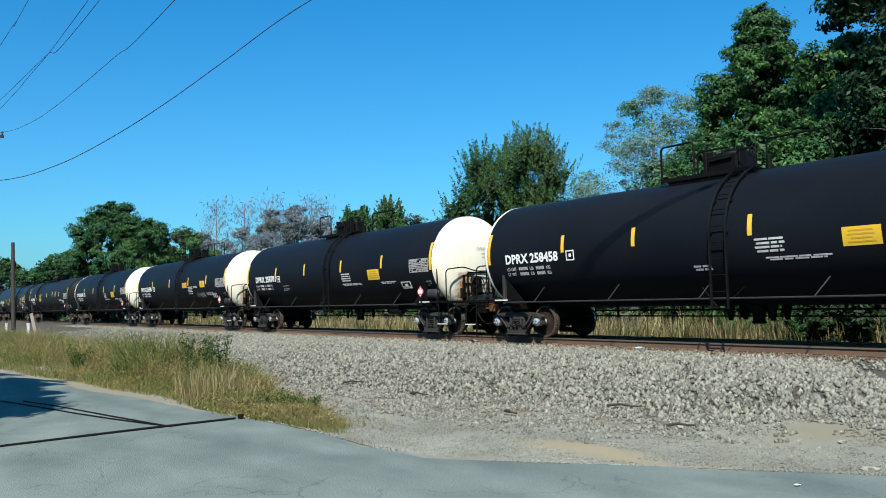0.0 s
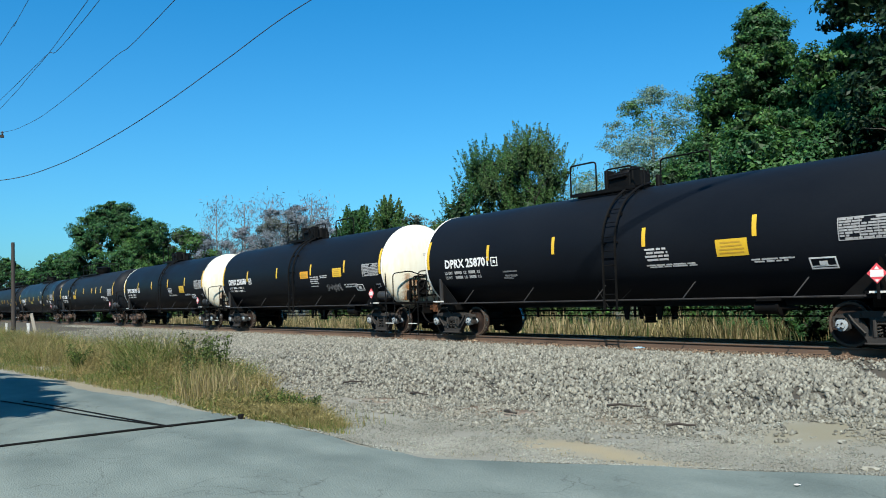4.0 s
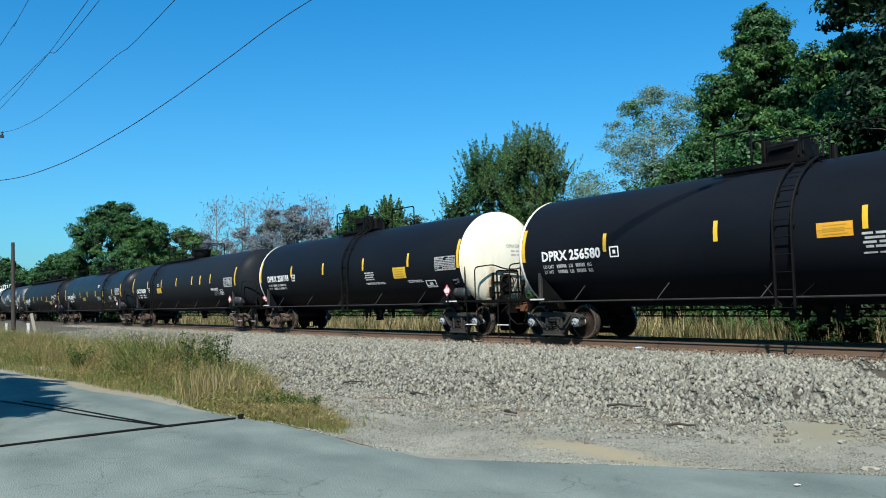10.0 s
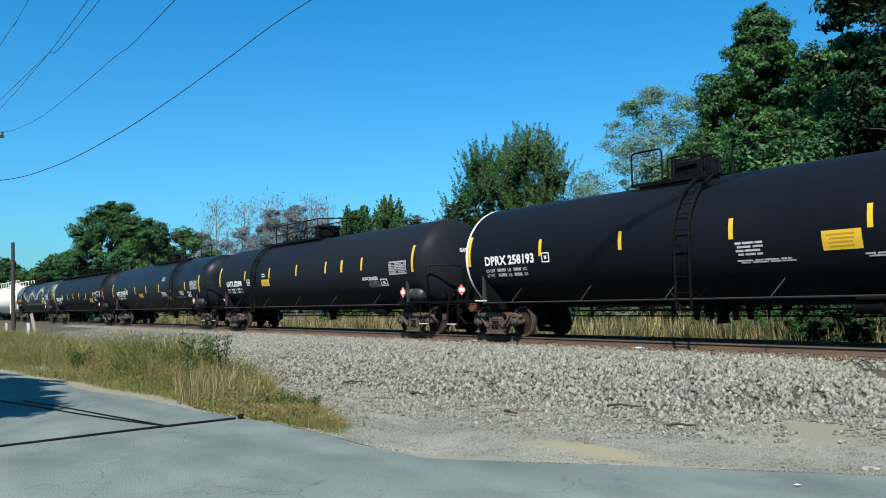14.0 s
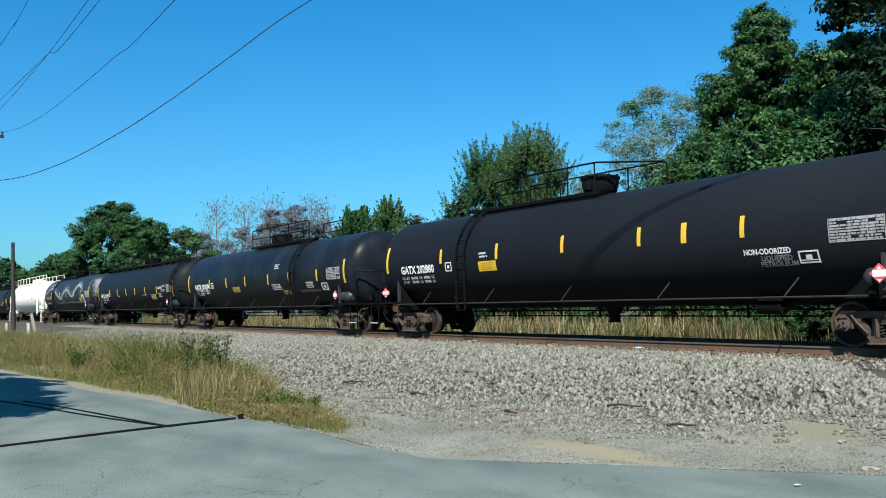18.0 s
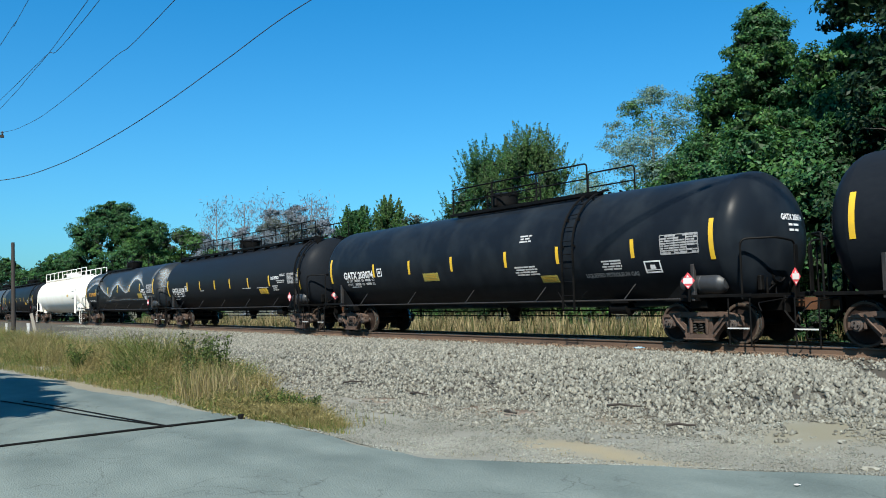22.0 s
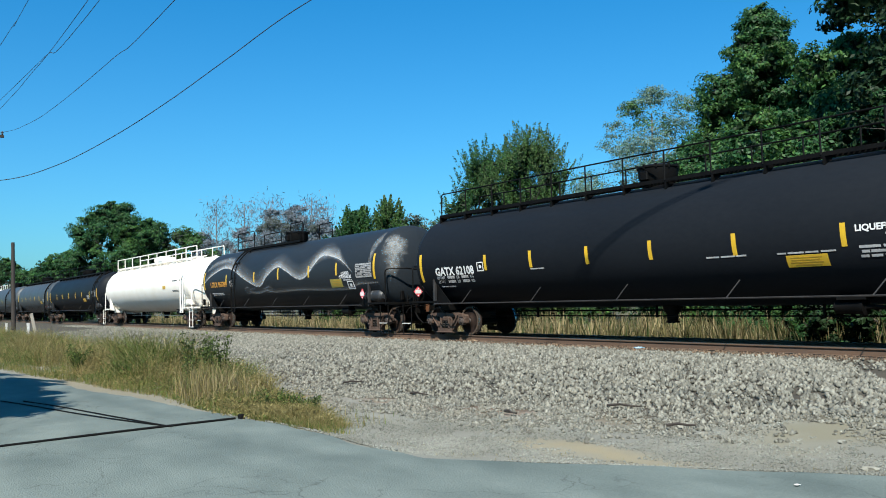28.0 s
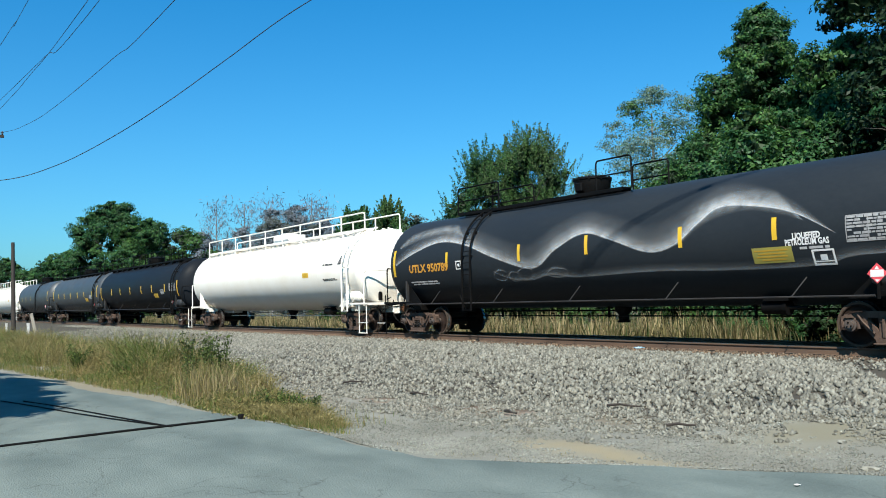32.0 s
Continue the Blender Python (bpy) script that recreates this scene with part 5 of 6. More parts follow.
wave_car = car(-149.4, PRES, [("y", -5.91, 1.5, 0.11, 0.47), ("on", -6.97, -6.4, 2.25, 0.24), ("l2", -7.3, -25.0, 1.70, 0.16), ("bx", -5.28, -6.0, 0.29, 0.27), ("y", -2.39, 1.8, 0.11, 0.48), ("y", 0.29, 3.6, 0.11, 0.5), ("y", 3.31, 2.4, 0.11, 0.48), ("y", 5.72, 2.3, 0.11, 0.47), ("gp", 5.61, -18.0, 0.92, 0.34), ("lpg", 6.42, -4.6, 0.6, 0.11), ("lpg", 6.42, -9.2, 0.95, 0.11), ("l1", 6.6, -14.0, 0.7, 0.09), ("bx", 6.72, -22.0, 0.47, 0.34), ("tb", 7.82, -2.5, 1.14, 0.5)], slip=0.22, placard=-0.05, words=["UTLX 950789", "LIQUEFIED", "PETROLEUM GAS"], walk=(-6.3, 0.9), hatch=-0.9, ladder=-4.76, rusty=(True, True), label="black gas tank car with a sprayed white wave along its side", paint=FADED, head_ink=ORLETTER)
spray_strip(wave_car, [(-8.9, -1.0), (-7.87, 12.0), (-6.45, 23.0), (-5.02, 16.0), (-3.49, -2.1), (-1.86, -16.4), (-0.83, 1.3), (0.18, 14.0), (1.17, 5.0), (2.35, -8.9), (3.19, -4.0), (3.79, 11.0), (4.35, 24.0), (5.3, 21.0), (6.2, 12.0), (7.05, -5.0)], 0.75)
spray_strip(wave_car, [(-8.9, -1.0), (-7.87, 12.0), (-6.45, 23.0), (-5.02, 16.0), (-3.49, -2.1), (-1.86, -16.4), (-0.83, 1.3), (0.18, 14.0), (1.17, 5.0), (2.35, -8.9), (3.19, -4.0), (3.79, 11.0), (4.35, 24.0), (5.3, 21.0), (6.2, 12.0), (7.05, -5.0)], 0.22, m=SPRAYCORE)
spray_strip(wave_car, [(8.35, -4.0), (8.45, 14.0), (8.75, 38.0)], 0.9, m=SMEAR)
head_smear(wave_car, dict(PRES), -1.00, ZC + 0.58, 0.46, 0.60, 5)
head_smear(wave_car, dict(PRES), -0.86, ZC + 0.90, 0.40, 0.34, 6)
head_smear(wave_car, dict(PRES), -1.12, ZC + 0.10, 0.3, 0.6, 7)
spray_strip(wave_car, [(-8.7, 20.0), (-7.6, 30.0), (-6.4, 34.0), (-5.2, 28.0)], 0.5, m=SMEAR)
spray_strip(wave_car, [(3.4, -2.0), (4.2, 14.0), (5.2, 18.0), (6.4, 6.0)], 0.6, m=SMEAR)
spray_strip(wave_car, [(-3.62, -16.7), (-2.9, -26.0), (-2.06, -29.0), (-1.2, -24.0), (-0.39, -28.0), (0.31, -27.9), (2.44, -26.4), (4.57, -29.0), (6.49, -28.7), (7.33, -22.6), (8.29, -21.6), (8.8, -20.4)], 0.22)
for k, (cx, ca, rx, ra) in enumerate([(-3.3, -22.0, 0.30, 6.0), (-2.7, -24.0, 0.26, 5.5), (-2.2, -21.5, 0.34, 6.5), (-0.9, -22.5, 0.40, 5.0)]):
    spray_strip(wave_car, [(cx + rx * math.cos(0.7 * i + k), ca + ra * math.sin(0.7 * i + k)) for i in range(10)], 0.10)
WHITECAR = dict(PRES, style="white", paint=WHITE, walk=(-8.6, 8.6), full=True, hatch=0.0, ladder=8.3, stencil=INK, label="white gas tank car with white roof rails")
car(-170.2, WHITECAR, [("l1", 6.83, 10.0, 1.02, 0.12), ("lg", 7.81, 15.0, 0.48, 0.35), ("yp", 4.77, -3.0, 0.55, 0.20), ("l2", 6.9, -12.0, 1.2, 0.1)], rusty=(True, True))
SIMPLE = [("y", -5.8, -4.0, 0.11, 0.46), ("n", -7.1, -9.0, 2.0, 0.24), ("y", -3.5, -4.0, 0.11, 0.46), ("y", -1.0, -4.0, 0.11, 0.46), ("y", 1.6, -4.0, 0.11, 0.46), ("y", 3.9, -4.0, 0.11, 0.46), ("yp", 4.6, -20.0, 0.8, 0.26), ("l4", 6.0, -12.0, 0.8, 0.3), ("y", 6.5, -4.0, 0.11, 0.46), ("tb", 7.9, -3.0, 1.1, 0.44)]
car(-190.9, PRES, SIMPLE, walk=(-8.4, 8.4), full=True, ladder=8.2, rusty=(True, True), bar_ang=-6.0)
car(-209.2, dict(PRES, half=9.6, L=16.4, tc=7.4), SIMPLE[:-1], paint=GREYTANK, walk=(-7.6, 7.6), full=True, ladder=7.4, rusty=(True, True), label="faded grey tank car with a roof walk")
car(-228.2, dict(PRES, half=9.4, L=16.0, tc=7.2), SIMPLE[:4], paint=GREYTANK, walk=(-2, 3), ladder=2.5, rusty=(True, True), label="faded dark grey tank car with dusty sides")
car(-248.0, WHITECAR, [("yp", 4.77, -3.0, 0.55, 0.20)], rusty=(True, True))


def run_s(t):
    """Metres run by the train, which slowly gathers speed."""
    u = t / 32
    return u * (122.608 + u * (-20.842 + u * (125.135 + u * (-247.14 + u * (236.041 - u * 82.365)))))



# ---- plants ----
LEAFDARK = mat("dark_green_leaf", (0.0171, 0.0626, 0.0207), (0.0326, 0.0992, 0.0302), rough=0.55, grain=8, patch=0.5, bump=0, island=0.55, spec=0.3)
# dark leaf tone; also paints shade inside crowns and on bushes by the line
SHADELEAF = mat("dark_and_shade_leaf", (0.0066, 0.0193, 0.0066), (0.0132, 0.031, 0.00924), rough=0.6, grain=8, patch=0.5, bump=0, island=0.5, spec=0.2)
LEAFMID = mat("green_leaf", (0.0389, 0.108, 0.023), (0.0638, 0.135, 0.0335), rough=0.55, grain=8, patch=0.5, bump=0, island=0.5, spec=0.3)
LEAFPALE = mat("pale_green_leaf", (0.115, 0.19, 0.15), (0.149, 0.222, 0.181), rough=0.55, grain=8, patch=0.5, bump=0, island=0.15, spec=0.3)
NEEDLE = mat("pine_needle", (0.0504, 0.0957, 0.0351), (0.0924, 0.142, 0.0486), rough=0.6, grain=8, patch=0.5, bump=0, island=0.5, spec=0.3)
DRYLEAF = mat("greyish_dry_leaf", (0.088, 0.106, 0.092), (0.064, 0.078, 0.062), rough=0.7, grain=8, patch=0.5, bump=0, island=0.35, spec=0.2)
BARK = mat("rough_bark", (0.062, 0.0527, 0.0434), (0.0372, 0.031, 0.02604), rough=0.9, grain=14, patch=2, bump=0.6)
PALEBARK = mat("pale_grey_bark", (0.203, 0.198, 0.195), (0.128, 0.123, 0.12), rough=0.9, grain=14, patch=2, bump=0.4)
DRYGRASS = mat("dry_grass_blade", (0.265, 0.215, 0.092), (0.175, 0.155, 0.060), rough=0.7, grain=5, patch=0.5, bump=0, island=0.4, spec=0.2)
GREENGRASS = mat("green_grass_blade", (0.074, 0.118, 0.026), (0.115, 0.138, 0.036), rough=0.65, grain=5, patch=0.5, bump=0, island=0.4, spec=0.2)
WEED = mat("dark_weed_leaf", (0.036, 0.063, 0.018), (0.054, 0.072, 0.024), rough=0.6, grain=5, patch=0.5, bump=0, island=0.4, spec=0.2)
TWIG = mat("grey_brown_twig", (0.140, 0.162, 0.192), (0.090, 0.104, 0.122), rough=0.8, grain=8, patch=0.5, bump=0, island=0.4, spec=0.2)
FIELDGREEN = mat("olive_field_blade", (0.092, 0.092, 0.036), (0.128, 0.112, 0.048), rough=0.7, grain=5, patch=0.5, bump=0, island=0.45, spec=0.2)
OLIVELEAF = mat("olive_herb_leaf", (0.165, 0.148, 0.054), (0.215, 0.175, 0.072), rough=0.65, grain=5, patch=0.5, bump=0, island=0.45, spec=0.2)
STALK = mat("dry_stalk", (0.235, 0.190, 0.105), (0.150, 0.126, 0.062), rough=0.75, grain=5, patch=0.35, bump=0, island=0.45, spec=0.2)


def leafy(m, share=0.35):
    """Lets part of the light shine through a leaf."""
    n, l = m.node_tree.nodes, m.node_tree.links
    b, out = n["Principled BSDF"], n["Material Output"]
    tr, mx = n.new("ShaderNodeBsdfTranslucent"), n.new("ShaderNodeMixShader")
    l.new(b.inputs["Base Color"].links[0].from_socket, tr.inputs["Color"])
    mx.inputs[0].default_value = share
    l.new(b.outputs[0], mx.inputs[1])
    l.new(tr.outputs[0], mx.inputs[2])
    l.new(mx.outputs[0], out.inputs["Surface"])


for m in (LEAFDARK, LEAFMID, LEAFPALE, NEEDLE, DRYLEAF, DRYGRASS, GREENGRASS, WEED, OLIVELEAF, FIELDGREEN):
    leafy(m)


def leaf_mesh(name, centres, normals, sizes, rng, mats, pick=None, thin=0.55):
    """Small bent leaves: two triangles each, at the given places."""
    n = len(centres)
    nrm = normals / np.linalg.norm(normals, axis=1, keepdims=True)
    ref = rng.normal(size=(n, 3))
    u = np.cross(nrm, ref)
    u /= np.linalg.norm(u, axis=1, keepdims=True) + 1e-9
    w = np.cross(nrm, u)
    s = sizes[:, None]
    a, b = centres + u * s, centres - u * s
    c = centres + w * s * thin + nrm * s * 0.25
    d = centres - w * s * thin - nrm * s * 0.10
    vs = np.stack([a, c, b, d], 1).reshape(-1, 3)
    k = np.arange(n)[:, None] * 4
    fs = np.concatenate([k + (0, 1, 2), k + (0, 2, 3)], 1).reshape(-1, 3)
    me = tri_mesh(name, vs, fs)
    for m in mats:
        me.materials.append(m)
    if pick is not None and len(mats) > 1:
        me.polygons.foreach_set("material_index", np.repeat(pick, 2).astype(np.int32))
    return me


def limb_geo(h, r, spread, rng, limbs=9, low=0.25, lean=0.0, twigs=2):
    """Tapered trunk with forking limbs. Returns the geometry and the limb tips."""
    g, tips = Geo(), []
    trunk = [Vector((lean * t * h + 0.12 * r * math.sin(5 * t) * h * 0.2, 0.1 * r * math.cos(4 * t) * h * 0.2, h * t)) for t in (i / 8 for i in range(9))]
    g.pipe(trunk, r, 9, r1=r * 0.18)
    for i in range(limbs):
        t = low + (0.95 - low) * (i + 0.4) / limbs
        k = min(int(t * 8), 7)
        p = trunk[k].lerp(trunk[k + 1], t * 8 - k)
        a = i * 2.4 + rng.uniform(-0.4, 0.4)
        ln = spread * (1.05 - 0.65 * t) * rng.uniform(0.75, 1.15)
        d = Vector((math.cos(a), math.sin(a), rng.uniform(0.35, 0.9)))
        mid = p + d * ln * 0.5
        end = p + d * ln + Vector((0, 0, rng.uniform(0.0, 0.25) * ln))
        rr = r * (1 - t) * 0.55 + 0.02
        g.pipe([p, mid, end], rr, 6, r1=rr * 0.25, caps=False)
        tips.append(end)
        for _ in range(twigs):
            q = mid.lerp(end, rng.uniform(0, 0.8))
            e = q + Vector((rng.uniform(-1, 1), rng.uniform(-1, 1), rng.uniform(0.2, 1.1))) * ln * 0.42
            g.pipe([q, q.lerp(e, 0.5) + Vector((0, 0, 0.05 * ln)), e], rr * 0.4, 5, r1=rr * 0.12, caps=False)
            tips.append(e)
    return g, tips


PROFILE = {
    "broad": lambda v: max(0.0, 1 - abs(1.75 * v - 0.72) ** 2.4) ** 0.55,
    "pine": lambda v: max(0.12, 1 - 0.75 * v ** 1.5),
    "cone": lambda v: (0.72 + 0.9 * v if v < 0.3 else 0.99 - 1.32 * (v - 0.3)),
}


def tree(x, y, h, width, seed, label, clumps=220, per=70, size=0.12, mats=(LEAFDARK, LEAFMID), low=0.15, kind="broad", bark=BARK, bright=0.35, boughs=34, lobe=0.17, core=90, puff=0.32, shoot=1.0, base=None):
    """A tree: trunk with limbs, and boughs of leafy clumps with an uneven outline and gaps."""
    rng = np.random.default_rng(seed)
    rr = random.Random(seed)
    ob = tagged(new("tree"), label, "tree")
    z0 = ground_z(x, y) - 0.1 if base is None else base
    ob.matrix_basis = pose(x, y, z0)
    g, tips = limb_geo(h * 0.88, h * 0.014 + 0.05, width * 0.34, rr, limbs=11, low=max(low, 0.12))
    part("trunk", g, bark, ob)
    lobes = []
    for i in range(boughs):
        v = (i + rr.random()) / boughs
        prof = PROFILE[kind](v)
        a = i * 2.4 + rr.uniform(-0.5, 0.5)
        rb = width * lobe * rr.uniform(0.55, 1.25) * (0.5 + 0.5 * prof)
        reach = max(0.0, width / 2 * prof * rr.uniform(0.72, 1.15) - rb * 0.75)
        q = 1.0 if rr.random() < 0.6 else rr.uniform(0.2, 0.8)
        z = min(h * (low + (1 - low) * v), h - rb * rr.uniform(0.7, 1.3))
        lobes.append((np.array([reach * q * math.cos(a), reach * q * math.sin(a), z]), rb, rr.random() < bright))
    cs, ns, ss, pk = [], [], [], []

    def add(p, nn, sizes, pick):
        cs.append(p)
        ns.append(nn)
        ss.append(sizes)
        pk.append(pick)

    weight = [rb ** 1.8 for _, rb, _ in lobes]
    for c, rb, lit in rr.choices(lobes, weight, k=clumps):
        out = np.array([c[0], c[1], 0.0])
        d = rng.normal(size=3) + 0.5 * out / (np.linalg.norm(out) + 1e-6) + np.array([0, 0, 0.35])
        d /= np.linalg.norm(d)
        cc = c + d * rb * rr.uniform(0.5, 1.05) * np.array([1, 1, 0.85])
        r0 = rb * puff * rr.uniform(0.6, 1.35)
        n = max(2, int(per * rr.uniform(0.6, 1.4)))
        e = rng.normal(size=(n, 3))
        e /= np.linalg.norm(e, axis=1, keepdims=True)
        if kind == "pine":
            ax = np.array([0.55 * d[0], 0.55 * d[1], 1.0])
            ax /= np.linalg.norm(ax)
            run = rng.uniform(0, 1, (n, 1)) ** 0.8
            p = cc + ax * (run - 0.3) * shoot * rr.uniform(0.6, 1.5) + e * shoot * (0.15 * (1 - run) + 0.02)
            nn = rng.normal(size=(n, 3)) + d * 0.9
        else:
            p = cc + e * r0 * (rng.uniform(0.1, 1.0, (n, 1)) ** 0.6) * np.array([1.15, 1.15, 0.65])
            nn = d * 0.8 + e * 0.5 + rng.normal(0, 0.45, e.shape) + np.array([0, 0, 0.3])
        add(p, nn, size * rng.uniform(0.55, 1.35, n), (rng.uniform(size=n) < (0.7 if lit else 0.12)).astype(int))
    if kind == "pine":
        # leading shoots that stand out of the crown
        for c, rb, lit in sorted(lobes, key=lambda q: -q[0][2] - 0.5 * math.hypot(q[0][0], q[0][1]))[:20]:
            n, ln = 120, shoot * rr.uniform(0.8, 1.35)
            lean = np.array([c[0], c[1], 0.0]) / (np.linalg.norm(c[:2]) + 1e-6) * rr.uniform(0.0, 0.35)
            run = rng.uniform(0, 1, (n, 1))
            e = rng.normal(size=(n, 3))
            e /= np.linalg.norm(e, axis=1, keepdims=True)
            foot = c + np.array([rr.uniform(-0.5, 0.5) * rb, rr.uniform(-0.5, 0.5) * rb, rb * 0.55])
            add(foot + (np.array([0, 0, 1.0]) + lean) * run * ln + e * (0.26 * (1 - run) + 0.04), e + np.array([0.3, -0.3, 0.3]), size * rng.uniform(0.7, 1.4, n), (rng.uniform(size=n) < 0.25).astype(int))
    # near-black inner leaves paint the shade deep inside the boughs
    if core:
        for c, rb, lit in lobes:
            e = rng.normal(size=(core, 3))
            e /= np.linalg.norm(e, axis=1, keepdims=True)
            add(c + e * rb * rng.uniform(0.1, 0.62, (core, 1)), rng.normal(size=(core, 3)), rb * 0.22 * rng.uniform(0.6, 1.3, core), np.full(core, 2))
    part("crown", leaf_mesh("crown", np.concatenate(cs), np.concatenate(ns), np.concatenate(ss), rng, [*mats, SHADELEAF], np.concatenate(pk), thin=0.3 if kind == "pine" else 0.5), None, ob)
    return ob


def bare_tree(x, y, h, width, seed, label, leaves=500):
    """Thin, nearly leafless tree."""
    rng = np.random.default_rng(seed)
    rr = random.Random(seed)
    ob = tagged(new("bare_tree"), label, "tree")
    ob.matrix_basis = pose(x, y, ground_z(x, y) - 0.1)
    g, tips = limb_geo(h, h * 0.011 + 0.04, width * 0.6, rr, limbs=20, low=0.25, twigs=9)
    part("trunk", g, PALEBARK, ob)
    n = leaves * 3
    c = np.array([tuple(t) for t in tips])[rng.integers(0, len(tips), n)] + rng.normal(0, 0.55, (n, 3))
    part("crown", leaf_mesh("crown", c, rng.normal(size=(n, 3)) * np.array([1, 1, 0.25]), 0.25 * rng.uniform(0.4, 1.4, n), rng, [TWIG, DRYLEAF], (rng.uniform(size=n) < 0.08).astype(int), thin=0.055), None, ob)
    return ob


# behind the line, from the crossing into the distance
tree(-28.0, 42.3, 18.1, 14.4, 11, "tall dark green broadleaf tree behind the line", 3400, 50, 0.095, low=0.02, kind="cone", bright=0.5, boughs=120, lobe=0.13)
tree(-23.2, 42.5, 15.4, 10.0, 12, "dark green broadleaf tree among others", 1400, 46, 0.12, (LEAFDARK, LEAFMID), low=0.02, bright=0.3, boughs=60)
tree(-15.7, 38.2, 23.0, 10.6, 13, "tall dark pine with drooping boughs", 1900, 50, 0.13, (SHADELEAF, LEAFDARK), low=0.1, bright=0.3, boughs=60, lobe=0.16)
tree(-27.0, 36.0, 8.8, 10.4, 14, "dense green undergrowth tree at the wood's edge", 1000, 46, 0.11, low=0.0, bright=0.55, boughs=44)
tree(-20.6, 34.0, 9.4, 10.6, 15, "leafy green bush tree at the wood's edge", 1000, 46, 0.11, (LEAFDARK, LEAFMID), low=0.0, bright=0.45, boughs=44)
# darker leaf mix stands in for shade on this tree
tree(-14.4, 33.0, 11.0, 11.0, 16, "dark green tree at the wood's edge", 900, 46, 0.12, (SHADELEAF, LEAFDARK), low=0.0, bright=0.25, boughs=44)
tree(-35.8, 42.1, 15.2, 11.0, 17, "light open tree with pale thin leaves", 1500, 40, 0.068, (LEAFPALE, LEAFMID), low=0.02, bark=PALEBARK, bright=0.15, boughs=56, lobe=0.13, core=0, puff=0.45)
tree(-32.8, 40.6, 10.6, 8.0, 18, "pale green young tree in the wood's edge", 700, 38, 0.09, (LEAFMID, LEAFPALE), low=0.0, bright=0.4, boughs=34, core=20)
tree(-39.6, 40.6, 5.6, 5.5, 19, "low green bush tree behind the line", 200, 36, 0.10, (LEAFMID, LEAFPALE), low=0.0, boughs=20)
tree(-44.6, 39.2, 12.9, 12.4, 20, "bushy green pine with upright shoots", 1250, 60, 0.08, (NEEDLE, LEAFMID), low=0.0, kind="pine", bright=0.6, boughs=80, lobe=0.13, core=130, shoot=1.5)
tree(-48.2, 38.2, 12.4, 11.4, 21, "bushy dark green pine with upright shoots", 1000, 60, 0.08, (LEAFDARK, LEAFMID), low=0.0, kind="pine", bright=0.45, boughs=70, lobe=0.13, core=130, shoot=1.6)
tree(-52.6, 37.4, 7.0, 7.0, 22, "low olive green pine beside a taller one", 560, 44, 0.10, (NEEDLE, LEAFMID), low=0.0, kind="pine", boughs=40, lobe=0.14)
tree(-80.6, 45.6, 11.7, 9.4, 23, "small green pine with a ragged top", 900, 30, 0.15, (LEAFDARK, LEAFMID), low=0.0, kind="pine", boughs=50, lobe=0.2)
tree(-75.6, 46.5, 11.9, 9.0, 24, "small green pine with a ragged top", 860, 30, 0.15, (NEEDLE, LEAFMID), low=0.0, kind="pine", boughs=50, lobe=0.2)
tree(-67.5, 45.0, 10.0, 9.0, 25, "brownish green scrub tree", 900, 18, 0.11, (DRYLEAF, LEAFMID), low=0.0, bright=0.7, core=10)
tree(-60.0, 43.0, 8.0, 8.0, 26, "olive green scrub tree", 700, 18, 0.11, (DRYLEAF, LEAFMID), low=0.0, bright=0.8, core=10)
for i, (x, y, h, w) in enumerate([(-113, 46, 16.0, 6), (-109, 48, 14.2, 5), (-105, 46.5, 15.6, 5), (-101, 47.5, 13.4, 6), (-97, 48.5, 15.2, 5), (-92, 47.5, 13.6, 4), (-117, 43.4, 16.6, 5)]):
    bare_tree(x, y, h, w, 40 + i, "nearly leafless pale grey tree in a row", 420)
for i, (x, y, h, w) in enumerate([(-117, 41, 12.4, 7), (-109, 44, 12.4, 7), (-102, 45, 14.2, 7), (-96, 46, 14.2, 6), (-90, 46, 11.6, 7), (-84, 46, 10.4, 7)]):
    tree(x, y, h, w, 60 + i, "brownish grey scrub tree in a far row", 1100, 24, 0.11, (TWIG, DRYLEAF), low=0.0, bright=0.3, bark=PALEBARK, boughs=26, core=0, puff=0.6)
tree(-109.3, 27.1, 15.2, 11.0, 31, "broad dark green tree beyond the train", 1500, 54, 0.115, (LEAFDARK, LEAFMID), low=0.0, bright=0.2, boughs=56, lobe=0.16)
tree(-103.2, 29.8, 12.5, 9.6, 32, "broad green tree beyond the train", 1100, 50, 0.115, (LEAFMID, LEAFDARK), low=0.0, bright=0.4, boughs=50, lobe=0.16)
tree(-101.8, 33.8, 11.4, 8.0, 34, "olive green tree with thinning leaves", 800, 36, 0.11, (LEAFMID, DRYLEAF), low=0.0, bright=0.4, boughs=36, lobe=0.17, core=24)
tree(-117.0, 23.6, 9.4, 9.0, 33, "dark green tree beyond the train", 700, 44, 0.125, (LEAFDARK, LEAFMID), low=0.0, boughs=40)
for i, (x, y, h, w) in enumerate([(-150, 21.0, 10.4, 9), (-145, 24, 8.6, 9), (-139, 25.5, 9.4, 9), (-131, 27, 8.6, 9), (-160, 19.6, 10, 10), (-172, 18.2, 10, 11)]):
    tree(x, y, h, w, 80 + i, "dark green tree in the far distance", 420, 34, 0.16, (LEAFDARK, LEAFMID), low=0.0, boughs=40)
tree(-46.5, 24.2, 2.2, 2.6, 39, "low green bush close behind the line", 160, 30, 0.08, (LEAFMID, LEAFDARK), low=0.0, boughs=14)
tree(-72.5, 25.5, 2.4, 4.0, 40, "low green bush close behind the line", 160, 30, 0.11, (LEAFMID, LEAFDARK), low=0.0, boughs=14)
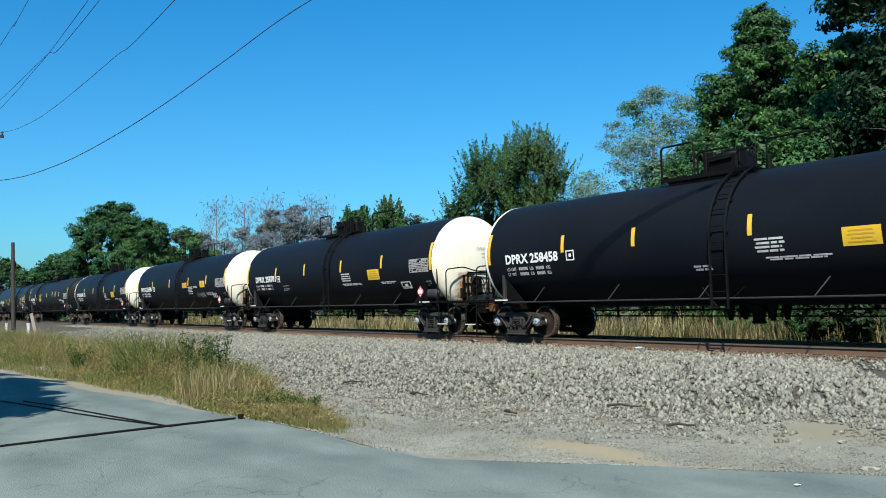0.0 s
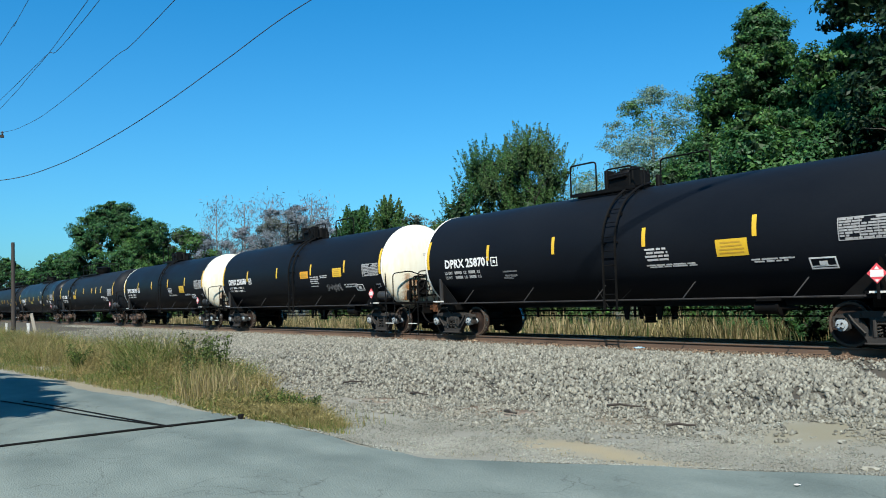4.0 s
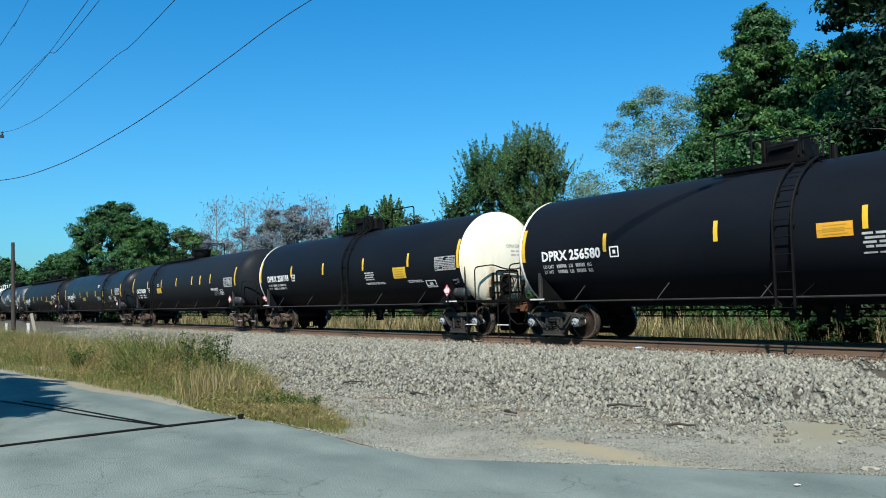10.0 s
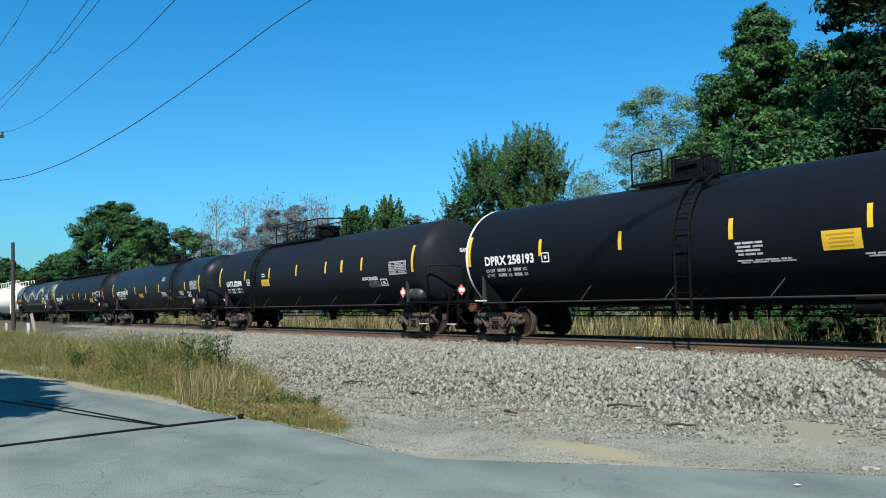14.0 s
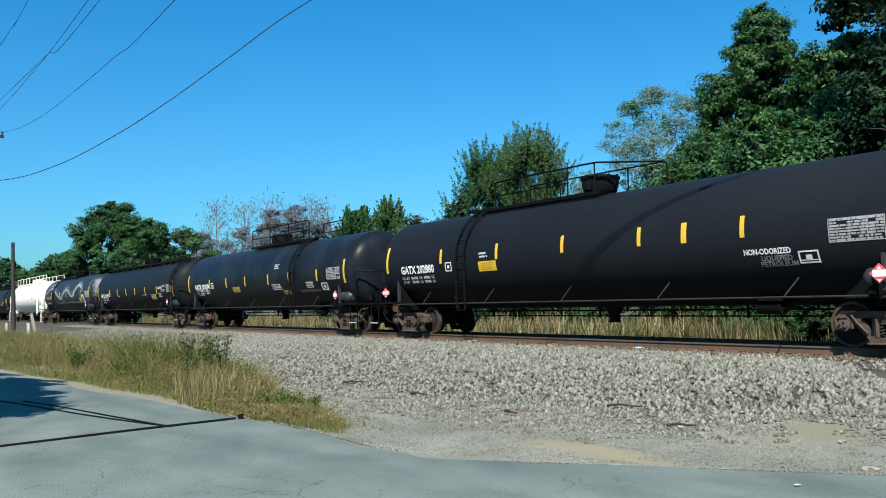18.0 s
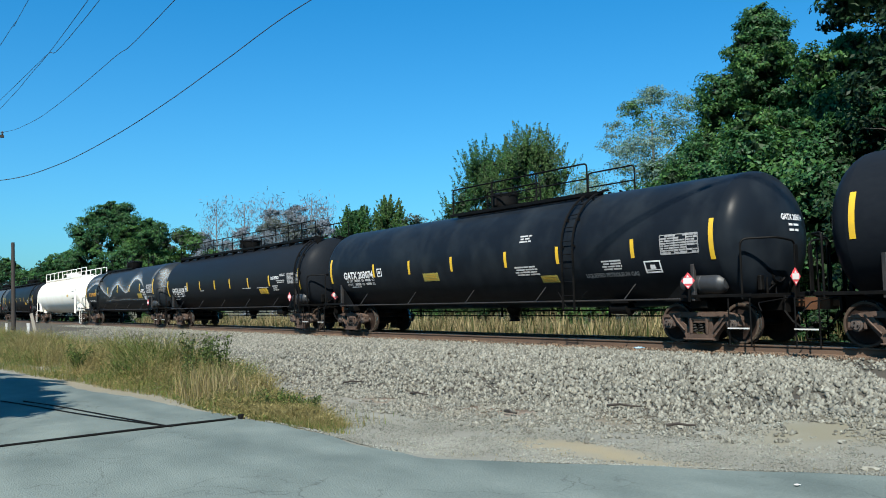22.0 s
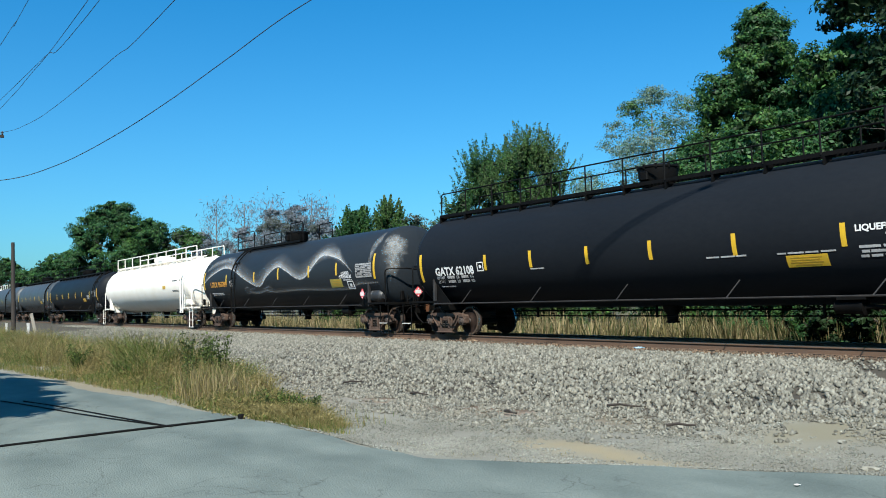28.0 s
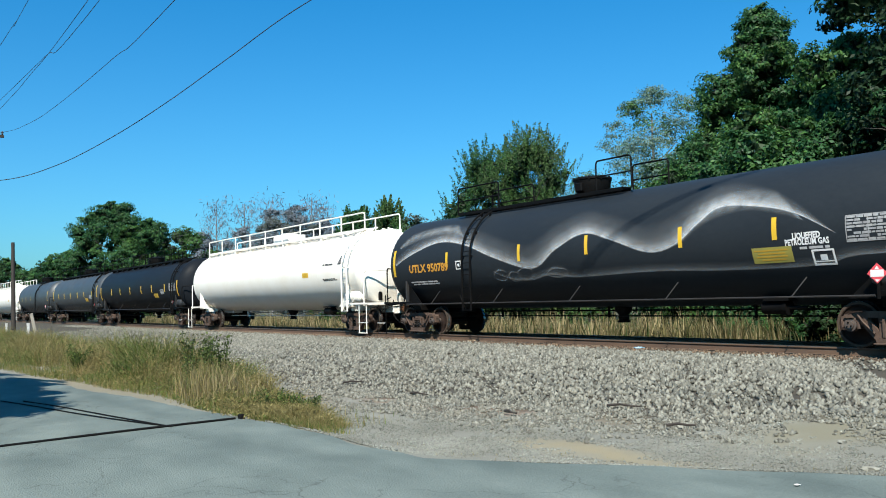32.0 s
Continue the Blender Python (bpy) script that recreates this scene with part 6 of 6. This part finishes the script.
# shaded strip behind the line: shade is put into the leaf colour
tree(-7.2, 24.4, 5.0, 6.0, 37, "dense bush close behind the line, toned dark for shade", 420, 46, 0.10, (SHADELEAF, LEAFDARK), low=0.0, bright=0.2)
tree(-3.4, 23.8, 5.4, 6.0, 38, "dense bush close behind the line, toned dark for shade", 380, 46, 0.10, (SHADELEAF, LEAFDARK), low=0.0, bright=0.2)
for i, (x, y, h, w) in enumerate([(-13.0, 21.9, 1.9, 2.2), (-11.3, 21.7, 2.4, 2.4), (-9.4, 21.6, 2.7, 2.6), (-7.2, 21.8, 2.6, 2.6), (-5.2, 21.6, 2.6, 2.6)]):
    tree(x, y, h, w, 120 + i, "dense shrub close behind the line, toned dark for shade", 240, 40, 0.07, (SHADELEAF, LEAFDARK), low=0.0, bright=0.15, boughs=20)
# across the road, whose shade falls on the asphalt
tree(-12.3, -5.9, 12.0, 7.0, 35, "broad green tree beside the road", 1000, 60, 0.24, low=0.3, boughs=60, core=260)
tree(-16.6, -6.3, 12.2, 7.8, 36, "broad green tree beside the road", 1000, 60, 0.24, low=0.3, boughs=60, core=260)
# unseen tree row, added to block skylight and darken the tanks' reflections
wood = [tree(12.0 + 7 * i, -21.0 - 2 * i, 11.0 + i, 10.0, 50 + i, "unseen broad tree added across the road to block skylight", 420, 36, 0.20, low=0.0, boughs=40) for i in range(2)]
for i in range(13):
    x, y = 4.0 - 8.5 * i, -20.0 - 3.5 * ((i * 7) % 3) + 0.04 * i
    copy_thing(wood[i % 2], pose(x, y, ROAD_Z - 0.2, 0, 0, 67 * i))


def blades(name, spots, label, mats, seed, wide=0.0045, bend=0.4, category="grass"):
    """Grass: tapering bent blades. spots: x, y, height, material index and, for tufts, a lean."""
    rng = np.random.default_rng(seed)
    n = len(spots)
    sp = np.array(spots)
    base = np.stack([sp[:, 0], sp[:, 1], np.array([ground_z(a, b) for a, b in sp[:, :2]]) - 0.02], 1)
    a = rng.uniform(0, 6.283, n)
    side = np.stack([np.cos(a), np.sin(a), np.zeros(n)], 1)
    fall = np.stack([-np.sin(a), np.cos(a), np.zeros(n)], 1) * (rng.uniform(-1, 1, (n, 1)) * bend)
    if sp.shape[1] > 4:
        fall[:, :2] += sp[:, 4:6]
    h = sp[:, 2:3]
    up = np.array([0, 0, 1.0])
    w = wide * rng.uniform(0.6, 1.5, (n, 1)) * (0.6 + h)
    rows = []
    for t, k in ((0, 1.0), (0.5, 0.8)):
        c = base + up * h * t + fall * h * t * t
        rows += [c - side * w * k, c + side * w * k]
    rows.append(base + up * h * 0.97 + fall * h)
    vs = np.stack(rows, 1).reshape(-1, 3)
    k = np.arange(n)[:, None] * 5
    me = tri_mesh(name, vs, np.concatenate([k + (0, 1, 3), k + (0, 3, 2), k + (2, 3, 4)]))
    for m in mats:
        me.materials.append(m)
    mi = sp[:, 3].astype(np.int32)
    me.polygons.foreach_set("material_index", np.concatenate([mi, mi, mi]))
    return tagged(new(name, me), label, category, kind="stuff")


rng = np.random.default_rng(7)
spots, herbs = [], []
while len(spots) < 60000:
    x = -10.4 - 50 * rng.uniform() ** 1.6
    depth = min(0.55 + 0.27 * (-10.0 - x), 5.0 - 0.012 * (x + 60))
    v = rng.uniform()
    bank = 0.10 + 0.60 * step(12.5, 17.0, -x)
    y = road_edge(x) + bank + (depth - bank * 0.5) * v
    lump = noise.noise((x * 0.5, y * 0.6, 2)) + 0.6 * noise.noise((x * 1.6, y * 1.9, 6))
    if rng.uniform() > 0.66 + 0.8 * lump:
        continue
    far = min(1.0, max(0.0, (-10.6 - x) / 5.5))
    tall = (0.09 + 0.56 * step(0.02, 0.40, v) * (1 - 0.45 * step(0.75, 1.0, v)) * far ** 0.8) * max(0.35, 0.9 + 1.0 * lump)
    tall = max(0.06, tall)
    dry = 0.72 + 1.7 * noise.noise((x * 0.45, y * 0.8, 4)) - (0.35 if v < 0.15 else 0) + 0.25 * step(-18.0, -15.0, x) * step(-12.5, -14.0, x)
    seedy = rng.uniform() < 0.12
    if rng.uniform() < 0.85 * far:
        green = 1 if rng.uniform() < 0.62 - 0.5 * dry else 0
        r = rng.uniform(0.08, 0.20)
        for k in range(24):
            q = rng.normal(size=3)
            h = rng.uniform(0.12, 1.0) * tall * 0.92
            herbs.append((x + r * q[0] * 0.7, y + r * q[1] * 0.7, h, 1 if green and rng.uniform() < 0.8 else 2 if rng.uniform() < 0.45 else 0))
    for k in range(13):
        a, q = rng.uniform(0, 6.283), rng.uniform() ** 0.7
        u = 2 if seedy and rng.uniform() < 0.6 else 0 if rng.uniform() < dry else 1
        spots.append((x + 0.14 * q * math.cos(a), y + 0.14 * q * math.sin(a), tall * rng.uniform(0.35, 1.3), u, 1.0 * q * math.cos(a), 1.0 * q * math.sin(a)))
for i in range(700):
    x, y = rng.normal(-15.2, 0.75), rng.normal(5.55, 0.28)
    a = rng.uniform(0, 6.283)
    spots.append((x, y, rng.uniform(0.35, 0.85), 2 if rng.uniform() < 0.7 else 0, 0.12 * math.cos(a), 0.12 * math.sin(a)))
blades("verge_grass", spots, "tall dry grass mixed with green along the road", [DRYGRASS, GREENGRASS, STALK], 8, wide=0.0036, bend=0.7)
ha = np.array(herbs)
hz = np.array([ground_z(a, b) for a, b in ha[:, :2]]) + ha[:, 2]
tagged(new("verge_herbs", leaf_mesh("verge_herbs", np.stack([ha[:, 0], ha[:, 1], hz], 1), rng.normal(size=(len(ha), 3)) + np.array([0, 0, 0.4]), rng.uniform(0.012, 0.034, len(ha)), rng, [DRYGRASS, GREENGRASS, OLIVELEAF], ha[:, 3].astype(int), thin=0.36)), "low olive and brown herbs mixed through the dry grass", "herbs", kind="stuff")
spots = []
for i in range(1700):
    x = -9.7 - 2.2 * rng.uniform()
    spots.append((x, road_edge(x) + 0.10 + abs(rng.normal(0, 0.20)), rng.uniform(0.03, 0.12), 0 if rng.uniform() < 0.5 else 1))
for i in range(9000):
    x = -10.2 - 24 * rng.uniform() ** 1.2
    spots.append((x, road_edge(x) + 0.10 + 0.5 * step(13, 17, -x) + abs(rng.normal(0, 0.5)), rng.uniform(0.05, 0.2), 0 if rng.uniform() < 0.5 else 1))
for i in range(300):
    x = -4.0 - 5.0 * rng.uniform()
    spots.append((x, road_edge(x) + 0.25 + abs(rng.normal(0, 0.30)), rng.uniform(0.02, 0.06), 0))
blades("low_grass", spots, "short green grass creeping over the gravel", [DRYGRASS, GREENGRASS], 9)
spots = []
for i in range(32000):
    x = -6 - 72 * rng.uniform() ** 1.1
    y = TRACK_Y + 4.0 + 4.5 * rng.uniform() ** 1.4
    lump = noise.noise((x * 0.9, y * 0.9, 3)) + 0.5 * noise.noise((x * 2.6, y * 2.6, 8))
    if rng.uniform() > 0.7 + lump:
        continue
    green = 0.22 + 0.5 * step(-22, -12, x) + 0.8 * noise.noise((x * 0.5, y * 0.6, 5))
    spots.append((x, y, (rng.uniform(0.6, 1.25) + 0.25 * step(-14, -10, x)) * (0.9 + 0.45 * lump), 1 if rng.uniform() < green else 2 if rng.uniform() < 0.25 else 0))
blades("field_stalks", spots, "tall dry stalks standing behind the line", [STALK, FIELDGREEN, WEED], 10, wide=0.011, bend=0.55, category="dry stalks")


def weed(x, y, h, seed, label, mats=(WEED, GREENGRASS), n=560, spread=0.35):
    """A leafy weed: stems with many small leaves."""
    rng = np.random.default_rng(seed)
    rr = random.Random(seed)
    ob = tagged(new("weed"), label, "weed")
    ob.matrix_basis = pose(x, y, ground_z(x, y) - 0.02)
    g = Geo()
    cs = []
    for i in range(8):
        a = i * 2.4 + rr.uniform(-0.4, 0.4)
        top = Vector((math.cos(a) * spread * rr.uniform(0.3, 1), math.sin(a) * spread * rr.uniform(0.3, 1), h * rr.uniform(0.65, 1.0)))
        pts = [Vector((0, 0, 0)), top * 0.5 + Vector((0, 0, 0.1 * h)), top]
        part("stem", Geo().pipe(pts, 0.008, 5, r1=0.003), WEED, ob)
        for k in range(n // 8):
            t = rr.uniform(0.2, 1)
            p = pts[0].lerp(pts[1], t * 2) if t < 0.5 else pts[1].lerp(pts[2], t * 2 - 1)
            cs.append(tuple(p + Vector((rr.uniform(-1, 1), rr.uniform(-1, 1), rr.uniform(-0.6, 0.6))) * 0.07))
    part("leaves", leaf_mesh("leaves", np.array(cs), rng.normal(size=(len(cs), 3)), 0.028 * (0.7 + h * 0.5) * rng.uniform(0.5, 1.3, len(cs)), rng, mats, (rng.uniform(size=len(cs)) < 0.3).astype(int), thin=0.4), None, ob)


for i, (x, y, h) in enumerate([(-19.0, 6.35, 1.15), (-18.5, 6.3, 0.8), (-18.1, 6.5, 1.25), (-17.6, 6.35, 0.95), (-17.3, 6.5, 1.15), (-18.8, 6.7, 1.0), (-17.9, 6.0, 0.7)]):
    weed(x, y, h, 1 + 30 * (i > 3) + i, "dark leafy weed standing over the dry grass", n=330, spread=0.20)
weed(-24.4, 5.2, 0.85, 4, "bright green weed among dry grass", (GREENGRASS, WEED))
weed(-23.9, 5.0, 0.75, 5, "bright green weed among dry grass", (GREENGRASS, WEED))
weed(-20.5, 5.3, 0.6, 6, "green weed among dry grass", (GREENGRASS, WEED))
weed(-12.9, 5.55, 0.40, 7, "low green weed at the road's edge", (WEED, GREENGRASS))
weed(-12.4, 5.75, 0.36, 8, "low green weed at the road's edge", (GREENGRASS, WEED))
weed(-12.0, 5.9, 0.30, 9, "low green weed at the road's edge", (WEED, GREENGRASS))
for i, (x, y, h) in enumerate([(-13.5, 21.6, 1.5), (-12.4, 22.2, 1.7), (-11.4, 21.5, 1.5), (-10.2, 22.0, 1.8), (-9.2, 21.6, 1.6), (-14.8, 22.4, 1.4), (-8.0, 22.2, 1.8), (-16.5, 22.6, 1.3)]):
    weed(x, y, h, 20 + i, "leafy green shrub behind the line", (LEAFMID, LEAFDARK), 1500, 0.8)



# ---- wires, poles, small things ----
WIRE = mat("black_cable_sheath", (0.02, 0.02, 0.022), (0.03, 0.03, 0.03), rough=0.6, grain=30, patch=4)
POLEWOOD = mat("dark_treated_pole_wood", (0.020, 0.016, 0.014), (0.035, 0.027, 0.022), rough=0.9, grain=20, patch=2, bump=0.5, stretch=(4, 4, 0.4))
PALEWOOD = mat("bleached_board", (0.294, 0.266, 0.224), (0.21, 0.189, 0.154), rough=0.85, grain=20, patch=2, bump=0.4, stretch=(3, 3, 0.5))
PORCELAIN = mat("grey_porcelain", (0.08, 0.08, 0.085), (0.05, 0.05, 0.055), rough=0.25, grain=20, patch=4, bump=0)
RUBBER = mat("black_rubber", (0.004, 0.004, 0.004), (0.007, 0.007, 0.007), spec=0.1, rough=0.7, grain=40, patch=3)
LITTERBLUE = mat("crumpled_blue_plastic", (0.112, 0.266, 0.434), (0.245, 0.385, 0.49), rough=0.4, grain=18, patch=8, bump=0.3)
TAN = mat("tan_cardboard", (0.294, 0.21, 0.133), (0.231, 0.168, 0.112), rough=0.8, grain=30, patch=4)


def overhead_wire(points, r, label):
    """A hanging cable through three or more points, smoothed."""
    pts = [Vector(p) for p in points]
    out = []
    for i in range(len(pts) - 1):
        p0, p1, p2, p3 = pts[max(i - 1, 0)], pts[i], pts[i + 1], pts[min(i + 2, len(pts) - 1)]
        for k in range(8):
            t = k / 8
            out.append(0.5 * (2 * p1 + (p2 - p0) * t + (2 * p0 - 5 * p1 + 4 * p2 - p3) * t * t + (3 * p1 - p0 - 3 * p2 + p3) * t ** 3))
    out.append(pts[-1])
    ob = part("overhead_cable", Geo().pipe(out, r, 7), WIRE)
    return tagged(ob, label, "cable", group="overhead cables")


heavy = overhead_wire([(-38.0, -0.7, 6.5), (-32.0, 1.87, 5.45), (-27.7, 3.71, 5.03), (-25.2, 4.78, 5.19), (-22.96, 5.73, 5.69), (-20.95, 6.59, 6.33), (-19.12, 7.37, 7.02), (-16.8, 8.34, 7.86), (-12.9, 9.95, 8.73), (-9.2, 11.6, 9.56), (-2.0, 14.8, 11.2), (6.0, 18.4, 13.0), (10.5, 20.5, 14.1)], 0.011, "thick black cable slung over the line")
for lift in (-0.08, 0.08, 0.16):
    part("cable_strand", Geo().pipe([(-13.4, 9.74 + lift * 0.3, 8.62 + lift), (-12.9, 9.95, 8.73 + lift), (-11.0, 10.8, 9.16 + lift), (-9.2, 11.6, 9.56 + lift), (-5.6, 13.2, 10.38 + lift)], 0.0125, 7), WIRE, heavy)
part("splice_case", Geo().lathe([(-0.15, 0.0), (-0.13, 0.065), (0.13, 0.065), (0.15, 0.0)], 12, "x"), WIRE, heavy, at=pose(-8.35, 12.0, 9.75, 0, -12, 24))
overhead_wire([(-62, 5.5, 12.5), (-41.4, 5.54, 9.05), (-34.4, 5.54, 8.14), (-29.2, 5.54, 7.77), (-22.2, 5.54, 7.55), (-17.5, 5.54, 7.53), (6, 5.6, 8.6)], 0.008, "thin black cable along the road")
overhead_wire([(-62, 4.7, 10.8), (-33.4, 4.65, 8.92), (-26.1, 4.65, 8.47), (-21.2, 4.65, 8.15), (6, 4.7, 8.6)], 0.008, "thin black cable along the road")
overhead_wire([(-62, 4.5, 9.6), (-34.3, 4.59, 8.58), (-28.5, 4.59, 8.41), (-20.9, 4.59, 8.40), (6, 4.6, 9.2)], 0.008, "thin black cable along the road")
overhead_wire([(-62, 3.7, 9.8), (-27.76, 3.71, 9.08), (-23.01, 3.71, 9.0), (6, 3.8, 9.8)], 0.007, "thin black cable along the road")

def pole(x, y, h, r, label, arms=(), lean=0.0, base=-0.6):
    ob = tagged(new("utility_pole"), label, "utility pole")
    ob.matrix_basis = pose(x, y, base, 0, lean, 0)
    part("shaft", Geo().lathe([(0.0, r), (h * 0.5, r * 0.9), (h, r * 0.72), (h + 0.02, 0.0)], 16, "z"), POLEWOOD, ob)
    for z, w in arms:
        a = part("crossarm", Geo().box(-0.05, 0.05, -w, w, z - 0.06, z + 0.06, c=0.008), POLEWOOD, ob)
        for k in (-0.95, -0.5, 0.5, 0.95):
            part("insulator", Geo().lathe([(0.06, 0.02), (0.10, 0.06), (0.14, 0.03), (0.17, 0.055), (0.21, 0.03), (0.24, 0.0)], 12, "z", (0, k * w, z)), PORCELAIN, a)
    return ob


pole(-54.4, 8.0, 5.75, 0.13, "short dark wooden pole leaning a little", lean=-3.0)
pole(-40.4, 4.3, 9.6, 0.15, "dark wooden pole carrying cables on crossarms", arms=((9.3, 1.25), (8.2, 1.0)), base=-0.6)

pole(10.5, 20.6, 14.9, 0.16, "tall dark wooden pole behind the line", arms=((14.5, 0.9),))
pole(6.05, 4.68, 10.6, 0.16, "dark wooden pole carrying cables on crossarms", arms=((9.2, 1.25),))
pole(-38.1, -0.8, 7.6, 0.14, "dark wooden pole beside the road", arms=((6.9, 0.8),))


def marker(x, y, h, w, label, lean=(0, 0), m=WHITEPAINT):
    ob = tagged(new("marker_post"), label, "marker post")
    ob.matrix_basis = pose(x, y, ground_z(x, y) - 0.1, lean[0], lean[1], 0)
    part("post", Geo().box(-w / 2, w / 2, -w / 2, w / 2, 0, h, c=0.012), m, ob)
    part("post_cap", Geo().box(-w / 2 - 0.01, w / 2 + 0.01, -w / 2 - 0.01, w / 2 + 0.01, h - 0.03, h + 0.02, c=0.01), m, ob)


marker(-61.0, 8.55, 1.0, 0.13, "white wooden marker post beside the line")
marker(-56.0, 9.02, 1.0, 0.15, "white wooden marker post beside the line")
marker(-48.6, 8.3, 1.65, 0.14, "bleached wooden post leaning over in the grass", (10, -8), PALEWOOD)

# rubber hose across the road, staked at the edge
hose = overhead_wire([(-11.3, -4.0, ROAD_Z + 0.018), (-11.45, 0.0, ROAD_Z + 0.018), (-11.57, 1.56, ROAD_Z + 0.018), (-11.72, 3.2, ROAD_Z + 0.018), (-11.82, 4.62, ROAD_Z + 0.01)], 0.017, "black rubber hose laid across the road")
hose.name = "rubber_hose"
hose["category"], hose["group"] = "hose", "hose on the road"
hose.data.materials[0] = RUBBER
part("stake", Geo().box(-0.05, 0.05, -0.04, 0.04, -0.05, 0.06, c=0.015), RUBBER, hose, at=pose(-11.84, 4.72, ROAD_Z))

# thin black strands laid on the asphalt as stand-ins for cable shadows
for pts in ([(-17.4, 2.35), (-15.99, 2.66), (-14.2, 3.02), (-12.4, 3.46), (-11.78, 3.66)], [(-17.0, 2.66), (-15.66, 2.96), (-13.7, 3.30), (-11.9, 3.62), (-11.74, 3.7)]):
    shadow_line = overhead_wire([(x, y, ROAD_Z + 0.012) for x, y in pts], 0.010, "thin black line on the road in place of a cable's shadow")
    shadow_line.name = "rubber_hose"
    shadow_line["category"], shadow_line["group"] = "hose", "hose on the road"
    shadow_line.data.materials[0] = RUBBER

rr = random.Random(12)


def litter(name, x, y, z, s, m, label):
    g = Geo()
    n = 7
    vs = [(s * (i / n - 0.5) * 1.6, s * (j / n - 0.5), s * 0.28 * rr.random() * (1 - abs(i / n - 0.5))) for i in range(n + 1) for j in range(n + 1)]
    fs = [(i * (n + 1) + j, (i + 1) * (n + 1) + j, (i + 1) * (n + 1) + j + 1, i * (n + 1) + j + 1) for i in range(n) for j in range(n)]
    g.add(vs, fs)
    ob = part(name, g, m, at=pose(x, y, z, 0, 0, rr.uniform(0, 180)))
    md = ob.modifiers.new("thickness", "SOLIDIFY")
    md.thickness = 0.006
    return tagged(ob, label, "litter")


litter("plastic_bag", -14.45, TRACK_Y - 1.05, -0.17, 0.17, LITTERBLUE, "crumpled pale blue plastic bag beside the rail")
litter("cardboard_scrap", -21.3, TRACK_Y - 1.05, -0.17, 0.2, TAN, "tan cardboard scrap beside the rail")
litter("paper_scrap", -4.2, 6.55, ROAD_Z + 0.01, 0.035, WHITEPAINT, "white paper scrap on the road's edge")
for i, (x, y, ln, a) in enumerate([(-8.6, 9.2, 0.5, 20), (-9.6, 7.9, 0.35, -15), (-12.6, 8.3, 0.45, 5), (-7.0, 8.5, 0.35, 40), (-15.5, 8.6, 0.4, 70)]):
    g = Geo().pipe([(-ln / 2, 0, 0.03), (-ln * 0.1, 0.02, 0.05), (ln * 0.2, -0.01, 0.04), (ln / 2, 0.03, 0.03)], 0.022, 6, r1=0.012)
    tagged(part("wood_scrap", g, POLEWOOD, at=pose(x, y, ground_z(x, y) + 0.03, 0, 0, a)), "dark piece of broken wood on the stones", "wood")
for i, (x, y, s) in enumerate([(-3.6, 8.6, 0.10), (-4.6, 9.8, 0.09), (-5.2, 9.0, 0.06), (-3.9, 9.6, 0.06), (-4.3, 7.9, 0.07)]):
    g = Geo().lathe([(0, 0.2), (0.15, 0.9), (0.4, 1.0), (0.62, 0.7), (0.7, 0.0)], 9, "z")
    g.v = [(a * s * (1.2 + 0.3 * math.sin(k * 3.1)), b * s * (0.8 + 0.3 * math.cos(k * 1.7)), c * s) for k, (a, b, c) in enumerate(g.v)]
    tagged(part("loose_stone", g, STONE, at=pose(x, y, ground_z(x, y) - 0.01, 0, 0, i * 50)), "pale loose stone lying on gravel", "stone")



def motions():
    for ob, cx in cars:
        walk(ob, [(t, pose(cx + run_s(t), TRACK_Y, 0)) for t in (i * 0.5 for i in range(65))])
    for w, at in WHEELSETS:
        rows = []
        for i in range(241):
            t = i * 4 / 30
            rows.append((t, Matrix.Translation(at) @ Matrix.Rotation(run_s(t) / 0.457, 4, "Y")))
        walk(w, rows)


motions()
